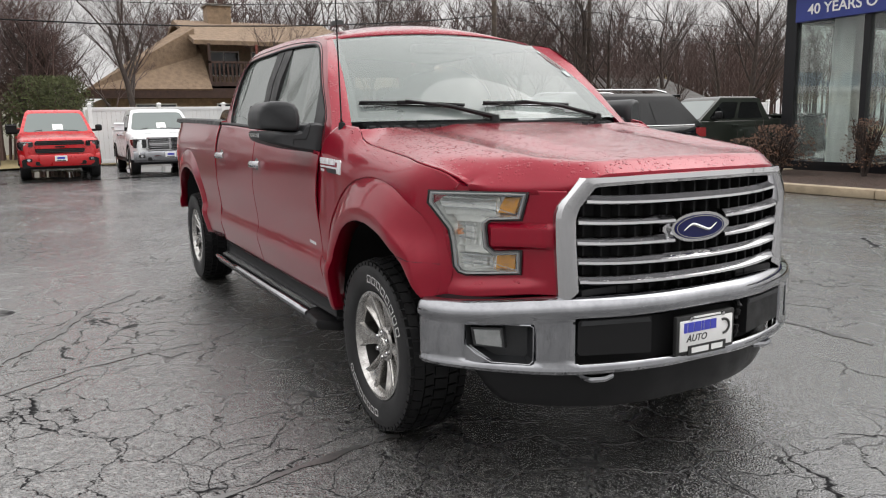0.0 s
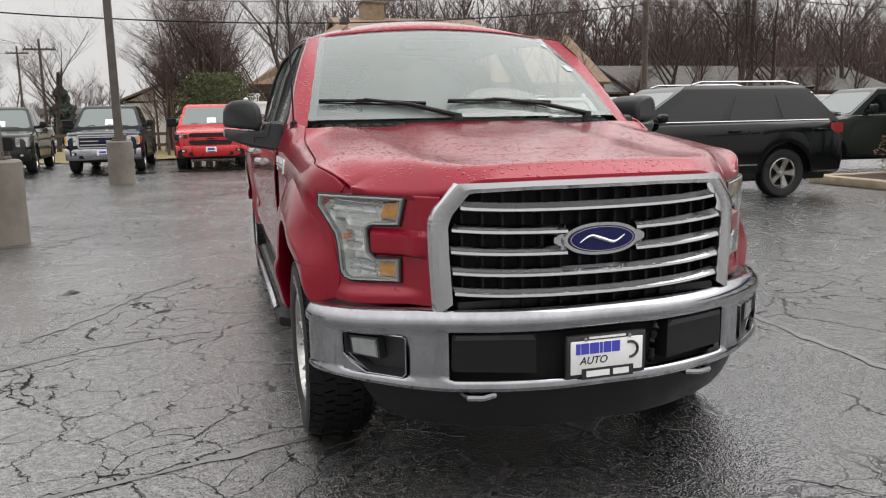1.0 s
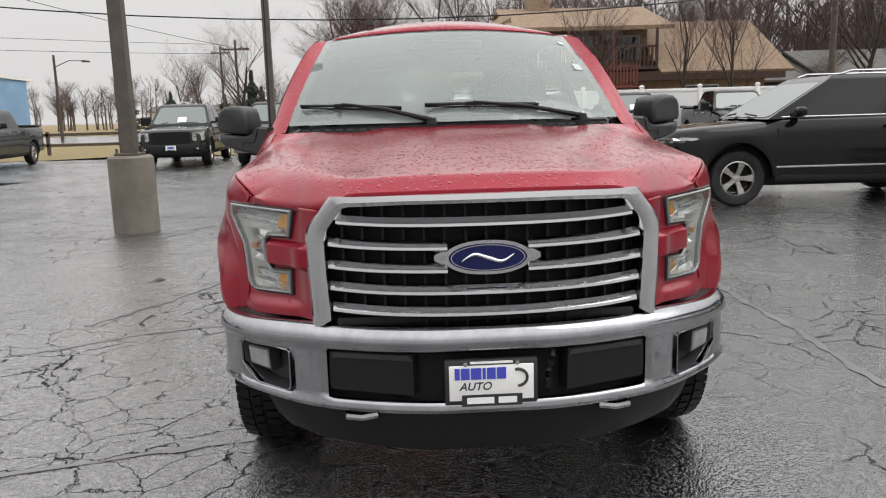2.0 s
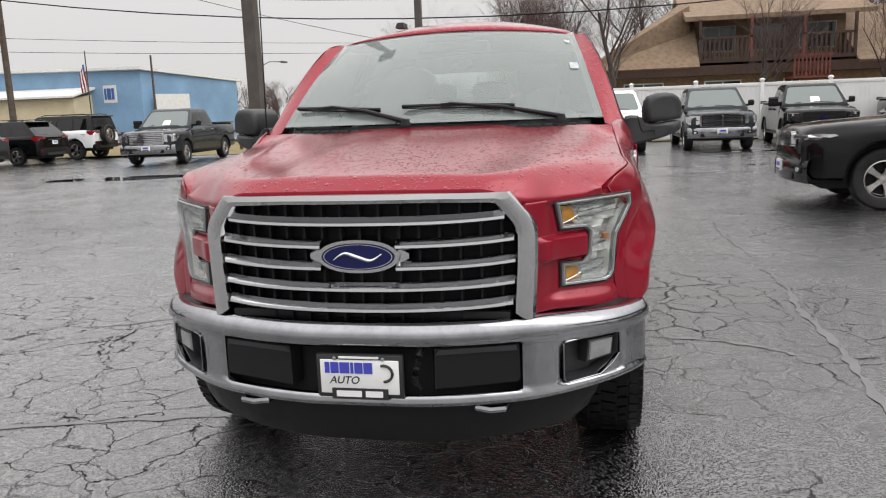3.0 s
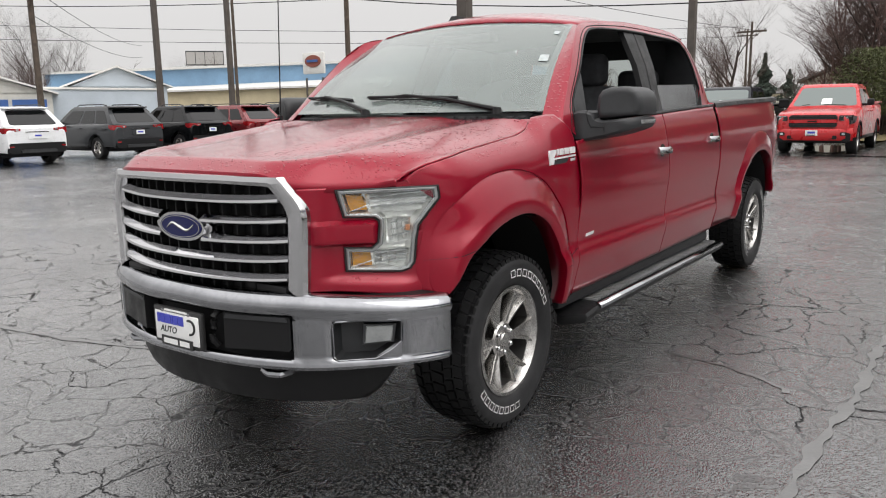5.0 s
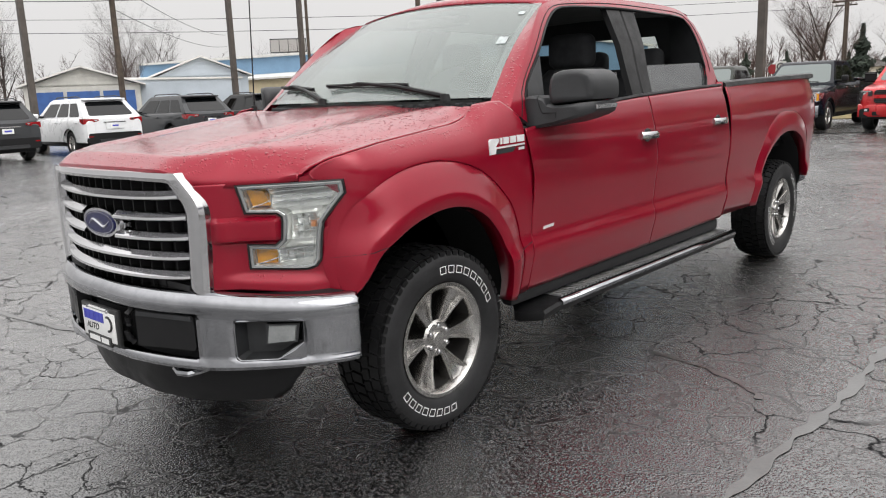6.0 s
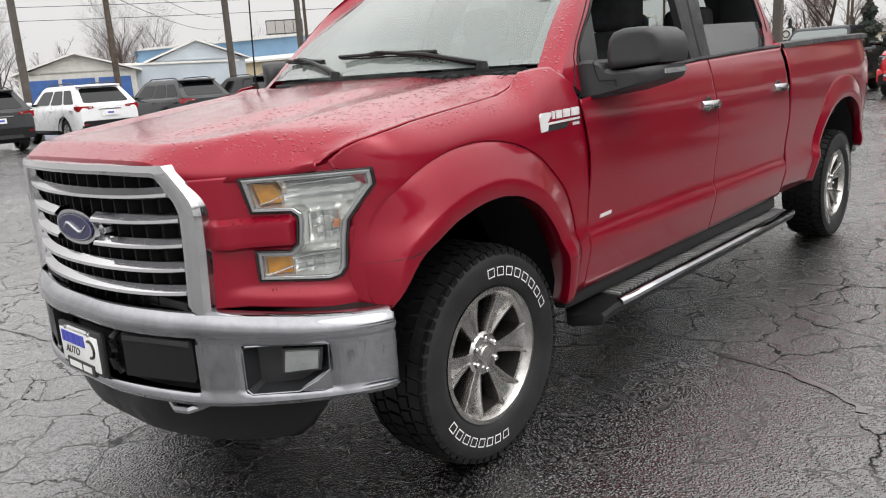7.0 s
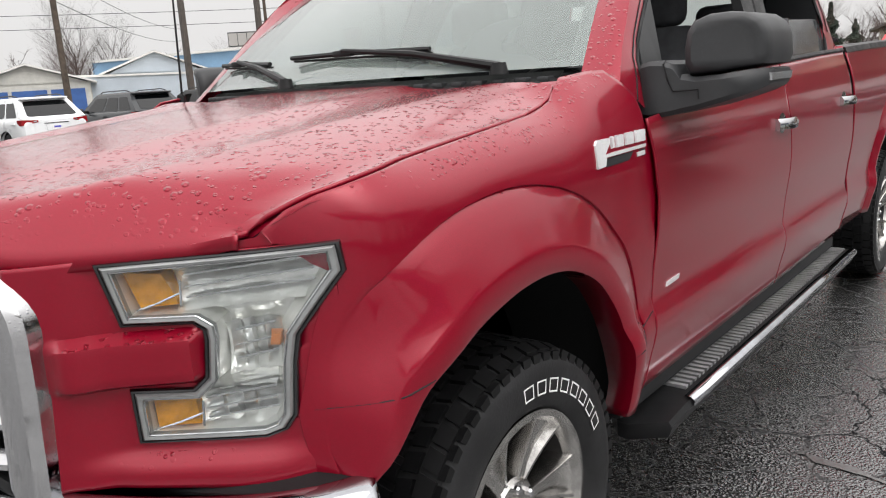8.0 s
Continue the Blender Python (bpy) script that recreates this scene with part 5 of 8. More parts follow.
for z0, z1, dx, sag in ((6.9, 6.35, 0, 1.5), (7.7, 7.3, -.3, 1.6)):
    wire("overhead_wire", (-24.5 + dx, 28.0, z0), (18.2 + dx, 30.5, z1), sag, .026 if dx == 0 else .014)
    wire("overhead_wire", (18.2 + dx, 30.5, z1), (60 + dx, 34, z1 + .8), 1.0, .022)
wire("overhead_wire", (-24.5, 28.0, 6.9), (-60, 12, 9.0), .6, .022)
wire("overhead_wire", (-24.5, 28.0, 8.2), (-25.5, 12.7, 8.6), .5, .015)
wire("overhead_wire", (-25.5, 12.7, 8.6), (-40, -20, 8.5), .5, .015)
wire("overhead_wire", (-24.5, 28.0, 9.2), (-13.5, 62, 7.0), .4, .018)
for z in (6.4, 7.4):
    wire("overhead_wire", (-25.5, 12.7, z - 1.5), (-60, 40, z), .5, .015)
    wire("overhead_wire", (-70, 10, z + 1), (-20, 85, z + 2), .8, .02)


# ---- trees ----
def branch_mesh(seed, height, trunk_r, levels=4, spread=.75, lean=(0, 0), twigs=True, start=.25, up=.25, kids=(5, 4, 4, 3)):
    """Trunk and limbs, and a mesh of thin twigs: forked at random angles."""
    rnd = random.Random(seed)
    limbs, fine = bmesh.new(), bmesh.new()

    def grow(p, d, length, r, lev):
        n = 5 if lev == 0 else (3 if lev < 3 else 2)
        pts, rs = [p.copy()], [r]
        q, dd = p.copy(), d.copy()
        for i in range(n):
            dd = (dd + Vector((rnd.uniform(-1, 1), rnd.uniform(-1, 1), rnd.uniform(-.5, 1) + up)) * (.10 if lev == 0 else .17)).normalized()
            q = q + dd * (length / n)
            pts.append(q.copy())
            rs.append(r * (1 - (i + 1) / n * (.62 if lev == 0 else .75)))
        tgt = limbs if lev < 2 else fine
        tube(tgt, pts, rs, 6 if lev == 0 else (5 if lev == 1 else 3), False)
        if lev >= levels:
            return
        m = kids[min(lev, len(kids) - 1)]
        for k in range(m + rnd.randint(0, 1)):
            t = start + (1 - start) * (k + rnd.random()) / m if lev == 0 else .2 + .8 * (k + rnd.random()) / m
            t = min(t, .98)
            i = min(int(t * n), n - 1)
            at = pts[i].lerp(pts[i + 1], t * n - i)
            ax = Vector((rnd.uniform(-1, 1), rnd.uniform(-1, 1), 0)).normalized()
            nd = (dd * (1 - spread * .6) + ax * spread + Vector((0, 0, up))).normalized()
            grow(at, nd, length * rnd.uniform(.48, .68), rs[i] * .50, lev + 1)
    grow(Vector((0, 0, 0)), Vector((lean[0], lean[1], 1)).normalized(), height * .62, trunk_r, 0)
    return limbs, fine


def mesh_of(bm, name, mat):
    me = bpy.data.meshes.new(name)
    bm.to_mesh(me)
    bm.free()
    me.materials.append(mat)
    me.polygons.foreach_set("use_smooth", [True] * len(me.polygons))
    return me


KINDS = []
for sd, h, r, lv, sp, kd in ((3, 9.0, .17, 4, .72, (8, 6, 6, 7)), (8, 10.5, .20, 4, .60, (9, 6, 6, 7)), (15, 6.5, .14, 4, .95, (10, 7, 7, 8)), (23, 8.0, .12, 4, .55, (8, 6, 6, 6))):
    a, b = branch_mesh(sd, h, r, lv, sp, kids=kd)
    KINDS.append((mesh_of(a, "trunk", BARK), mesh_of(b, "crown", TWIG if sd != 8 else BARK)))


def bare_tree(kind, x, y, s=1.0, rz=0.0, z=0.0, label="bare winter tree with a spread of fine twigs"):
    t = thing("tree", label, "tree", "bare trees")
    t.matrix_basis = pose(x, y, z, 0, 0, rz) @ Matrix.Scale(s, 4)
    for nm, me in zip(("trunk", "crown"), KINDS[kind]):
        o = new(nm, me)
        o.parent = t


for k, x, y, s, rz in [(0, 1.75, 31.2, .95, 40), (2, -2.3, 35.6, 1.2, 10), (2, -3.4, 37.6, 1.05, 130), (0, -8.6, 38.5, .72, 200), (2, -.9, 36.6, 1.2, 220),
                       (0, 7.5, 31.0, .75, 300), (3, 12.5, 32, .9, 70), (3, 15.0, 33.0, .95, 20), (1, 14.2, 48, 1.1, 90), (1, 19.5, 47, 1.2, 200), (0, 23, 36, 1.0, 160),
                       (2, 20.5, 35.5, .7, 30), (1, 25.0, 32.2, 1.1, 15), (0, 26.5, 32.0, 1.0, 100), (2, 30.0, 35.0, .9, 250), (1, 38.2, 32.0, 1.15, 300), (0, 42, 38, 1.1, 45),
                       (2, 34.5, 38.0, .9, 0), (1, 31, 49, 1.3, 10), (1, 37, 50, 1.3, 80), (1, 44, 46, 1.2, 140), (0, 9, 50, 1.1, 190), (1, 4, 52, 1.1, 50), (1, -1, 50, 1.0, 120),
                       (0, 16.5, 39, .9, 260), (3, 28, 40, 1.0, 40), (3, 33, 33, .8, 111), (0, 49, 40, 1.2, 222), (2, -17.5, 84, .8, 10), (0, -25, 95, 1.1, 90), (0, -11.5, 70, .6, 33),
                       (0, -100, 75, 1.1, 60), (0, -78, 62, .9, 10), (1, -72, 36, .95, 77), (1, -78, 27, 1.0, 150), (0, -62, 30, .75, 20), (0, -82, 40, .9, 210), (1, -110, 60, 1.2, 0),
                       (0, -34, 120, 1.2, 15), (2, -52, 118, 1.2, 100), (2, -44, 122, 1.3, 170), (2, -60, 112, 1.2, 50)]:
    bare_tree(k, x, y, s, rz)


# evergreen shrub and far conifers: many small leaf clumps on branches
LEAF = Mat("dull_olive_leaves", (0.06, 0.075, 0.022), 0.8)
LEAF = LEAF.vary((0.065, 0.075, 0.022), 3, 0.4, 25).m
NEEDLE = Mat("dark_conifer_needles", (0.03, 0.042, 0.03), 0.9).vary((0.03, 0.042, 0.03), 2, 0.3, 20).m
BRONZE = Mat("brown_winter_leaves", (0.10, 0.05, 0.028), 0.85).vary((0.10, 0.05, 0.028), 6, 0.45, 40).m


def leaf_cloud(bm, rnd, n, place, size):
    for _ in range(n):
        c = place(rnd)
        a = Vector((rnd.gauss(0, 1), rnd.gauss(0, 1), rnd.gauss(0, 1))).normalized()
        b = a.orthogonal().normalized()
        s = size * rnd.uniform(.6, 1.3)
        vs = [bm.verts.new(c + a * s), bm.verts.new(c + b * s * .5), bm.verts.new(c - a * s), bm.verts.new(c - b * s * .5)]
        bm.faces.new(vs)


def shrub(x, y, r, h, mat, label, seed, leaves=1500, size=.07, stems=14):
    rnd = random.Random(seed)
    t = thing("shrub", label, "shrub", at=pose(x, y, 0))
    bm = bmesh.new()
    for k in range(stems):
        a = rnd.uniform(0, 6.28)
        q = Vector((math.cos(a) * r * rnd.uniform(.3, 1), math.sin(a) * r * rnd.uniform(.3, 1), h * rnd.uniform(.7, 1.02)))
        tube(bm, [(0, 0, 0), q * .5 + Vector((0, 0, .1)), q], [.025, .014, .004], 4, False)
        for _ in range(4):
            p = q * rnd.uniform(.4, .9)
            tube(bm, [p, p + Vector((rnd.uniform(-.3, .3) * r, rnd.uniform(-.3, .3) * r, rnd.uniform(.05, .35) * h))], [.008, .003], 3, False)
    part("stem", bm, BARK, t)
    bm = bmesh.new()
    def place(rn):
        a, u = rn.uniform(0, 6.28), rn.random() ** .5
        z = h * (.25 + .75 * rn.random())
        k = math.sin(min(1, z / h * 1.05) * math.pi * .85) ** .5 * (1 + .25 * math.sin(3 * a + seed))
        return Vector((math.cos(a) * u * r * k, math.sin(a) * u * r * k, z))
    leaf_cloud(bm, rnd, leaves, place, size)
    part("foliage", bm, mat, t, smooth=0, flip=False)


shrub(-1.15, 33.4, 1.65, 3.45, LEAF, "dull olive evergreen shrub behind the red pickup", 4, 9500, .055, 20)
shrub(11.55, 8.85, .62, 1.15, BRONZE, "leafless brown shrub in the mulch bed", 11, 1300, .035, 34)
shrub(11.1, 9.2, .45, .9, BRONZE, "small brown shrub in the mulch bed", 12, 800, .03, 24)
shrub(12.2, 7.35, .38, 1.25, BRONZE, "upright brown shrub by the showroom glass", 13, 900, .03, 30)
shrub(12.3, 4.6, .4, 1.2, BRONZE, "upright brown shrub by the showroom glass", 14, 900, .03, 30)


def conifer(x, y, h, r, seed):
    rnd = random.Random(seed)
    t = thing("tree", "far dark narrow conifer beyond the field", "tree", "conifers", at=pose(x, y, 0))
    bm = bmesh.new()
    tube(bm, [(0, 0, 0), (0, 0, h)], [.2, .02], 6)
    part("trunk", bm, BARK, t)
    bm = bmesh.new()
    def place(rn):
        z = h * (.08 + .92 * rn.random() ** 1.2)
        k = (1 - z / h) * (.75 + .35 * math.sin(z * 5 + seed))
        a = rn.uniform(0, 6.28)
        u = rn.random() ** .6
        return Vector((math.cos(a) * r * k * u, math.sin(a) * r * k * u, z - .2 * u))
    leaf_cloud(bm, rnd, 2200, place, .17)
    part("crown", bm, NEEDLE, t, smooth=0, flip=False)


for x, y, h, r, sd in ((-12.4, 62, 5.2, 1.9, 1), (-30, 100, 5.0, 2.4, 2), (-18, 98, 5.4, 2.6, 3), (-24, 104, 4.6, 2.4, 4), (-38, 108, 5.4, 2.7, 6)):
    conifer(x, y, h, r, sd)

HAZE = Mat("fine_red_brown_twigs", (0.12, 0.074, 0.066), 0.9).vary((0.12, 0.074, 0.066), 1, 0.3, 20).m

# far woodland: trunks and twig haze along the horizon
def woodland(name, label, x0, x1, y0, y1, h, n, seed, thin=1.0, mat=None):
    rnd = random.Random(seed)
    bm = bmesh.new()
    for _ in range(n):
        x, y = rnd.uniform(x0, x1), rnd.uniform(y0, y1)
        hh = h * rnd.uniform(.6, 1.15) * (1 if x1 - x0 > 20 else 1.08 - .55 * abs(2 * (x - x0) / (x1 - x0) - 1) ** 2)
        p = Vector((x, y, 0))
        tube(bm, [p, p + Vector((rnd.uniform(-.3, .3), 0, hh * .5)), p + Vector((rnd.uniform(-.8, .8), 0, hh))], [.16 * thin, .10 * thin, .02 * thin], 4, False)
        for k in range(16):
            z = hh * rnd.uniform(.25, .9)
            a = rnd.uniform(0, 6.28)
            L_ = hh * rnd.uniform(.15, .38)
            q = p + Vector((0, 0, z))
            e = q + Vector((math.cos(a) * L_ * .6, math.sin(a) * L_ * .6, L_ * .8))
            tube(bm, [q, q.lerp(e, .5) + Vector((0, 0, -.1)), e], [.05 * thin, .03 * thin, .008 * thin], 3, False)
            for _ in range(5):
                m_ = q.lerp(e, rnd.uniform(.3, .9))
                tube(bm, [m_, m_ + Vector((rnd.uniform(-1, 1), rnd.uniform(-1, 1), rnd.uniform(.2, 1.2))) * L_ * .4], [.022 * thin, .006 * thin], 3, False)
    ob = part(name, bm, mat or TWIG, None, label, 0, False)
    tagged(ob, "", "woodland", "", "stuff")


woodland("woodland", "far belt of bare brown winter trees", 8, 95, 50, 85, 10.5, 560, 1)
woodland("thicket", "dense thicket of bare reddish-brown shrubs behind the verge", -4.3, -.1, 34.6, 38.5, 6.8, 36, 5, .42, HAZE)
woodland("woodland", "far belt of bare brown winter trees beyond the field", -120, 10, 120, 170, 8.0, 110, 2)
woodland("woodland", "far bare trees behind the sheds", -190, -110, 20, 110, 8.0, 60, 3)

# far low white buildings and parked cars beyond the field
for x, y, w in ((-36, 150, 16), (-20, 140, 9), (-52, 160, 14)):
    plain_house("far low white building", x, x + w, y, y + 8, 3.2, 4.2, WHITETRIM, GREYROOF, True)
rs = thing("road_sign", "far square white road sign with a dark ring", "road sign")
part("panel", cbox(-17.75, -17.0, 60, 60.05, 2.0, 2.8), WHITETRIM, rs, smooth=0)
bm = bmesh.new()
tube(bm, [(-17.38 + .24 * math.cos(a), 59.97, 2.42 + .24 * math.sin(a)) for a in np.linspace(0, 2 * math.pi, 17)], .05, 6, False)
part("ring", bm, INKBLACK, rs)
part("post", cbox(-17.45, -17.35, 60.06, 60.12, 0, 2.0), STEEL, rs, smooth=0)
ss = thing("stop_sign", "far small red octagonal road sign", "road sign")
bm = bmesh.new()
prism(bm, [(-19.3 + .42 * math.cos(a + .39), 2.3 + .42 * math.sin(a + .39)) for a in np.linspace(0, 2 * math.pi, 8, endpoint=False)], lambda u, v, d: Vector((u, d, v)), 64, 64.04)
part("panel", bm, REDLENS, ss, smooth=0)
part("post", cbox(-19.35, -19.25, 64.05, 64.1, 0, 2.0), STEEL, ss, smooth=0)


# ---- the red pickup ----
STEPGREY = Mat("worn_grey_step_tread", (0.27, 0.27, 0.275), 0.45, 0.3).vary((0.27, 0.27, 0.275), 14, 0.3, 90).m
TRUCK = thing("pickup_truck", "deep red wet crew-cab pickup with chrome grille and bumper", "pickup truck", at=pose(0, 3, 0))


def tpart(name, bm, mat, parent=None, label="", thick=0.0, smooth=38, flip=True):
    """A part of the red pickup, modelled in the place's own coordinates."""
    ob = part(name, bm, mat, parent or TRUCK, label, smooth, flip)
    if (parent or TRUCK) is TRUCK:
        ob.matrix_parent_inverse = TRUCK.matrix_basis.inverted()
    if thick:
        so = ob.modifiers.new("thickness", 'SOLIDIFY')
        so.thickness = thick
        so.offset = 0
    return ob


def resample(poly, n):
    """n points evenly spaced along a polyline."""
    pts = [Vector(p) for p in poly]
    seg = [0.0]
    for a, b in zip(pts, pts[1:]):
        seg.append(seg[-1] + (b - a).length)
    out = []
    for k in range(n):
        d = seg[-1] * k / (n - 1)
        i = max(j for j in range(len(seg) - 1) if seg[j] <= d + 1e-9)
        t = (d - seg[i]) / max(seg[i + 1] - seg[i], 1e-9)
        out.append(pts[i].lerp(pts[i + 1], min(1, t)))
    return out


def curve(poly, n):
    """A rounded line through the points, resampled evenly."""
    pts = [Vector(p) for p in poly]
    fine = []
    for i in range(len(pts) - 1):
        p0, p1, p2, p3 = pts[max(i - 1, 0)], pts[i], pts[i + 1], pts[min(i + 2, len(pts) - 1)]
        for k in range(8):
            t = k / 8
            fine.append(0.5 * ((2 * p1) + (p2 - p0) * t + (2 * p0 - 5 * p1 + 4 * p2 - p3) * t * t + (3 * p1 - p0 - 3 * p2 + p3) * t ** 3))
    fine.append(pts[-1])
    return resample(fine, n)


# plan of the nose: how far back the fascia and the bumper lie at each half-width
FASCIA = [(0, .05), (.45, .08), (.55, .13), (.60, .185), (.632, .235), (.70, .30), (.80, .395), (.90, .51), (.94, .58), (.955, .66), (.97, .9)]
BUMP = [(0, 0), (.15, .0), (.30, .02), (.43, .055), (.60, .125), (.80, .265), (.90, .375), (.945, .455), (.956, .492)]
PROFILE = [(.40, .90), (.47, .935), (.55, .955), (.655, .976), (.69, .970), (.715, .961), (.80, .967), (.95, .984), (1.10, .987), (1.20, .978), (1.28, .960), (1.345, .938), (1.40, .930)]
HOODEDGE = [(.40, 1.100), (.43, 1.138), (.48, 1.166), (.56, 1.184), (.68, 1.200), (1.15, 1.250), (1.24, 1.278), (1.29, 1.325), (1.5, 1.345)]
BELT = [(1.50, 1.205), (1.75, 1.228), (2.0, 1.252), (2.3, 1.300), (2.6, 1.318), (3.4, 1.348), (3.8, 1.358)]


def step01(a, b, v):
    t = max(0, min(1, (v - a) / (b - a)))
    return t * t * (3 - 2 * t)


def fascia_y(x):
    return smooth_table(FASCIA, abs(x))


def bump_y(x):
    return smooth_table(BUMP, abs(x))


FINV = [(b, a) for a, b in FASCIA if a >= .6]


def side_x(y, z):
    """Half-width of the body at a place on its flank."""
    x = smooth_table(PROFILE, z)
    if y < 1.6:
        k = min(1, (1.6 - y) / .25)
        x -= k * .024 * min(1, max(0, (z - .75) / .2))
        roll = smooth_table([(0, .070), (.025, .038), (.07, .012), (.15, 0)], lerp_table(HOODEDGE, y) - z)
        x = min(x, smooth_table(FINV, y) + .002 + .050 * step01(.93, .78, z) * step01(.42, .53, y)) - roll * min(1, max(0, (1.5 - y) / .2)) * (.12 + .88 * step01(.42, .72, y))
    if y > 5.3:
        x -= .05 * ((y - 5.3) / .45) ** 2
    return x


ARCH_F = [(.495, .668), (.515, .705), (.55, .752), (.60, .815), (.66, .856), (.73, .892), (.81, .917), (.90, .934), (1.0, .936), (1.10, .915), (1.20, .862), (1.28, .775), (1.34, .665), (1.375, .55), (1.385, .455)]
FLARE_F = [(.478, .67), (.462, .74), (.470, .85), (.505, .96), (.58, 1.03), (.72, 1.096), (.88, 1.121), (1.02, 1.114), (1.15, 1.082), (1.26, 1.03), (1.36, .95), (1.43, .86), (1.475, .74), (1.498, .60), (1.503, .455)]
EDGE_F = [(.452, .672), (.434, .80), (.466, .95), (.507, 1.088), (.46, 1.094), (.408, 1.098), (.43, 1.136), (.48, 1.164), (.56, 1.182), (.68, 1.198), (1.15, 1.25), (1.235, 1.276), (1.275, 1.32), (1.42, 1.338), (1.497, 1.26), (1.508, 1.18), (1.540, 1.10), (1.554, .95), (1.556, .70), (1.556, .455)]
ARCH_R = [(4.385, .49), (4.395, .60), (4.44, .74), (4.52, .85), (4.63, .935), (4.78, .985), (4.93, .997), (5.08, .982), (5.23, .925), (5.35, .83), (5.42, .72), (5.45, .60)]
FLARE_R = [(4.31, .49), (4.31, .62), (4.34, .78), (4.42, .93), (4.55, 1.06), (4.74, 1.135), (4.93, 1.15), (5.12, 1.13), (5.31, 1.05), (5.44, .92), (5.51, .76), (5.52, .60)]
EDGE_R = [(3.808, .495), (3.808, .9), (3.808, 1.355), (4.4, 1.372), (5.0, 1.385), (5.62, 1.398), (5.685, 1.30), (5.74, 1.0), (5.745, .80), (5.70, .68), (5.54, .58)]


def arch_panel(name, lip, flare, edge, sgn, swell=.75, seams=()):
    """A body panel round a wheel arch: rolled lip, flare, then the flank out to its seams."""
    n = 56
    L, F, E = curve([(a, b, 0) for a, b in lip], n), curve([(a, b, 0) for a, b in flare], n), resample([(a, b, 0) for a, b in edge], n)
    rows = []
    rows.append([Vector((sgn * min(.93, side_x(p.x, p.y) - .025), p.x, p.y)) for p in L])
    for t, out in ((0.0, .040), (.05, .044), (.27, .046), (.31, .044), (.36, .040), (.6, .024), (.85, .006), (.94, -.002), (.985, -.006)):
        rows.append([Vector((sgn * (side_x(q.x, q.y) + swell * out * (.12 + .88 * step01(.48, .70, q.x))), q.x, q.y)) for q in (a.lerp(b, t) for a, b in zip(L, F))])
    for t in (0.0, .05, .2, .4, .6, .8, .92, .97, 1.0):
        row = []
        for a, b in zip(F, E):
            q = a.lerp(b, t)
            row.append(Vector((sgn * side_x(q.x, q.y), q.x, q.y)))
        rows.append(row)
    bm = bmesh.new()
    sheet(bm, rows)
    tree = BVHTree.FromBMesh(bm)
    panel = tpart(name, bm, RED, thick=.006, smooth=30, flip=False)
    for line in seams:
        pts = []
        for y, z in (p.xy for p in resample([(a, b, 0) for a, b in line], 14)):
            hit = tree.ray_cast(Vector((sgn * 2, y, z)), Vector((-sgn, 0, 0)))[0]
            if hit:
                pts.append(hit + Vector((sgn * .0022, 0, 0)))
        bm = bmesh.new()
        tube(bm, pts, .0022, 5)
        tpart("panel_seam", bm, DARK, panel, smooth=60)
    return panel


def flank(name, y0, y1, zlo, zhi, sgn, mat=RED, cols=24, rows=40, lean=None):
    """A door skin between two seams; zlo, zhi tables over y."""
    bm = bmesh.new()
    pts = []
    for j in range(rows + 1):
        row = []
        for i in range(cols + 1):
            t = min(1, max(0, (i - 1) / (cols - 2) if 1 < i < cols - 1 else (0, .006, .994, 1)[(i > 0) + (i >= cols - 1) + (i == cols)]))
            y = y0 + (y1 - y0) * t
            z = lerp_table(zlo, y) + (lerp_table(zhi, y) - lerp_table(zlo, y)) * j / rows
            yy = y + (lean(z) if lean else 0)
            row.append(Vector((sgn * (side_x(max(yy, 1.6), z)), yy, z)))
        pts.append(row)
    sheet(bm, pts)
    return tpart(name, bm, mat, thick=.006, smooth=50, flip=False)


SILL = [(1.4, .46), (3.8, .485), (4.4, .495)]
doors = {}
for sgn in (1, -1):
    arch_panel("front_fender", ARCH_F, FLARE_F, EDGE_F, sgn, swell=1.05, seams=([(.452, .812), (.50, .818), (.56, .822), (.63, .836)], [(1.352, .640), (1.42, .655), (1.553, .695)]))
    arch_panel("bed_side", ARCH_R, FLARE_R, EDGE_R, sgn, .5)
    lean1 = lambda z: -.05 * max(0, (z - 1.1) / .2) ** 2
    doors[sgn, 0] = flank("front_door", 1.560, 2.758, SILL, BELT, sgn, lean=lambda z: -.055 * min(1, max(0, (z - 1.0) / .2)))
    doors[sgn, 1] = flank("rear_door", 2.765, 3.793, SILL, BELT, sgn, lean=lambda z: -.055 * min(1, max(0, (z - 1.0) / .2)) * .9)

# shell behind the seams, chassis and wheel housings, coloured near-black in place of shade
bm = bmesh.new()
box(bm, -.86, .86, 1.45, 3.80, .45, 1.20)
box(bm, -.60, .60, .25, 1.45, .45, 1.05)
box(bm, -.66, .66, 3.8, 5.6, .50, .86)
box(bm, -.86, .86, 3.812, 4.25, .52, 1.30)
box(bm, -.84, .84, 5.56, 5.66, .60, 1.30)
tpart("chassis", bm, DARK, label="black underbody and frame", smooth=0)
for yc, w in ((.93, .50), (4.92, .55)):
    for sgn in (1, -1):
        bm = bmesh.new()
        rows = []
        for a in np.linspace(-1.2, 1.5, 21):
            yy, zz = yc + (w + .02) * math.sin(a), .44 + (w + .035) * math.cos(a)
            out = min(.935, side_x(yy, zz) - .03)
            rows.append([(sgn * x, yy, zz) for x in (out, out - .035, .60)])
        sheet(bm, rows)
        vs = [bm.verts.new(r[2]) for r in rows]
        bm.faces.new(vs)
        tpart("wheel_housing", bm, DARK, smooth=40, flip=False)

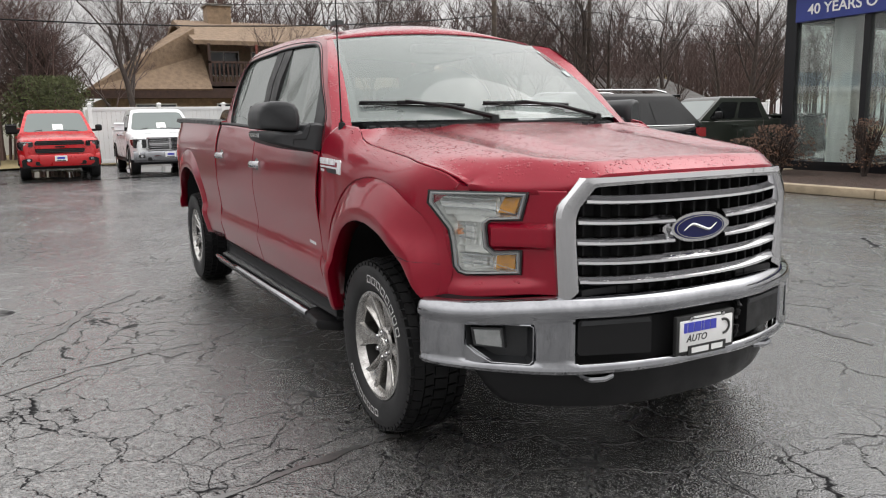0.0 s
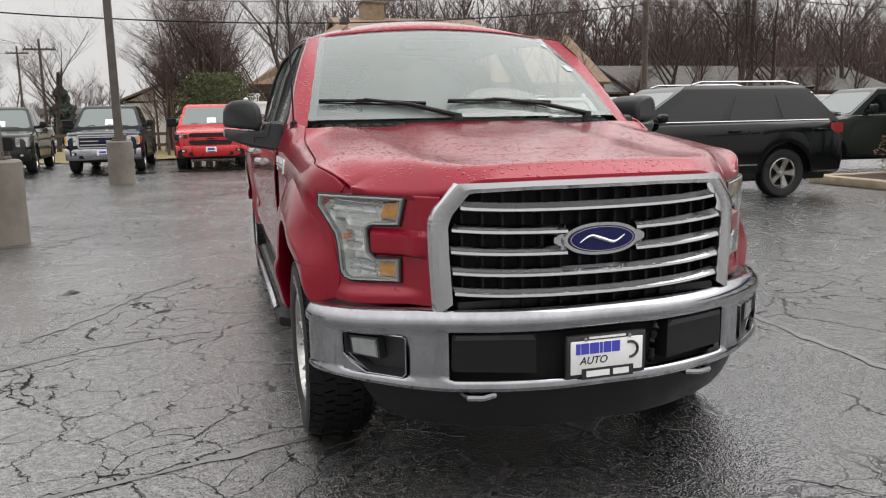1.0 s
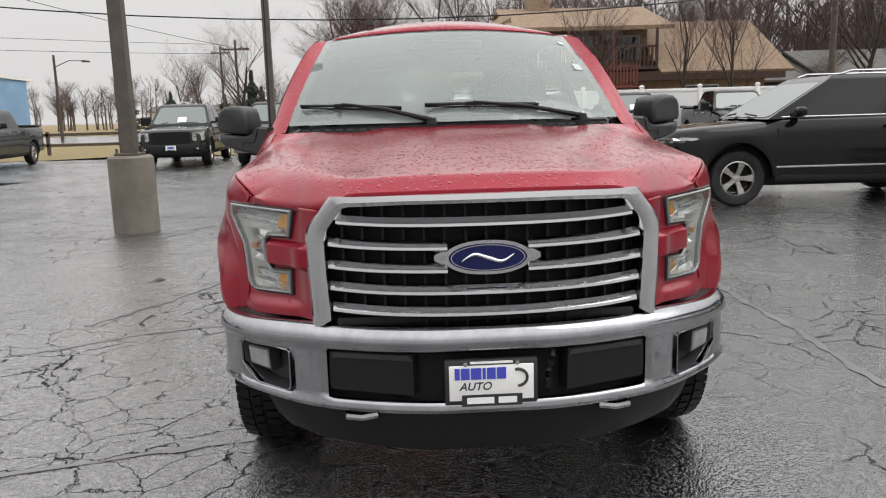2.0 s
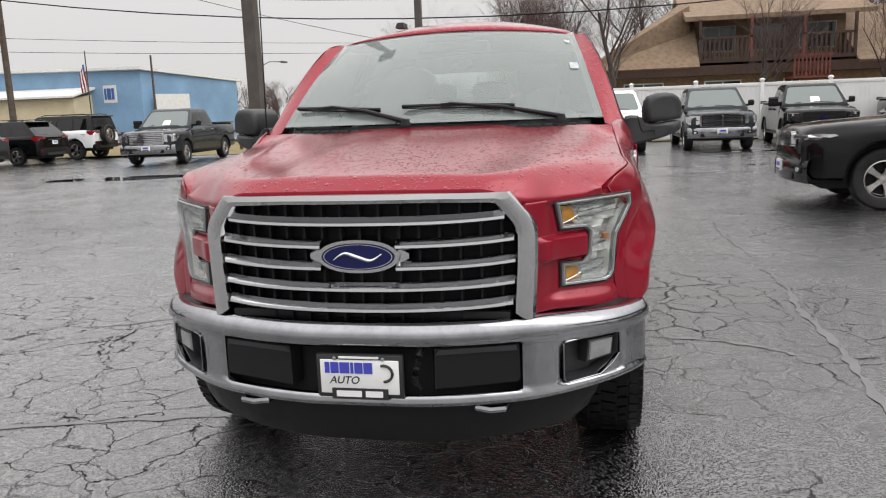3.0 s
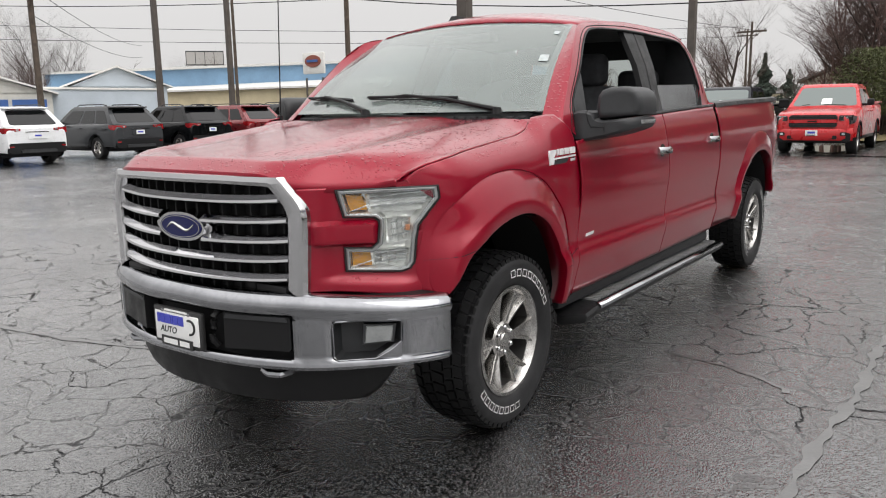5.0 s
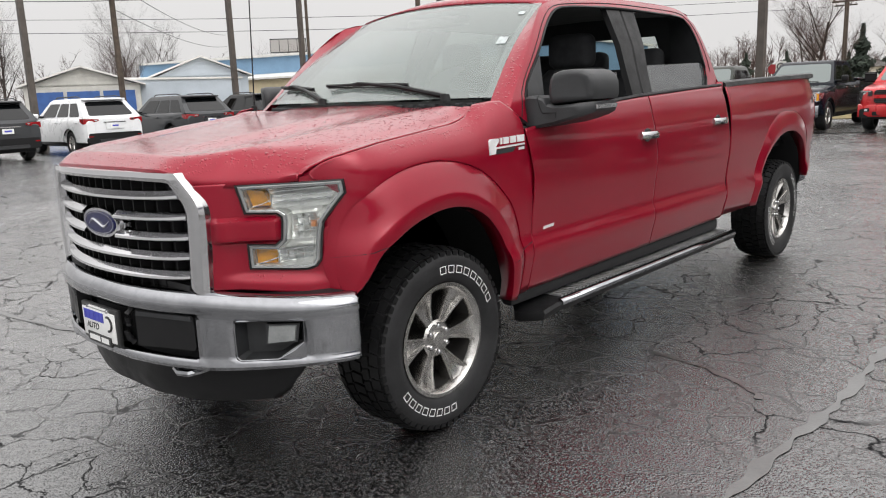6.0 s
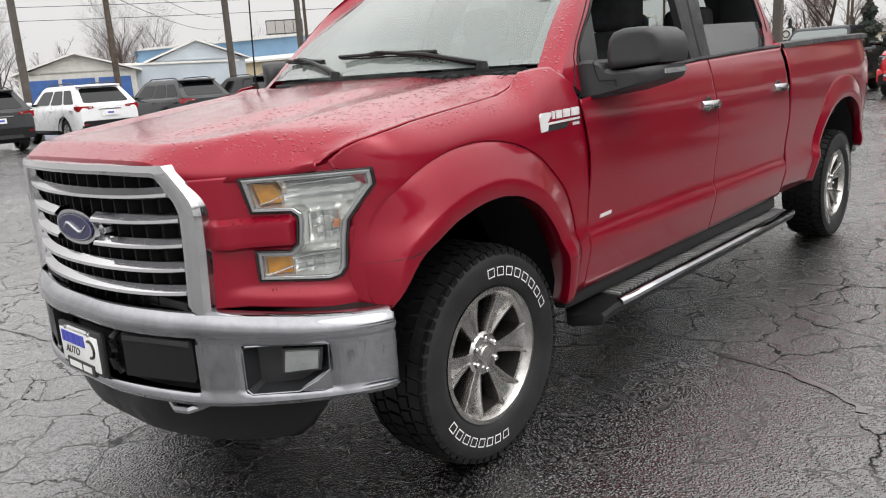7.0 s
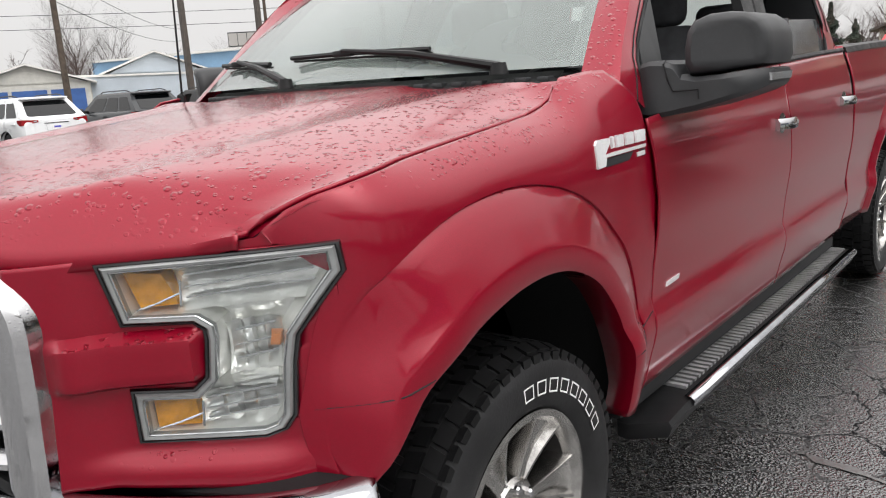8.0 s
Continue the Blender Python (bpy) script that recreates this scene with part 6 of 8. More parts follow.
# hood
def hood_front(x):
    return smooth_table([(0, .062), (.38, .072), (.48, .098), (.56, .15), (.632, .232), (.70, .297), (.80, .39), (.865, .45)], abs(x)) - .004


def hood_lip(x):
    return smooth_table([(0, 1.146), (.40, 1.144), (.47, 1.130), (.55, 1.104), (.632, 1.097), (.80, 1.106), (.865, 1.130)], abs(x))


def hood_top(x, y):
    zc = smooth_table([(0, 1.178), (.25, 1.210), (.5, 1.240), (.9, 1.288), (1.30, 1.330)], y)
    r = .555 + .10 * (y / 1.3)
    a = abs(x)
    if a < r:
        dip = .016 * smooth_table([(0, 0), (.52, .05), (.62, .75), (.74, 1.0), (.86, .7), (1.0, .0)], a / r) * smooth_table([(.1, 0), (.5, 1), (1.3, .8)], y)
        return zc - dip - .012 * (a / r) ** 2
    t = min(1, (a - r) / (.872 - r))
    edge = lerp_table(HOODEDGE, max(y, .44)) + .003
    return (zc - .012) + (edge - zc + .012) * (t * .55 + .45 * t * t)


def hood_z(x, y):
    corner = step01(.40, .66, abs(x))
    k = max(0, min(1, (y - hood_front(x)) / (.062 + .09 * corner)))
    g = 1 - (1 - k) ** (1.2 + .7 * corner)
    return hood_lip(x) + (hood_top(x, y) - hood_lip(x)) * g


def hood_half(y):
    return side_x(y, lerp_table(HOODEDGE, y)) - .004 if y > .415 else .800


bm = bmesh.new()
rows = []
us = [1, .992, .97, .93, .89, .85, .81, .78, .755, .735, .715, .695, .67, .645, .62, .59, .56, .53, .5, .46, .42, .36, .3, .2, .1]
us = [-v for v in us] + [0] + us[::-1]
for t in (0, .004, .012, .022, .032, .042, .050, .058, .07, .09, .115, .15, .2, .26, .33, .42, .52, .62, .72, .82, .9, .96, .99, 1):
    row = []
    for u in us:
        y1 = 1.325 - .05 * u * u
        y0 = hood_front(u * .80)
        y = y0 + (y1 - y0) * t
        x = u * (hood_half(y) if abs(u) > .5 else .80 + (hood_half(y) - .80) * abs(u) * 2)
        z = hood_z(x, y)
        if abs(u) > .93:
            z = z + (lerp_table(HOODEDGE, max(y, .41)) + .001 - z) * (abs(u) - .93) / .07
        row.append((x, y, z - (.02 if t in (0, 1) else 0)))
    rows.append(row)
sheet(bm, rows)
hood = tpart("hood", bm, RED, thick=.008, smooth=32, flip=False, label="rain-beaded red hood with raised centre")
# painted gutters under the shut lines beside the hood
for sgn in (1, -1):
    bm = bmesh.new()
    sheet(bm, [[(sgn * (hood_half(max(y, .42)) + e - (.03 if y < .41 else 0)), y, lerp_table(HOODEDGE, max(y, .41)) - .010) for y in np.linspace(.385, 1.30, 40)] for e in (-.045, 0, .012)])
    tpart("hood_gutter", bm, RED, smooth=60, flip=False)
    # painted door jambs behind the door seams
    for y0, amp in ((1.556, 1.0), (2.7615, .95)):
        bm = bmesh.new()
        sheet(bm, [[(sgn * (side_x(1.6, z) - .011), y0 + e - .055 * amp * min(1, max(0, (z - 1.0) / .2)), z) for z in np.linspace(.47, 1.20 if y0 < 2 else 1.30, 24)] for e in (-.02, .02)])
        tpart("door_jamb", bm, RED, smooth=60, flip=False)
# soft rubber seal and slam panel under the hood edge
bm = bmesh.new()
rows = []
for dz, dy in ((-.03, .02), (-.03, .10), (-.06, .25)):
    rows.append([(x, hood_front(x) + dy, hood_lip(x) + dz) for x in np.linspace(-.87, .87, 41)])
sheet(bm, rows)
tpart("slam_panel", bm, DARK, smooth=0, flip=False)

# front fascia beside the grille, with the raised bar between the lamp's legs and the lower swell
LAMP = [(.633, 1.086), (.652, .983), (.735, .979), (.746, .968), (.747, .952), (.742, .888), (.726, .869), (.652, .874), (.654, .783), (.805, .774), (.828, .784), (.840, .808), (.846, .900), (.852, .945), (.903, 1.044), (.899, 1.092)]


def fascia_out(x, z):
    x = abs(x)
    swell = .024 * step01(.90, .80, x) * step01(.58, .66, x) * step01(.772, .738, z) * (1 - .55 * step01(.75, .95, x))
    fall = -.02 * step01(.70, .66, z)
    bar = .030 * step01(.880, .895, z) * step01(.972, .956, z) * step01(.744, .728, x) * step01(.575, .605, x)
    return swell + fall + bar


def on_fascia(x, z, d):
    """A place on the fascia, d in front of it (along its outward way)."""
    s = 1 if x > 0 else -1
    a = abs(x)
    dy = (fascia_y(a + .004) - fascia_y(a - .004)) / .008
    n = Vector((dy, -1)).normalized()
    return Vector((s * (a + n.x * d), fascia_y(a) + n.y * d, z))


def inset_poly(poly, d):
    out = []
    n = len(poly)
    area = sum(poly[i][0] * poly[(i + 1) % n][1] - poly[(i + 1) % n][0] * poly[i][1] for i in range(n))
    s_ = 1 if area > 0 else -1
    for i in range(n):
        p, q, r = Vector(poly[i - 1]), Vector(poly[i]), Vector(poly[(i + 1) % n])
        e1, e2 = (q - p).normalized(), (r - q).normalized()
        n1, n2 = Vector((-e1.y, e1.x)) * s_, Vector((-e2.y, e2.x)) * s_
        m = (n1 + n2)
        m = m / max(m.length_squared / 2, .35)
        out.append(tuple(q + m * d))
    return out


def inside(poly, x, y):
    """Whether a point lies within a polygon."""
    hit = False
    for (ax, ay), (bx, by) in zip(poly, poly[1:] + poly[:1]):
        if (ay > y) != (by > y) and x < ax + (bx - ax) * (y - ay) / (by - ay):
            hit = not hit
    return hit


BOWL = Mat("lamp_bowl_silver", (0.95, 0.95, 0.92), 0.09, 0.6)
BOWL = BOWL.bump(BOWL.noise(34, 2.0), 0.35, 0.008).m
LENSEDGE = Mat("grey_lens_edge", (0.24, 0.25, 0.25), 0.25, 0.2, 0.6).vary((0.24, 0.25, 0.25), 12, 0.2, 120).m
BADGE = Mat("bright_badge_silver", (0.74, 0.74, 0.75), 0.22, 0.25).vary((0.74, 0.74, 0.75), 20, 0.1, 200).m


for sgn in (1, -1):
    bm = bmesh.new()
    rows, flat = [], []
    for z in np.linspace(.714, 1.093, 54):
        row = []
        for x in np.concatenate([np.linspace(.548, .78, 34), np.linspace(.79, .902 + .022 * step01(.80, .73, z), 10)]):
            flat.append((x, z))
            row.append(on_fascia(sgn * x, z - .030 * step01(.60, .90, x) * step01(.80, .714, z), fascia_out(x, z)))
        rows.append(row)
    sheet(bm, rows)
    hole = inset_poly(LAMP, .003)
    bm.verts.index_update()
    bmesh.ops.delete(bm, geom=[f for f in bm.faces if inside(hole, sum(flat[v.index][0] for v in f.verts) / 4, sum(flat[v.index][1] for v in f.verts) / 4)], context='FACES')
    tpart("front_fascia", bm, RED, thick=.006, smooth=45, flip=False)
    # inner corner where hood, fender and lamp meet
    bm = bmesh.new()
    sheet(bm, [[on_fascia(sgn * x, min(z, max(hood_lip(x), lerp_table(HOODEDGE, max(.40, fascia_y(x))) - .006)), -.006) for x in np.linspace(.74, .885, 24)] for z in np.linspace(1.090, 1.13, 6)])
    tpart("fender_inner_corner", bm, RED, smooth=60, flip=False)
    # headlamp: black seal, grey lens edge with a bright line, deep silver bowls, amber corners, clear cover
    def loop(d, depth):
        poly = inset_poly(LAMP, d)
        dense = [Vector(p).lerp(Vector(q), k / 5) for p, q in zip(poly, poly[1:] + poly[:1]) for k in range(5)]
        return [on_fascia(sgn * p.x, p.y, depth) for p in dense]
    bm = bmesh.new()
    sheet(bm, [loop(d, e) for d, e in ((-.002, -.02), (-.002, .006), (.000, .011), (.003, .012), (.005, .007))], True)
    lamp = tpart("headlamp", bm, BLACKPAINT, label="C-shaped clear headlamp with amber corners", smooth=40)
    bm = bmesh.new()
    sheet(bm, [loop(d, e) for d, e in ((.004, .006), (.005, .013), (.008, .017), (.012, .016), (.0140, .010), (.0150, -.004))], True)
    tpart("lamp_bezel", bm, LENSEDGE, lamp, "grey translucent lens edge", smooth=40)
    bm = bmesh.new()
    edge = loop(.0140, .0125)
    tube(bm, edge + edge[:1], .0016, 5, False)
    tpart("bezel_line", bm, CHROME, lamp, smooth=60)
    bm = bmesh.new()
    sheet(bm, [loop(d, e) for d, e in ((.0150, -.002), (.019, -.030), (.024, -.052))], True)
    prism(bm, [(sgn * u, v) for u, v in inset_poly(LAMP, .024)], on_fascia, -.060, -.052, 0, 4)
    tpart("lamp_bowl", bm, BOWL, lamp, smooth=30)
    # three hollow reflectors with slanting ledges between them
    for x0, x1, zc, hz, slope in ((.715, .880, 1.034, .036, .10), (.768, .832, .930, .046, .16), (.722, .825, .824, .034, .12)):
        bm = bmesh.new()
        rows = []
        for u in np.linspace(0, 1, 17):
            x = x0 + (x1 - x0) * u
            crimp = .004 * math.sin(u * 21) + .003 * math.sin(u * 47)
            rows.append([on_fascia(sgn * x, zc + hz * math.sin(a) + slope * (x - (x0 + x1) / 2) * .4, -.046 + .034 * (1 - math.cos(a)) + crimp + .010 * (2 * u - 1) ** 2) for a in np.linspace(-1.35, 1.35, 13)])
        sheet(bm, rows)
        tpart("reflector", bm, BOWL, lamp, "silver hollow lamp reflector", smooth=60, flip=False)
        for k in (-.5, .0, .55):
            bm = bmesh.new()
            zz = zc + hz * k
            prism(bm, [(sgn * (x0 + .012), zz), (sgn * (x1 - .006), zz + slope * (x1 - x0) * .8), (sgn * (x1 - .006), zz + slope * (x1 - x0) * .8 + .004), (sgn * (x0 + .012), zz + .0025)], on_fascia, -.045, -.014, .0)
            tpart("reflector_ledge", bm, LAMPGLASS, lamp, smooth=20)
    for poly in ([(.654, 1.070), (.670, 1.002), (.722, 1.004), (.718, 1.034), (.704, 1.066)], [(.668, .860), (.670, .796), (.730, .797), (.726, .856)]):
        bm = bmesh.new()
        prism(bm, [(sgn * u, v) for u, v in poly], on_fascia, -.05, -.010, .006)
        tpart("amber_reflector", bm, AMBER, lamp, "amber side reflector")
        bm = bmesh.new()
        (u0, v0), (u1, v1) = poly[1], poly[2]
        tube(bm, [on_fascia(sgn * u0, v0 + .002, -.004), on_fascia(sgn * (u0 + u1) / 2, v0 + .012, -.004), on_fascia(sgn * u1, v1 + .024, -.004)], .0018, 5)
        tube(bm, [on_fascia(sgn * u1, v1 + .001, -.004), on_fascia(sgn * (u1 + .002), v1 + .045, -.006)], .0022, 5)
        tpart("clear_rib", bm, LAMPGLASS, lamp, smooth=60)
    bm = bmesh.new()
    prism(bm, [(sgn * u, v) for u, v in [(.816, .925), (.830, .923), (.832, .946), (.819, .948)]], on_fascia, -.03, -.008, .003)
    tpart("turn_bulb", bm, Mat("amber_bulb", (0.55, 0.20, 0.07), 0.3, 0.0).m if sgn > 0 else bpy.data.materials["amber_bulb"], lamp, "small amber bulb")
    bm = bmesh.new()
    prism(bm, [(sgn * u, v) for u, v in inset_poly(LAMP, .012)], on_fascia, .0135, .0155, 0, 4)
    cover = tpart("lens_cover", bm, LENS, lamp, "clear lens cover", smooth=30)
    cover.visible_shadow = False

# grille
def grille_y(x):
    return .030 + .33 * x * x


def gplace(x, z, d):
    return Vector((x, grille_y(x) - d, z))


G_OUT = [(.580, .690), (.590, .90), (.592, 1.010), (.578, 1.052), (.505, 1.142), (.25, 1.146), (0, 1.147)]
G_IN = [(.506, .735), (.516, .90), (.518, .995), (.505, 1.030), (.452, 1.098), (.25, 1.106), (0, 1.107)]
o = resample([(a, b, 0) for a, b in G_OUT], 40)
i_ = resample([(a, b, 0) for a, b in G_IN], 40)
o = o + [Vector((-p.x, p.y, 0)) for p in o[-2::-1]]
i_ = i_ + [Vector((-p.x, p.y, 0)) for p in i_[-2::-1]]
rings = []
for a, b in zip(o, i_):
    rings.append([gplace(*a.lerp(b, .16).xy, -.10), gplace(*a.lerp(b, .10).xy, -.02), gplace(a.x, a.y - .003, .010), gplace(*a.lerp(b, .12).xy, .026), gplace(*a.lerp(b, .55).xy, .030), gplace(*a.lerp(b, .86).xy, .020), gplace(b.x, b.y, .0), gplace(b.x, b.y, -.08)])
bm = bmesh.new()
sheet(bm, rings)
for r in (rings[0], rings[-1]):
    bm.faces.new([bm.verts.new(p) for p in r])
grille = tpart("grille_frame", bm, CHROME, smooth=35, label="bright chrome grille surround")
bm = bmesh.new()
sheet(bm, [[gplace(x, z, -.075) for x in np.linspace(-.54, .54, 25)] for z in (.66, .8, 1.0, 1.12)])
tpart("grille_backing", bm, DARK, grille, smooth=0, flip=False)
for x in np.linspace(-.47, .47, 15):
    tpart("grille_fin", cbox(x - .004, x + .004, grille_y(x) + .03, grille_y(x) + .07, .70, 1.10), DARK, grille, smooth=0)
for k, z in enumerate((1.050, .974, .900, .828, .757)):
    wx = (.486, .515, .518, .514, .508)[k]
    spans = [(-wx, wx)] if k not in (1, 2) else [(-wx, -.13), (.13, wx)]
    for a, b in spans:
        bm = bmesh.new()
        rows = []
        for x in np.linspace(a, b, 22):
            zz = z + .012 * (abs(x) / .5) ** 4
            rows.append([gplace(x, zz - .015, -.03), gplace(x, zz - .017, .006), gplace(x, zz - .011, .015), gplace(x, zz - .002, .013), gplace(x, zz + .016, -.010), gplace(x, zz + .017, -.04)])
        loft(bm, rows)
        tpart("grille_bar", bm, CHROME, grille, smooth=30)
bm = bmesh.new()
box(bm, -.50, .50, .10, .17, .672, .735, .01)
tpart("lower_grille_panel", bm, PLASTIC, grille)
ell = lambda a, b, n=36: [(a * math.cos(2 * math.pi * k / n), .934 + b * math.sin(2 * math.pi * k / n)) for k in range(n)]
bm = bmesh.new()
prism(bm, ell(.150, .064), lambda u, v, d: Vector((u, .075 - d, v)), -.02, .045, .008)
emblem = tpart("emblem", bm, CHROME, grille, "blue oval emblem in a chrome ring", smooth=30)
for sg in (1, -1):
    bm = bmesh.new()
    prism(bm, [(sg * .11, .898), (sg * .16, .912), (sg * .178, .924), (sg * .178, .944), (sg * .16, .956), (sg * .11, .970)], lambda u, v, d: Vector((u, .07 - d, v)), -.02, .026, .006)
    tpart("emblem_wing", bm, CHROME, emblem)
bm = bmesh.new()
prism(bm, ell(.130, .049), lambda u, v, d: Vector((u, .075 - d, v)), .03, .049, .004)
tpart("emblem_field", bm, BLUE, emblem)
bm = bmesh.new()
e1, e2 = ell(.120, .0425), ell(.1165, .0400)
sheet(bm, [[(u, .025, v) for u, v in e1], [(u, .025, v) for u, v in e2]], True)
tpart("emblem_ring", bm, CHROME, emblem, smooth=0)
bm = bmesh.new()
tube(bm, curve([(-.084, .0245, .924), (-.045, .0245, .946), (0, .0245, .934), (.045, .0245, .922), (.084, .0245, .944)], 40), [.0015 + .005 * math.sin(math.pi * k / 39) for k in range(40)], 6)
tpart("emblem_flourish", bm, LAMPGLASS, emblem)

# front bumper: rolled top, flat face with openings, tucked foot
def bplace(x, z, d):
    s = 1 if x >= 0 else -1
    a = abs(x)
    dy = (bump_y(a + .004) - bump_y(max(a - .004, 0))) / (.008 if a > .004 else .004 + a)
    n = Vector((dy, -1)).normalized()
    return Vector((s * (a + n.x * d), bump_y(a) + n.y * d, z))


xl = [0, .05, .10, .15, .20, .235, .245, .29, .33, .38, .43, .48, .52, .535, .57, .60, .635, .665, .68, .72, .76, .80, .835, .858, .88, .90, .92, .937, .945, .950, .953, .956]
xl = [-v for v in xl[:0:-1]] + xl
zl = [(.705, -.09), (.712, -.03), (.708, -.008), (.690, .010), (.668, .018), (.652, .016), (.640, .008), (.632, .004), (.618, .004), (.58, .004), (.53, .004), (.485, .004), (.466, .004), (.452, .010), (.440, .012), (.428, .004), (.425, -.02), (.43, -.08)]
bm = bmesh.new()
grid = []
for z, d in zl:
    row = []
    for x in xl:
        a = abs(x)
        zz = z - .022 * step01(.55, .95, a) * step01(.55, .70, z) + .018 * step01(.5, .95, a) * step01(.50, .43, z)
        row.append(bm.verts.new(bplace(x, zz, d)))
    grid.append(row)
for j in range(len(zl) - 1):
    zm = (zl[j][0] + zl[j + 1][0]) / 2
    for i in range(len(xl) - 1):
        xm = abs(xl[i] + xl[i + 1]) / 2
        hole = (xm < .535 and .466 < zm < .632 and zl[j][1] < .006) or (.665 < xm < .858 and .466 < zm < .618 and zl[j][1] < .006)
        if not hole:
            bm.faces.new((grid[j][i], grid[j][i + 1], grid[j + 1][i + 1], grid[j + 1][i]))
bumper = tpart("front_bumper", bm, BUMPER, thick=.006, smooth=40, flip=False, label="wet brushed chrome front bumper")
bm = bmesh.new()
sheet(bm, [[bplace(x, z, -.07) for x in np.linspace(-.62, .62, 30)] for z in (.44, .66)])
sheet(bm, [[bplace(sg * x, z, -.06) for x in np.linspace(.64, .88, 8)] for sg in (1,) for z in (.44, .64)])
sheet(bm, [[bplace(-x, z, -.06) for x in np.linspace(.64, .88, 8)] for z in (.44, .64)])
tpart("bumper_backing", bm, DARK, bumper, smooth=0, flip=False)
for sgn in (1, -1):
    bm = bmesh.new()
    prism(bm, [(sgn * u, v) for u, v in [(.243, .485), (.525, .492), (.534, .506), (.532, .622), (.525, .632), (.245, .630)]], bplace, -.05, .006, .008)
    tpart("bumper_pad", bm, PLASTIC, bumper, "black textured bumper pad")
    bm = bmesh.new()
    prism(bm, [(sgn * u, v) for u, v in [(.250, .606), (.520, .608), (.515, .626), (.262, .624)]], bplace, .0, .011, .004)
    tpart("pad_ridge", bm, GREYPLASTIC, bumper)
    # fog lamp pocket
    ring = [(.668, .478), (.680, .464), (.790, .470), (.832, .500), (.856, .530), (.858, .606), (.848, .614), (.675, .610), (.667, .602)]
    bm = bmesh.new()
    pts = [bplace(sgn * u, v + .004, .008) for u, v in ring]
    tube(bm, pts + [pts[0], pts[1]], .0028, 6)
    tpart("pocket_rim", bm, BUMPER, bumper, smooth=50)
    bm = bmesh.new()
    prism(bm, [(sgn * u, v) for u, v in [(.785, .464), (.862, .464), (.862, .540), (.855, .531), (.831, .503), (.789, .474)]], bplace, -.012, .006)
    tpart("pocket_corner", bm, BUMPER, bumper, smooth=0)
    bm = bmesh.new()
    k_ = [bplace(sgn * u, v, .0) for u, v in ring]
    k2 = [bplace(sgn * (.765 + (u - .765) * .82), .54 + (v - .54) * .8, -.055) for u, v in ring]
    sheet(bm, [k_, k2], True)
    bm.faces.new([bm.verts.new(p) for p in k2])
    pocket = tpart("fog_lamp_pocket", bm, GREYPLASTIC, bumper, smooth=40)
    bm = bmesh.new()
    prism(bm, [(sgn * u, v) for u, v in [(.748, .518), (.842, .526), (.850, .600), (.755, .602)]], bplace, -.05, -.008, .004)
    fog = tpart("fog_lamp", bm, GREYPLASTIC, bumper)
    bm = bmesh.new()
    prism(bm, [(sgn * u, v) for u, v in [(.757, .527), (.834, .534), (.840, .592), (.763, .594)]], bplace, -.01, -.002, .004)
    tpart("fog_lens", bm, LENSEDGE, bumper, "clear square fog lamp lens")
    # tow hook
    bm = bmesh.new()
    c = sgn * .428
    tube(bm, [(c - .055, .22, .408), (c - .055, .11, .404), (c - .045, .075, .402), (c, .062, .401), (c + .045, .075, .402), (c + .055, .11, .404), (c + .055, .22, .408)], .014, 8)
    tpart("tow_hook", bm, BUMPER, bumper, "bare steel tow hook")
# cable loop beside the plate
bm = bmesh.new()
tube(bm, curve([(.205, .03, .63), (.20, .0, .60), (.19, .01, .56), (.185, .0, .52), (.195, .02, .485)], 14), [.010 + .004 * (k % 2) for k in range(14)], 8)
tpart("cable", bm, PLASTIC, bumper, "black ribbed cable")
# air dam
bm = bmesh.new()
rows = []
for z, d, w in ((.445, -.10, .86), (.425, -.075, .86), (.35, -.072, .83), (.300, -.080, .80), (.260, -.095, .76), (.260, -.16, .74)):
    rows.append([bplace(x * w / .86, z + .03 * (abs(x) / .86) ** 3 * (z < .4), d) for x in np.linspace(-.86, .86, 41)])
sheet(bm, rows)
dam = tpart("air_dam", bm, PLASTIC, thick=.006, smooth=40, flip=False, label="scuffed black plastic air dam")
# dark strip between bumper and fascia
bm = bmesh.new()
sheet(bm, [[bplace(x, z, d) for x in np.linspace(-.95, .95, 61)] for z, d in ((.686, -.014), (.694, -.045), (.702, -.075), (.712, -.12))])
tpart("bumper_seal", bm, PLASTIC, smooth=0, flip=False)
# plate
plate = tpart("plate_frame", cbox(-.152, .150, -.022, .0, .460, .610, .006), INKBLACK, bumper, "black dealer plate frame")
tpart("plate_panel", cbox(-.138, .136, -.026, -.018, .474, .592, .003), WHITE, plate, "white advertising plate")
for x0, x1 in ((-.120, -.104), (-.100, -.072), (-.068, -.034), (-.030, -.020), (-.016, .012), (.016, .046)):
    tpart("print_bar", cbox(x0, x1, -.0285, -.02, .546, .584), INKBLUE, plate, smooth=0)
text_mesh("plate_text", "AUTO", .037, pose(-.106, -.0262, .510, 90, 0, 0), INKBLACK, plate, .25)
tpart("print_bar", cbox(-.098, .098, -.030, -.02, .456, .494), INKBLACK, plate, smooth=0)
for x0, x1 in ((-.082, .006), (.020, .080)):
    tpart("print_bar", cbox(x0, x1, -.0315, -.02, .465, .486), WHITE, plate, smooth=0)
tpart("print_bar", cbox(-.070, .068, -.0285, -.02, .598, .604), WHITE, plate, smooth=0)
bm = bmesh.new()
tube(bm, [(.085 + .03 * math.cos(a), -.0275, .548 + .028 * math.sin(a)) for a in np.linspace(-1.6, 1.9, 12)], .005, 6)
tpart("print_ring", bm, INKBLACK, plate)
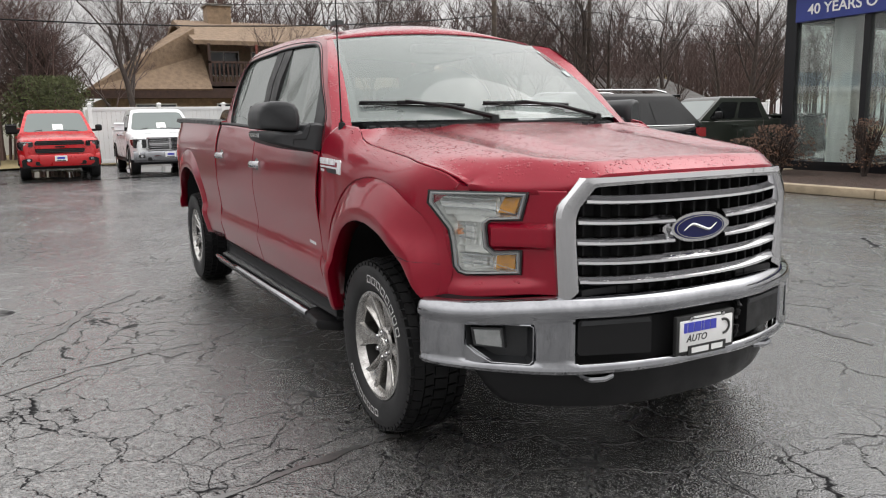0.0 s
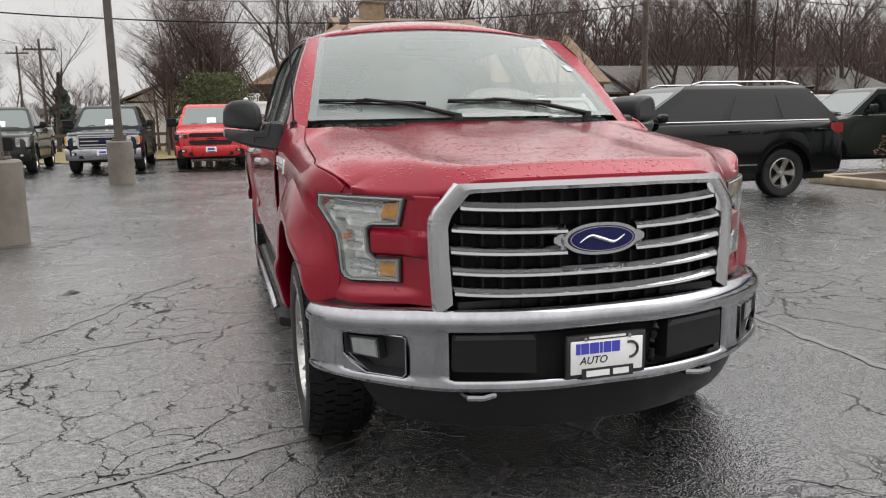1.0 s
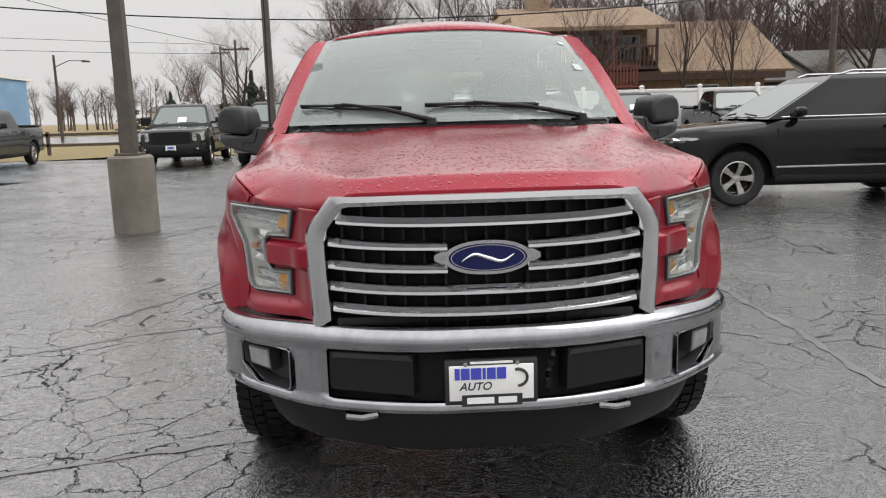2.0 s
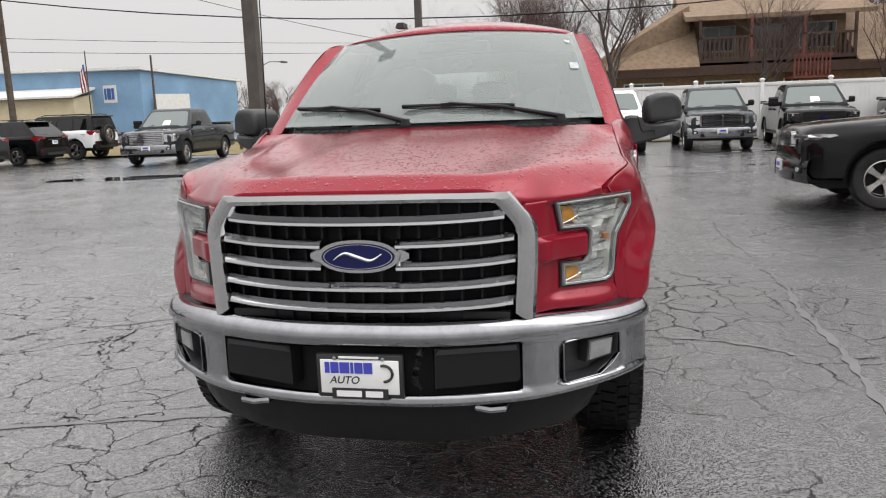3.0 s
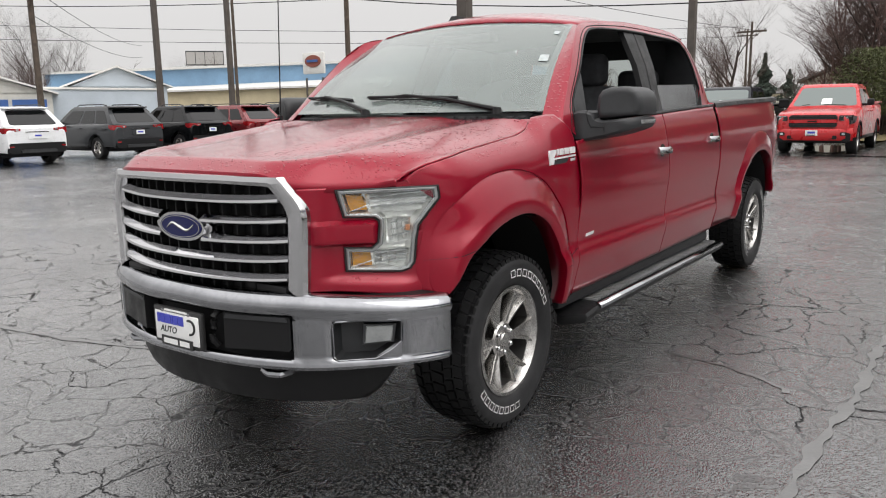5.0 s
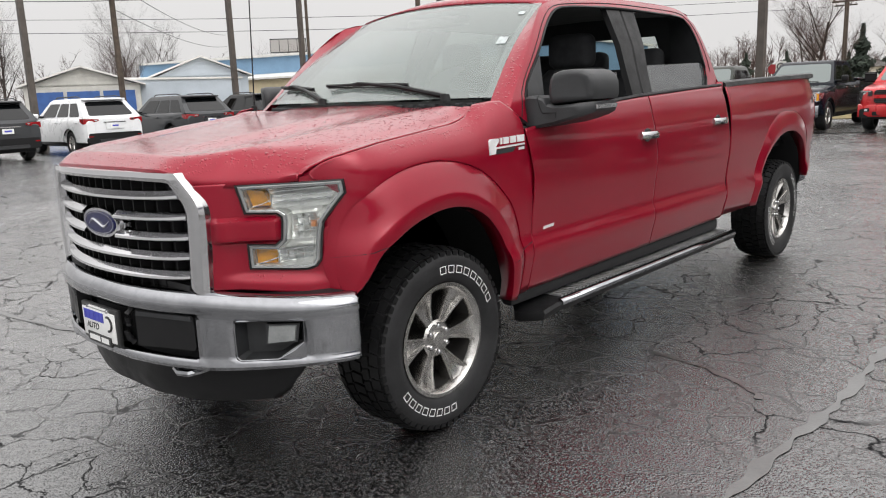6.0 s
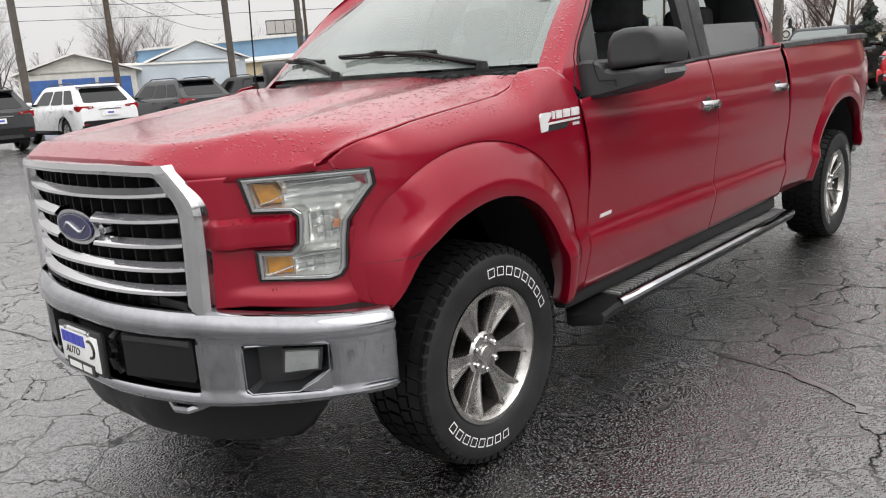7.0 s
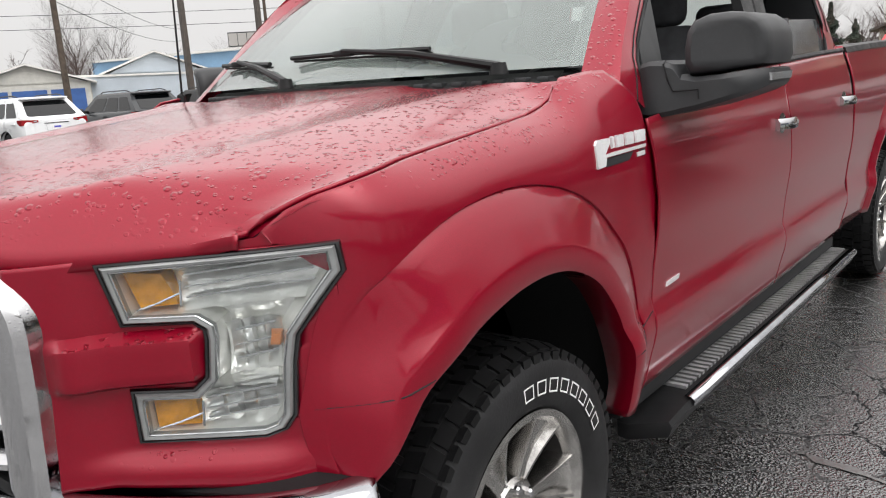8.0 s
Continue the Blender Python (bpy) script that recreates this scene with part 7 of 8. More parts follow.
for x in (-.085, .083):
    bm = bmesh.new()
    lathe(bm, [(0, -.030), (.007, -.029), (.008, -.02)], 10, 'Y', (x, 0, .598))
    tpart("plate_screw", bm, CHROME, plate)

# cabin: windscreen, pillars, roof
def ws_point(u, v):
    """u from -1 to 1 across, v from 0 (cowl) to 1 (header)."""
    w = .820 + (.666 - .820) * v
    y = (1.285 + .19 * u * u) + v * ((1.985 + .11 * u * u) - (1.285 + .19 * u * u)) - .025 * math.sin(v * math.pi)
    z = (1.352 - .002 * u * u) + v * ((1.842 - .035 * u * u) - 1.352) + .018 * math.sin(v * math.pi)
    return Vector((u * w, y, z))


bm = bmesh.new()
sheet(bm, [[ws_point(u, v) for u in np.linspace(-1, 1, 25)] for v in np.linspace(0, 1, 13)])
ws_ob = tpart("windscreen", bm, WINDSCREEN, smooth=60, flip=False, label="windscreen with sky reflection and damp painted in as haze")
ws_ob.visible_shadow = False
STICKER = Mat("faded_window_sticker", (0.42, 0.46, 0.46), 0.6).vary((0.42, 0.46, 0.46), 60, 0.2, 200).m
bm = bmesh.new()
for us in ((-1.0, -.955), (.955, 1.0)):
    sheet(bm, [[ws_point(u, v) + Vector((0, .004, -.004)) for u in np.linspace(*us, 3)] for v in np.linspace(0, 1, 13)])
sheet(bm, [[ws_point(u, v) + Vector((0, .004, -.004)) for u in np.linspace(-.97, .97, 25)] for v in (.01, .045)])
sheet(bm, [[ws_point(u, v) + Vector((0, .004, -.004)) for u in np.linspace(-1, 1, 25)] for v in (.955, 1)])
tpart("glass_border", bm, BLACKPAINT, ws_ob, smooth=0, flip=False)
bm = bmesh.new()
sheet(bm, [[ws_point(u, v) + Vector((0, -.003, .003)) for u in (.90, .94)] for v in (.835, .875)])
tpart("sticker", bm, STICKER, ws_ob, "small white window sticker", smooth=0, flip=False)
bm = bmesh.new()
sheet(bm, [[ws_point(u, v) + Vector((0, -.003, .003)) for u in (.885, .945)] for v in (.49, .565)])
tpart("sticker", bm, STICKER, ws_ob, "small white window sticker", smooth=0, flip=False)
bm = bmesh.new()
box(bm, -.20, .20, 2.0, 2.10, 1.735, 1.79, .02)
tpart("mirror_mount", bm, GREYPLASTIC, label="grey sensor shroud and rear mirror")

# cowl with vents
bm = bmesh.new()
sheet(bm, [[(x, 1.20 + .2 * (x / .85) ** 2 + d, z) for x in np.linspace(-.76, .76, 31)] for d, z in ((.05, 1.300), (.085, 1.318), (.12, 1.340))])
cowl = tpart("cowl", bm, PLASTIC, thick=.004, flip=False, smooth=40, label="black slotted cowl panel")
for x in np.linspace(-.73, .73, 27):
    yy = 1.275 + .2 * (x / .85) ** 2
    tpart("cowl_slat", cbox(x - .018, x + .018, yy, yy + .035, 1.312, 1.330, .004), GREYPLASTIC, cowl)
for px, tip0, tip1 in ((-.12, (-.76, .15), (-.26, .10)), (.62, (-.15, .12), (.40, .10))):
    base = Vector((px, 1.30 + .2 * (px / .85) ** 2 - .02, 1.362))
    a, b = ws_point(tip0[0] / .80, tip0[1]) + Vector((0, -.022, .018)), ws_point(tip1[0] / .80, tip1[1]) + Vector((0, -.022, .018))
    bm = bmesh.new()
    tube(bm, [a, a.lerp(b, .5) + Vector((0, -.002, .004)), b], .008, 6)
    tube(bm, [a + Vector((0, .010, -.010)), b + Vector((0, .010, -.010))], .004, 6)
    wip = tpart("wiper", bm, PLASTIC, label="black windscreen wiper")
    mid = a.lerp(b, .42)
    bm = bmesh.new()
    tube(bm, [base, base.lerp(mid, .5) + Vector((0, -.015, .018)), mid + Vector((0, -.012, .012))], [.013, .010, .007], 8)
    box(bm, mid.x - .04, mid.x + .04, mid.y - .016, mid.y + .006, mid.z - .006, mid.z + .014, .005)
    tpart("wiper_arm", bm, PLASTIC, wip)
    bm = bmesh.new()
    lathe(bm, [(0, .03), (.02, .03), (.026, .0)], 12, 'Z', tuple(base - Vector((0, 0, .02))))
    tpart("wiper_pivot", bm, PLASTIC, wip)

WIN_OUT = [(1.585, 1.225), (1.592, 1.30), (1.635, 1.395), (1.80, 1.545), (1.95, 1.680), (2.07, 1.755), (2.22, 1.785), (2.7, 1.806), (3.25, 1.803), (3.54, 1.792), (3.615, 1.755), (3.64, 1.66), (3.64, 1.50), (3.63, 1.42), (3.60, 1.365), (3.53, 1.352)]
CREST = [(1.462, 1.292), (1.60, 1.435), (1.84, 1.672), (2.00, 1.785), (2.22, 1.822), (2.7, 1.862), (3.28, 1.866), (3.55, 1.855), (3.67, 1.815), (3.73, 1.72), (3.762, 1.55), (3.785, 1.42), (3.798, 1.358)]


def cab_x(z):
    return smooth_table([(1.18, .955), (1.30, .934), (1.36, .908), (1.55, .850), (1.75, .764), (1.82, .720), (1.87, .688)], z)


for sgn in (1, -1):
    n = 44
    W_ = curve([(a, b, 0) for a, b in WIN_OUT], n)
    C_ = curve([(a, b, 0) for a, b in CREST], n)
    rows = [[Vector((sgn * (cab_x(p.y) - .014), p.x, p.y)) for p in W_],
            [Vector((sgn * (cab_x(p.y) - .004), p.x, p.y)) for p in W_],
            [Vector((sgn * cab_x(p.lerp(q, .5).y), p.lerp(q, .5).x, p.lerp(q, .5).y)) for p, q in zip(W_, C_)],
            [Vector((sgn * (cab_x(p.y) - .008), p.x, p.y)) for p in C_]]
    bm = bmesh.new()
    sheet(bm, rows)
    tpart("door_frame", bm, RED, smooth=50, flip=False)
    # shut line of the doors round the window frames, and the black rubber round the openings
    bm = bmesh.new()
    tube(bm, [Vector((sgn * (cab_x(p.lerp(q, .45).y) + .0005), p.lerp(q, .45).x, p.lerp(q, .45).y)) for p, q in list(zip(W_, C_))[:-2]], .0022, 5)
    tpart("door_seam", bm, DARK, smooth=60)
    bm = bmesh.new()
    tube(bm, [Vector((sgn * (cab_x(p.y) - .006), p.x, p.y)) for p in W_], .008, 6)
    tpart("window_rubber", bm, PLASTIC, smooth=60)
    bm = bmesh.new()
    sheet(bm, [[Vector((sgn * (cab_x(p.y) - .012), p.x, p.y)) for p in W_], [Vector((sgn * (cab_x(p.y) - .075), p.x + .01 * (p.x > 3.3), p.y + .004)) for p in W_],
               [Vector((sgn * (.60 if p.x > 2.15 else cab_x(p.y) - .085), p.x + (.06 if p.x > 3.4 else (.03 if p.x < 2.1 else 0)), p.y + (.03 if p.x > 2.1 else 0))) for p in W_]])
    tpart("pillar_lining", bm, GREYPLASTIC, smooth=50, flip=False)
    # pillar between windscreen and side frame
    bm = bmesh.new()
    m_ = 12
    pa = [ws_point(sgn * 1.0, v) for v in np.linspace(-.06, 1, m_)]
    ca = resample([(a, b, 0) for a, b in CREST[:4]], m_)
    rows = []
    for t in (0, .12, .5, .85, 1):
        row = []
        for a, q in zip(pa, ca):
            b = Vector((sgn * (cab_x(q.y) - .008), q.x, q.y))
            p = a.lerp(b, t)
            bul = .008 * math.sin(math.pi * t)
            row.append(p + Vector((sgn * bul, -bul, 0)))
        rows.append(row)
    sheet(bm, rows)
    tpart("windscreen_pillar", bm, RED, smooth=60, flip=False)
    # middle pillar and black inner frames
    bm = bmesh.new()
    rows = []
    for z, a, b in ((1.318, 2.600, 2.830), (1.45, 2.610, 2.860), (1.60, 2.622, 2.900), (1.81, 2.640, 2.965)):
        rows.append([Vector((sgn * (cab_x(z) - .045), a - .0, z)), Vector((sgn * (cab_x(z) - .012), a + .004, z)), Vector((sgn * (cab_x(z) - .010), (a + b) / 2 - .012, z)), Vector((sgn * (cab_x(z) - .03), (a + b) / 2, z)),
                     Vector((sgn * (cab_x(z) - .010), (a + b) / 2 + .012, z)), Vector((sgn * (cab_x(z) - .012), b, z)), Vector((sgn * (cab_x(z) - .045), b, z))])
    sheet(bm, rows)
    tpart("door_pillar", bm, PLASTIC, smooth=30, flip=False, label="wet dark pillar trim between the side windows")
    # quarter sail in front of the window, behind the mirror
    # grey puts the sky reflected on this black plastic into its colour
    bm = bmesh.new()
    prism(bm, [(1.595, 1.215), (1.735, 1.232), (1.745, 1.34), (1.80, 1.535), (1.715, 1.465), (1.64, 1.395), (1.60, 1.31)], lambda u, v, d: Vector((sgn * (cab_x(v) + d - .006), u, v)), -.02, .006)
    tpart("mirror_sail", bm, GREYPLASTIC)
    # belt trim
    bm = bmesh.new()
    tube(bm, [(sgn * (side_x(2, lerp_table(BELT, y)) - .002), y, lerp_table(BELT, y) + .004) for y in np.linspace(1.62, 3.74, 18)], .011, 6)
    tpart("belt_trim", bm, PLASTIC)
    # inner door panels seen through the open windows
    bm = bmesh.new()
    sheet(bm, [[(sgn * x, y, z + lerp_table(BELT, y) - 1.3) for y in np.linspace(1.55, 3.78, 12)] for x, z in ((.925, 1.295), (.86, 1.292), (.85, 1.0))])
    tpart("door_lining", bm, TRIMGREY, flip=False)
    # panes: shut on the far side, lowered on the driver's side but for a strip at the back
    if sgn < 0:
        for outl in ([(1.70, 1.245), (2.02, 1.262), (2.30, 1.305), (2.61, 1.32), (2.65, 1.80), (2.2, 1.782), (2.07, 1.753), (1.95, 1.678), (1.80, 1.543)],
                     [(2.83, 1.325), (3.53, 1.352), (3.60, 1.366), (3.63, 1.42), (3.64, 1.66), (3.61, 1.755), (3.54, 1.79), (2.96, 1.803)]):
            bm = bmesh.new()
            prism(bm, outl, lambda u, v, d: Vector((sgn * (cab_x(v) + d - .02), u, v)), -.002, .002)
            pn = tpart("side_window", bm, HAZEGLASS, smooth=0)
            pn.visible_shadow = False
    else:
        bm = bmesh.new()
        prism(bm, [(2.83, 1.325), (3.53, 1.352), (3.60, 1.366), (3.635, 1.43), (3.64, 1.50), (3.60, 1.505), (2.87, 1.488)], lambda u, v, d: Vector((sgn * (cab_x(v) + d - .02), u, v)), -.002, .002)
        pn = tpart("side_window", bm, glass("rain_dulled_half_open_pane", (.6, .62, .6), .1, .55, (.10, .105, .11)), label="half-lowered rain-dulled rear pane", smooth=0)
        pn.visible_shadow = False

# roof
bm = bmesh.new()
rows = []
for v in np.linspace(0, 1, 13):
    row = []
    for u in np.linspace(-1, 1, 25):
        y0 = 1.975 + .11 * u * u
        y = y0 + (3.71 - y0) * v
        w = .655 + (.682 - .655) * min(1, v * 4)
        z = 1.842 - .035 * u * u + .106 * (1 - (1 - min(1, v * 2.2)) ** 2.6) * (1 - .62 * u * u) - .06 * max(0, v - .75) ** 2 * 4
        z -= .010 * (abs(u) > .93)
        row.append((u * w, y, z))
    rows.append(row)
sheet(bm, rows)
roof = tpart("roof", bm, RED, thick=.006, smooth=50, flip=False)
for sgn in (1, -1):
    bm = bmesh.new()
    rows = []
    for v in np.linspace(0, 1, 13):
        u = sgn
        y0 = 2.085
        y = y0 + (3.71 - y0) * v
        w = .655 + (.682 - .655) * min(1, v * 4)
        z = 1.797 + .0403 * (1 - (1 - min(1, v * 2.2)) ** 2.6) - .06 * max(0, v - .75) ** 2 * 4
        zc = lerp_table([c for c in CREST[2:9]], y)
        rows.append([(sgn * w, y, z + .002), (sgn * (w + .012), y, z - .008), (sgn * (cab_x(zc) - .006), y - .01, zc)])
    sheet(bm, rows)
    tpart("roof_rail", bm, RED, smooth=60, flip=False)
bm = bmesh.new()
sheet(bm, [[(u * .70, 2.12 + .9 * t * 1.6, 1.80 + .03 * (1 - u * u)) for u in np.linspace(-1, 1, 9)] for t in np.linspace(0, 1.02, 5)])
tpart("headliner", bm, TRIMGREY, flip=False)
# back of the cab with its window
bm = bmesh.new()
for x0, x1, z0, z1 in ((-.93, .93, .9, 1.38), (-.80, .80, 1.72, 1.87), (-.90, -.58, 1.38, 1.72), (.58, .90, 1.38, 1.72)):
    rows = [[(x * (1 if z < 1.4 else cab_x(z) / .93), 3.78 - .06 * max(0, (z - 1.45) / .4) ** 1.5, z) for x in np.linspace(x0, x1, 5)] for z in np.linspace(z0, z1, 5)]
    sheet(bm, rows)
tpart("cab_back", bm, RED, thick=.02, flip=False)
bm = bmesh.new()
for x0, x1, z0, z1 in ((-.90, .90, .75, 1.38), (-.78, .78, 1.70, 1.84), (-.88, -.58, 1.38, 1.72), (.58, .88, 1.38, 1.72)):
    sheet(bm, [[(x * (1 if z < 1.4 else cab_x(z) / .95), 3.745 - .06 * max(0, (z - 1.45) / .4) ** 1.5, z) for x in np.linspace(x0, x1, 5)] for z in np.linspace(z0, z1, 5)])
tpart("back_lining", bm, GREYPLASTIC, flip=False)
bm = bmesh.new()
sheet(bm, [[(x, 3.775 - .06 * max(0, (z - 1.45) / .4) ** 1.5, z) for x in (-.6, .6)] for z in (1.36, 1.5, 1.6, 1.74)])
rw = tpart("rear_window", bm, SIDEGLASS, flip=False)
rw.visible_shadow = False
# roof antenna fin, mast antenna
bm = bmesh.new()
loft(bm, [[(-.44 + a * .028, 2.55 + b, 1.942) for a, b in ((-1, .0), (1, .0), (1, .12), (-1, .12))], [(-.44 + a * .020, 2.57 + b, 1.975) for a, b in ((-1, .0), (1, .0), (1, .10), (-1, .10))]])
tpart("roof_fin", bm, PLASTIC)
bm = bmesh.new()
tube(bm, [(-.895, 1.405, 1.30), (-.895, 1.405, 1.345), (-.895, 1.41, 1.36)], [.02, .016, .007], 8)
tube(bm, [(-.895, 1.41, 1.36), (-.892, 1.44, 2.14)], [.0042, .003], 6)
tpart("mast_antenna", bm, PLASTIC, label="thin black mast antenna")

# wing mirrors
for sgn in (1, -1):
    bm = bmesh.new()
    prof = [(1.040, 1.306), (1.028, 1.330), (1.026, 1.370), (1.034, 1.418), (1.052, 1.444), (1.085, 1.456), (1.130, 1.458), (1.168, 1.452), (1.196, 1.432), (1.210, 1.402), (1.213, 1.345), (1.206, 1.326), (1.12, 1.314)]
    rings = []
    for y, k, sweep in ((1.598, .70, .9), (1.603, .86, .9), (1.615, .94, .85), (1.640, .985, .7), (1.70, 1.0, .4), (1.80, 1.0, .1), (1.895, 1.0, 0), (1.912, .965, 0)):
        rings.append([(sgn * (1.118 + (x - 1.118) * k), y + sweep * .085 * max(0, (x - 1.04) / .17) ** 1.6, 1.38 + (z - 1.38) * k) for x, z in prof])
    loft(bm, rings)
    mir = tpart("wing_mirror", bm, GREYPLASTIC, label="black towing wing mirror", smooth=45)
    bm = bmesh.new()
    rings = []
    for x, y0, y1, z0, z1 in ((.930, 1.575, 1.70, 1.205, 1.345), (.955, 1.572, 1.72, 1.203, 1.350), (.985, 1.580, 1.76, 1.208, 1.348), (1.010, 1.590, 1.80, 1.212, 1.338), (1.026, 1.598, 1.84, 1.216, 1.312), (1.06, 1.604, 1.88, 1.222, 1.304), (1.12, 1.622, 1.90, 1.238, 1.307), (1.17, 1.652, 1.905, 1.254, 1.313), (1.200, 1.690, 1.905, 1.268, 1.316), (1.212, 1.72, 1.89, 1.278, 1.312)):
        b_ = min(.012, (z1 - z0) / 3)
        rings.append([(sgn * x, y0 + b_, z0), (sgn * x, y1 - b_, z0), (sgn * x, y1, z0 + b_), (sgn * x, y1, z1 - b_), (sgn * x, y1 - b_, z1), (sgn * x, y0 + b_, z1), (sgn * x, y0, z1 - b_), (sgn * x, y0, z0 + b_)])
    loft(bm, rings)
    tpart("mirror_arm", bm, GREYPLASTIC, mir, smooth=35)
    # hinge groove and the cap line of the arm
    bm = bmesh.new()
    tube(bm, [(sgn * .988, 1.600, 1.349), (sgn * .990, 1.580, 1.340), (sgn * 1.000, 1.584, 1.30), (sgn * 1.012, 1.588, 1.272), (sgn * 1.07, 1.604, 1.274), (sgn * 1.072, 1.604, 1.250)], .0022, 5)
    tpart("hinge_groove", bm, DARK, mir)
    bm = bmesh.new()
    prism(bm, [(1.715, 1.284), (1.885, 1.286), (1.895, 1.304), (1.712, 1.303)], lambda u, v, d: Vector((sgn * (1.206 + d), u, v)), 0, .0095, .002)
    tpart("mirror_lamp", bm, LAMPGLASS, mir, "clear marker lamp strip")
    tpart("mirror_glass", cbox(sgn * 1.045, sgn * 1.195, 1.913, 1.917, 1.325, 1.44), CHROME, mir, smooth=0)
    # handles
    for d, (y, z) in enumerate(((2.66, 1.108), (3.62, 1.135))):
        bm = bmesh.new()
        rings = []
        for t in np.linspace(0, 1, 7):
            xo = side_x(2.5, z) + .012 + .030 * math.sin(math.pi * t) ** .6
            yy = y - .115 + .19 * t
            rings.append([(sgn * (xo - .014), yy, z - .020), (sgn * (xo + .006), yy, z - .016), (sgn * (xo + .008), yy, z + .006), (sgn * (xo - .002), yy, z + .022), (sgn * (xo - .016), yy, z + .022)])
        loft(bm, rings)
        h_ = tpart("door_handle", bm, CHROME, label="chrome door handle", smooth=40)
        bm = bmesh.new()
        lathe(bm, [(0, 0.004), (.04, .003), (.055, -.004)], 20, 'X', (0, 0, 0))
        for v in bm.verts:
            v.co = Vector((sgn * (side_x(2.5, z) + v.co.x), y - .03 + v.co.y * 1.2, z + v.co.z * .85))
        tpart("handle_cup", bm, BLACKPAINT, h_)
    # fender badge
    bm = bmesh.new()
    put = lambda u, v, d: Vector((sgn * (side_x(u, v) + d), u, v))
    prism(bm, [(1.262, 1.112), (1.300, 1.114), (1.306, 1.134), (1.500, 1.142), (1.500, 1.150), (1.300, 1.142), (1.296, 1.168), (1.330, 1.168), (1.330, 1.180), (1.272, 1.178), (1.262, 1.168)], put, -.006, .008, .002)
    badge = tpart("fender_badge", bm, BADGE, label="chrome angular fender badge over a dark strip")
    bm = bmesh.new()
    prism(bm, [(1.308, 1.112), (1.504, 1.120), (1.502, 1.139), (1.310, 1.131)], put, -.006, .004, .001)
    tpart("badge_strip", bm, GREYPLASTIC, badge, "dark grey badge strip", smooth=0)
    for a, b in ((1.338, 1.352), (1.360, 1.394), (1.402, 1.440), (1.448, 1.496)):
        k_ = .04 * (a - 1.26)
        bm = bmesh.new()
        prism(bm, [(a, 1.147 + k_), (b, 1.148 + k_), (b + .003, 1.180 + k_), (a + .003, 1.179 + k_)], put, -.004, .009, .004)
        tpart("badge_block", bm, BADGE, badge)
    bm = bmesh.new()
    prism(bm, [(1.455, 1.121), (1.497, 1.123), (1.496, 1.134), (1.455, 1.132)], put, .0, .006)
    tpart("badge_bar", bm, BADGE, badge, smooth=0)
    bm = bmesh.new()
    prism(bm, [(1.650, .738), (1.735, .742), (1.740, .756), (1.655, .752)], put, -.01, .007, .001)
    tpart("door_badge", bm, BADGE, label="small chrome door badge")
    # side step
    bm = bmesh.new()
    rings = []
    for y, a, b, zt in ((1.555, .86, .90, .348), (1.60, .82, 1.005, .363), (1.70, .82, 1.012, .380), (3.85, .82, 1.012, .380), (3.92, .83, 1.0, .373)):
        rings.append([(sgn * a, y, zt - .045), (sgn * (b - .01), y, zt - .05), (sgn * b, y, zt - .02), (sgn * (b - .01), y, zt - .004), (sgn * a, y, zt)])
    loft(bm, rings)
    step = tpart("side_step", bm, PLASTIC, label="black ribbed side step with a bright edge", smooth=30)
    bm = bmesh.new()
    sheet(bm, [[(sgn * x, y, z) for x, z in ((.986, .3845), (1.004, .383), (1.015, .374), (1.014, .358))] for y in (1.74, 2.4, 3.2, 3.88)])
    tpart("step_edge", bm, BUMPER, step, "bright step edge strip", thick=.004, flip=False)
    bm = bmesh.new()
    for y in np.arange(1.80, 3.86, .034):
        box(bm, sgn * .85, sgn * .965, y, y + .018, .378, .388)
    tpart("step_tread", bm, STEPGREY, step, smooth=0)
    for y in (1.85, 2.7, 3.6):
        tpart("step_bracket", cbox(sgn * .70, sgn * .86, y, y + .09, .32, .42, .01), DARK, step, smooth=0)
    tpart("rocker_panel", cbox(sgn * .86, sgn * .925, 1.45, 3.80, .40, .475, .02), DARK)
    # tail lamp
    bm = bmesh.new()
    prism(bm, [(5.70, .93), (5.765, .92), (5.785, 1.0), (5.765, 1.24), (5.68, 1.25), (5.695, 1.10)], lambda u, v, d: Vector((sgn * (.88 + d), u, v)), -.08, .045, .012)
    tpart("tail_lamp", bm, REDLENS, label="red tail lamp")
    bm = bmesh.new()
    prism(bm, [(5.56, 1.18), (5.63, 1.18), (5.63, 1.235), (5.56, 1.235)], put, -.01, .004)
    tpart("decal", bm, GREYPLASTIC)
    # bed rail cap and inner wall
    bm = bmesh.new()
    rings = []
    for y, z in ((3.81, 1.352), (4.4, 1.370), (5.0, 1.383), (5.64, 1.396)):
        rings.append([(sgn * .80, y, z - .06), (sgn * .945, y, z - .004), (sgn * .935, y, z + .022), (sgn * .90, y, z + .03), (sgn * .81, y, z + .026), (sgn * .80, y, z - .0)])
    loft(bm, rings)
    tpart("bed_rail", bm, PLASTIC, smooth=30)
    bm = bmesh.new()
    sheet(bm, [[(sgn * .82, y, z) for y in (3.82, 5.70)] for z in (.88, 1.36)])
    tpart("bed_wall", bm, GREYPLASTIC, thick=.02, flip=False)
bm = bmesh.new()
box(bm, -.86, .86, 5.68, 5.76, .72, 1.39, .012)
tpart("tailgate", bm, RED)
bm = bmesh.new()
box(bm, -.84, .84, 3.83, 5.68, .86, .90)
for x in np.linspace(-.7, .7, 9):
    box(bm, x - .03, x + .03, 3.83, 5.68, .90, .915)
tpart("bed_floor", bm, PLASTIC, smooth=0)
bm = bmesh.new()
box(bm, -.86, .86, 5.76, 5.88, .50, .66, .03)
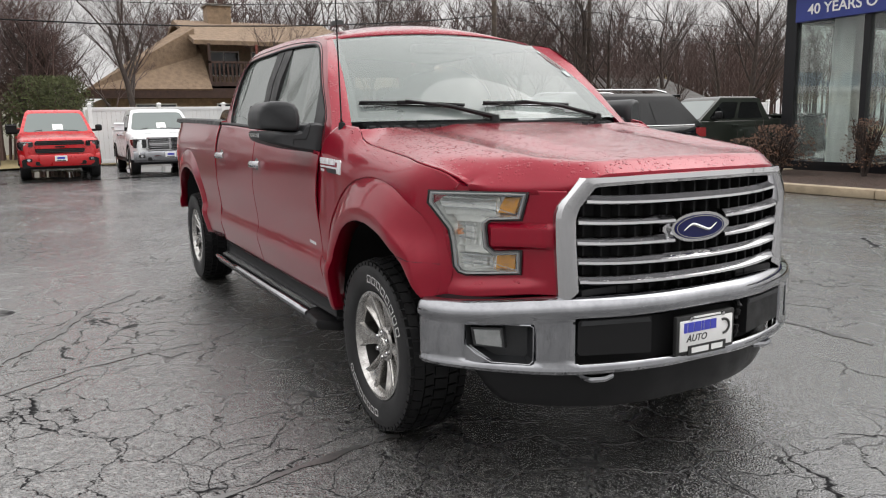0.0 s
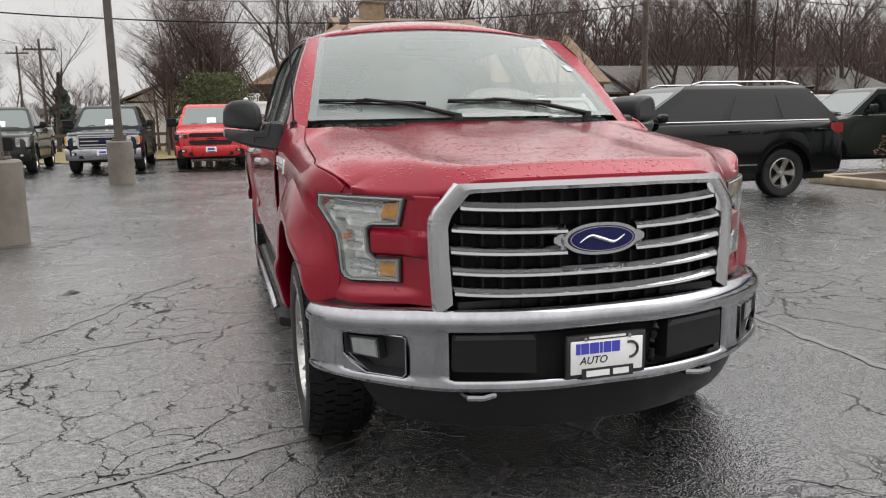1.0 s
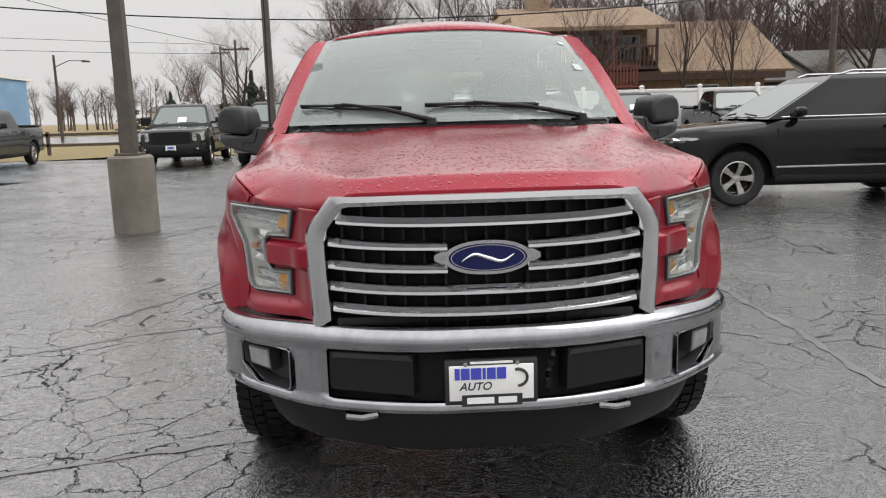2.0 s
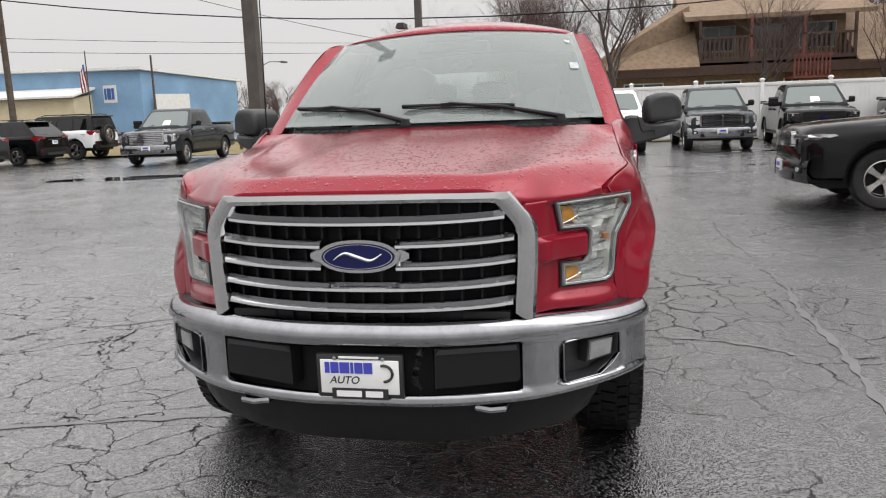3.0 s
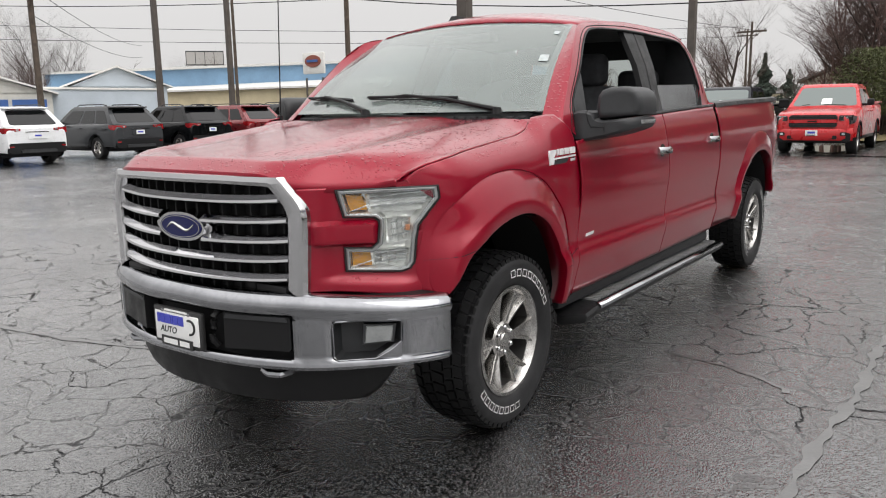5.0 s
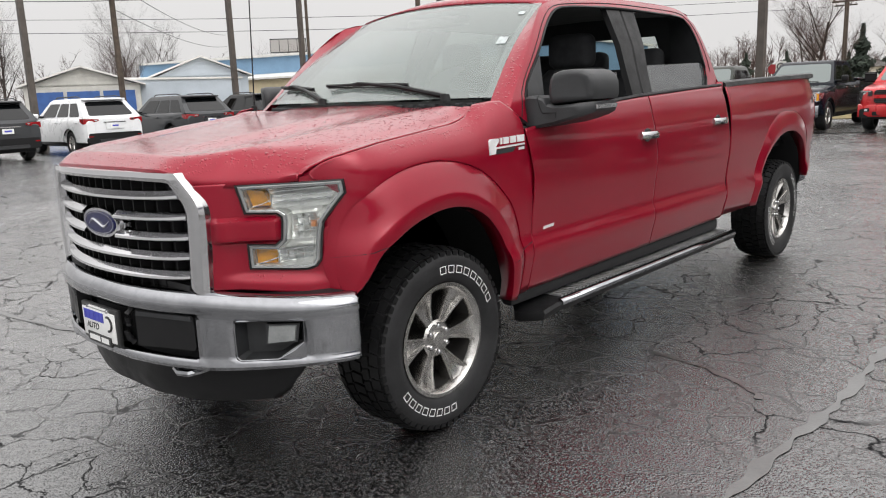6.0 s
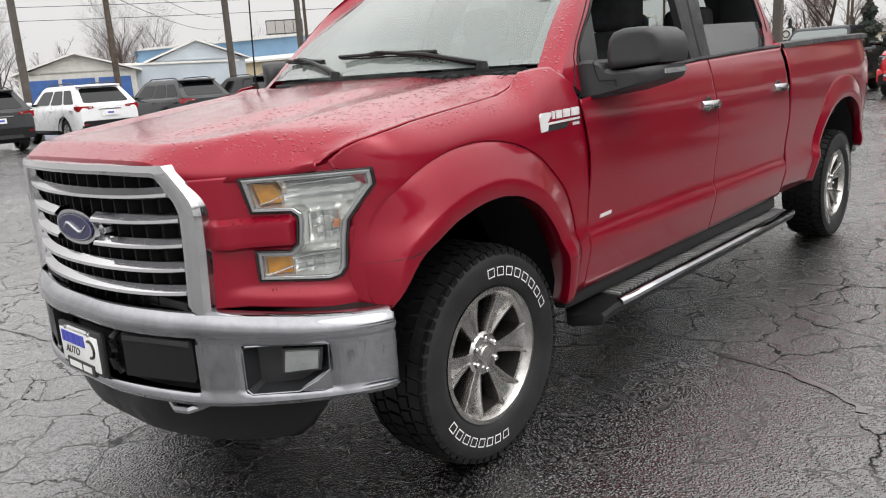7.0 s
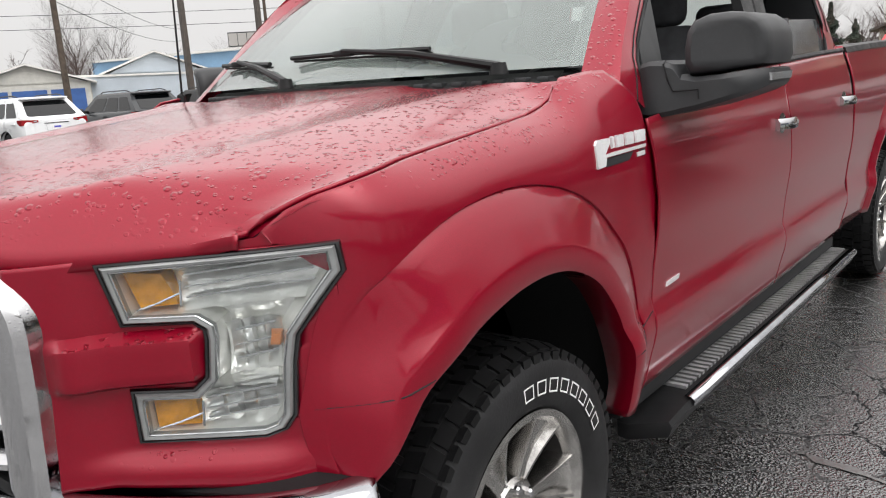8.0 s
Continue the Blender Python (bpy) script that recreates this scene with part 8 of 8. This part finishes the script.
tpart("rear_bumper", bm, BUMPER)

# cabin interior
bm = bmesh.new()
box(bm, -.84, .84, 1.5, 3.74, .62, .70)
tpart("cabin_floor", bm, FABRIC, smooth=0)
bm = bmesh.new()
rows = []
for t in np.linspace(0, 1, 6):
    rows.append([(x, 1.345 + .19 * (x / .8) ** 2 + .50 * t + .04 * (1 - (x / .8) ** 2) * t, 1.325 - .02 * t - .45 * max(0, t - .7) ** 1.2) for x in np.linspace(-.76, .76, 17)])
sheet(bm, rows)
tpart("dashboard", bm, GREYPLASTIC, thick=.02, flip=False, smooth=60)
bm = bmesh.new()
c, tilt = Vector((.40, 1.98, 1.20)), Matrix.Rotation(radians(-28), 3, 'X')
ringp = [c + tilt @ Vector((.19 * math.cos(a), 0, .19 * math.sin(a))) for a in np.linspace(0, 2 * math.pi, 25)]
tube(bm, ringp, .014, 8, False)
for a in (0.2, 2.94, 4.71):
    tube(bm, [c, c + tilt @ Vector((.18 * math.cos(a), 0, .18 * math.sin(a)))], .014, 6)
tube(bm, [c, c + Vector((0, -.3, -.12))], .04, 8)
tpart("steering_wheel", bm, PLASTIC)


def seat(x, y, w, rear=False):
    bm = bmesh.new()
    box(bm, x - w / 2, x + w / 2, y - .02, y + .50, .78, .97, .06, 3)
    seat_ = tpart("seat", bm, FABRIC, label="dark grey cloth seat with headrest")
    bm = bmesh.new()
    rings = []
    for z, dy, ww in ((.90, .42, w / 2), (1.15, .50, w / 2), (1.38, .57, w / 2 * .92), (1.47, .60, w / 2 * .72), (1.49, .60, w / 2 * .6)):
        rings.append([(x - ww, y + dy, z), (x - ww * .7, y + dy - .05, z), (x + ww * .7, y + dy - .05, z), (x + ww, y + dy, z), (x + ww * .9, y + dy + .12, z), (x - ww * .9, y + dy + .12, z)])
    loft(bm, rings)
    tpart("backrest", bm, FABRIC, seat_, smooth=60)
    for k in ((0,) if w < .7 else (-.42, 0, .42)):
        bm = bmesh.new()
        box(bm, x + k - .145, x + k + .145, y + .54, y + .67, 1.49 if not rear else 1.46, 1.69 if not rear else 1.62, .05, 3)
        tpart("headrest", bm, FABRIC, seat_, smooth=60)
        bm = bmesh.new()
        for s_ in (-.06, .06):
            tube(bm, [(x + k + s_, y + .60, 1.42), (x + k + s_, y + .61, 1.52)], .008, 6)
        tpart("headrest_posts", bm, CHROME, seat_)


seat(.43, 2.15, .54)
seat(-.43, 2.15, .54)
seat(0, 3.06, 1.45, True)
tpart("console", cbox(-.13, .13, 1.75, 2.65, .7, 1.02, .04), GREYPLASTIC)

# wheels with white-outlined sidewall blocks
R_, H_, RIM = .405, .14, .243
bm = bmesh.new()
lathe(bm, [(RIM - .01, -.10), (RIM + .02, -.135), (.34, -H_), (.378, -.125), (.388, -.10), (.388, .10), (.378, .125), (.360, .136), (.335, H_), (.30, .139), (RIM + .022, .132), (RIM + .006, .118), (RIM - .004, .105)], 64, 'X')
TYRE = bpy.data.meshes.new("tyre")
bmesh.ops.recalc_face_normals(bm, faces=bm.faces)
bm.to_mesh(TYRE)
bm.free()
TYRE.materials.append(RUBBER)
bm = bmesh.new()
rnd = random.Random(5)
for row, (h0, h1) in enumerate(((-.118, -.082), (-.072, -.036), (-.028, .028), (.036, .072), (.082, .118))):
    for k in range(46):
        a = 2 * math.pi * (k + .5 * (row % 2) + .1 * row) / 46
        w = .046 * (.95 if row in (0, 4) else .86)
        ca, sa = math.cos(a), math.sin(a)
        out = [(h0, -w / 2), (h1, -w / 2 + .008 * (-1) ** row), (h1, w / 2 + .006 * (-1) ** row), (h0, w / 2)]
        r0, r1 = .386, .398
        if row in (0, 4):
            fall = lambda h: .010 * max(0, (abs(h) - .09) / .03)
        else:
            fall = lambda h: 0
        prism(bm, out, lambda u, v, d: Vector((u, (d - fall(u)) * ca - v * sa, (d - fall(u)) * sa + v * ca)), r0, r1)
    if row == 4:
        for k in range(58):
            a = 2 * math.pi * (k + .1 * row) / 58
            ca, sa = math.cos(a), math.sin(a)
            prism(bm, [(.362, -.012), (.384, -.016), (.384, .016), (.362, .012)], lambda u, v, d: Vector((d, u * ca - v * sa, u * sa + v * ca)), .115, .1335)
TREAD = bpy.data.meshes.new("tread")
bmesh.ops.recalc_face_normals(bm, faces=bm.faces)
bm.to_mesh(TREAD)
bm.free()
TREAD.materials.append(SHADEDTREAD)
LETTERS = []
for a0, a1, n in ((-.62, .72, 8), (math.pi - .66, math.pi + .56, 8)):
    for k in range(n):
        c0 = a0 + (a1 - a0) * k / n
        c1 = c0 + (a1 - a0) / n * .72
        bm = bmesh.new()
        for (ra, rb, ta, tb) in ((.292, .296, c0, c1), (.321, .325, c0, c1), (.292, .325, c0, c0 + .012), (.292, .325, c1 - .012, c1)):
            sheet(bm, [[Vector((.1418 - .0015 * (r > .31), r * math.sin(t), r * math.cos(t))) for t in np.linspace(ta, tb, 4)] for r in (ra, rb)])
        me = bpy.data.meshes.new("sidewall_block")
        bm.to_mesh(me)
        bm.free()
        me.materials.append(WHITE)
        LETTERS.append(("sidewall_block", me))
bm = bmesh.new()
lathe(bm, [(RIM, -.12), (RIM - .012, -.05), (RIM - .02, .08), (RIM - .012, .112), (RIM + .004, .118), (RIM + .006, .124), (RIM - .010, .126), (RIM - .022, .112), (RIM - .028, .088)], 48, 'X')
for k in range(6):
    a = 2 * math.pi * k / 6 + math.pi / 6
    ca, sa = math.cos(a), math.sin(a)
    P = lambda r, w, d: Vector((d, r * ca - w * sa, r * sa + w * ca))
    rings = []
    for r, w, d, g in ((.045, .020, .080, .002), (.080, .022, .082, .004), (.115, .030, .088, .014), (.155, .040, .097, .022), (.195, .053, .108, .024), (.218, .063, .114, .016), (.232, .076, .116, .004)):
        rings.append([P(r, -w - .004, d - .060), P(r, -w, d - .006), P(r, -w + .003, d), P(r, -w + .011, d), P(r, -w + .011 + .4 * g, d - g * .8), P(r, 0, d - g * .55), P(r, w - .011 - .4 * g, d - g * .8), P(r, w - .011, d), P(r, w - .003, d), P(r, w, d - .006), P(r, w + .004, d - .060)])
    loft(bm, rings)
lathe(bm, [(.0, .098), (.030, .097), (.034, .093), (.036, .084), (.072, .086), (.082, .078), (.085, .03)], 28, 'X')
RIMME = bpy.data.meshes.new("rim")
bmesh.ops.recalc_face_normals(bm, faces=bm.faces)
bm.to_mesh(RIMME)
bm.free()
RIMME.materials.append(ALLOY)
# rim barrel: shade behind the spokes put into a near-black colour
bm = bmesh.new()
lathe(bm, [(RIM - .028, .090), (RIM - .036, .04), (RIM - .05, -.08)], 40, 'X')
BARREL = bpy.data.meshes.new("rim_barrel")
bm.to_mesh(BARREL)
bm.free()
BARREL.materials.append(Mat("shade_black_barrel", (0.022, 0.021, 0.02), 0.45, 0.2).vary((0.022, 0.021, 0.02), 18, 0.3, 120).m)
NUTS = []
for k in range(6):
    a = 2 * math.pi * k / 6
    bm = bmesh.new()
    lathe(bm, [(0, .101), (.008, .100), (.011, .095), (.0125, .080)], 8, 'X', (0, .058 * math.cos(a), .058 * math.sin(a)))
    me = bpy.data.meshes.new("wheel_nut")
    bm.to_mesh(me)
    bm.free()
    me.materials.append(CHROME)
    NUTS.append(("wheel_nut", me))
# rusty brake disc, widened and blackened to stand for shade between spokes
bm = bmesh.new()
lathe(bm, [(0, .0), (.205, .0), (.208, -.02), (.10, -.03), (.10, -.10), (.0, -.10)], 30, 'X')
DISC = bpy.data.meshes.new("brake_disc")
bm.to_mesh(DISC)
bm.free()
DISC.materials.append(Mat("rusty_shaded_brake_disc", (0.008, 0.0065, 0.006), 0.6, 0.4).vary((0.008, 0.0065, 0.006), 20, 0.4, 120).m)
for me in (TYRE, TREAD, RIMME, BARREL, DISC):
    me.polygons.foreach_set("use_smooth", [me is not TREAD] * len(me.polygons))
    me.set_sharp_from_angle(angle=radians(35))
for yc in (.952, 4.955):
    for sgn in (1, -1):
        w = new("wheel", TYRE)
        w.parent = TRUCK
        w.matrix_parent_inverse = TRUCK.matrix_basis.inverted()
        w.matrix_basis = pose(sgn * .828, yc, .384, 0, 0, 0 if sgn > 0 else 180) @ pose(0, 0, 0, -30 if yc < 2 else -70, 0, 0) @ Matrix.Diagonal((1, .962, .962, 1))
        for nm, me in [("tread", TREAD), ("rim", RIMME), ("rim_barrel", BARREL), ("brake_disc", DISC)] + NUTS + LETTERS:
            o_ = new(nm, me)
            o_.parent = w
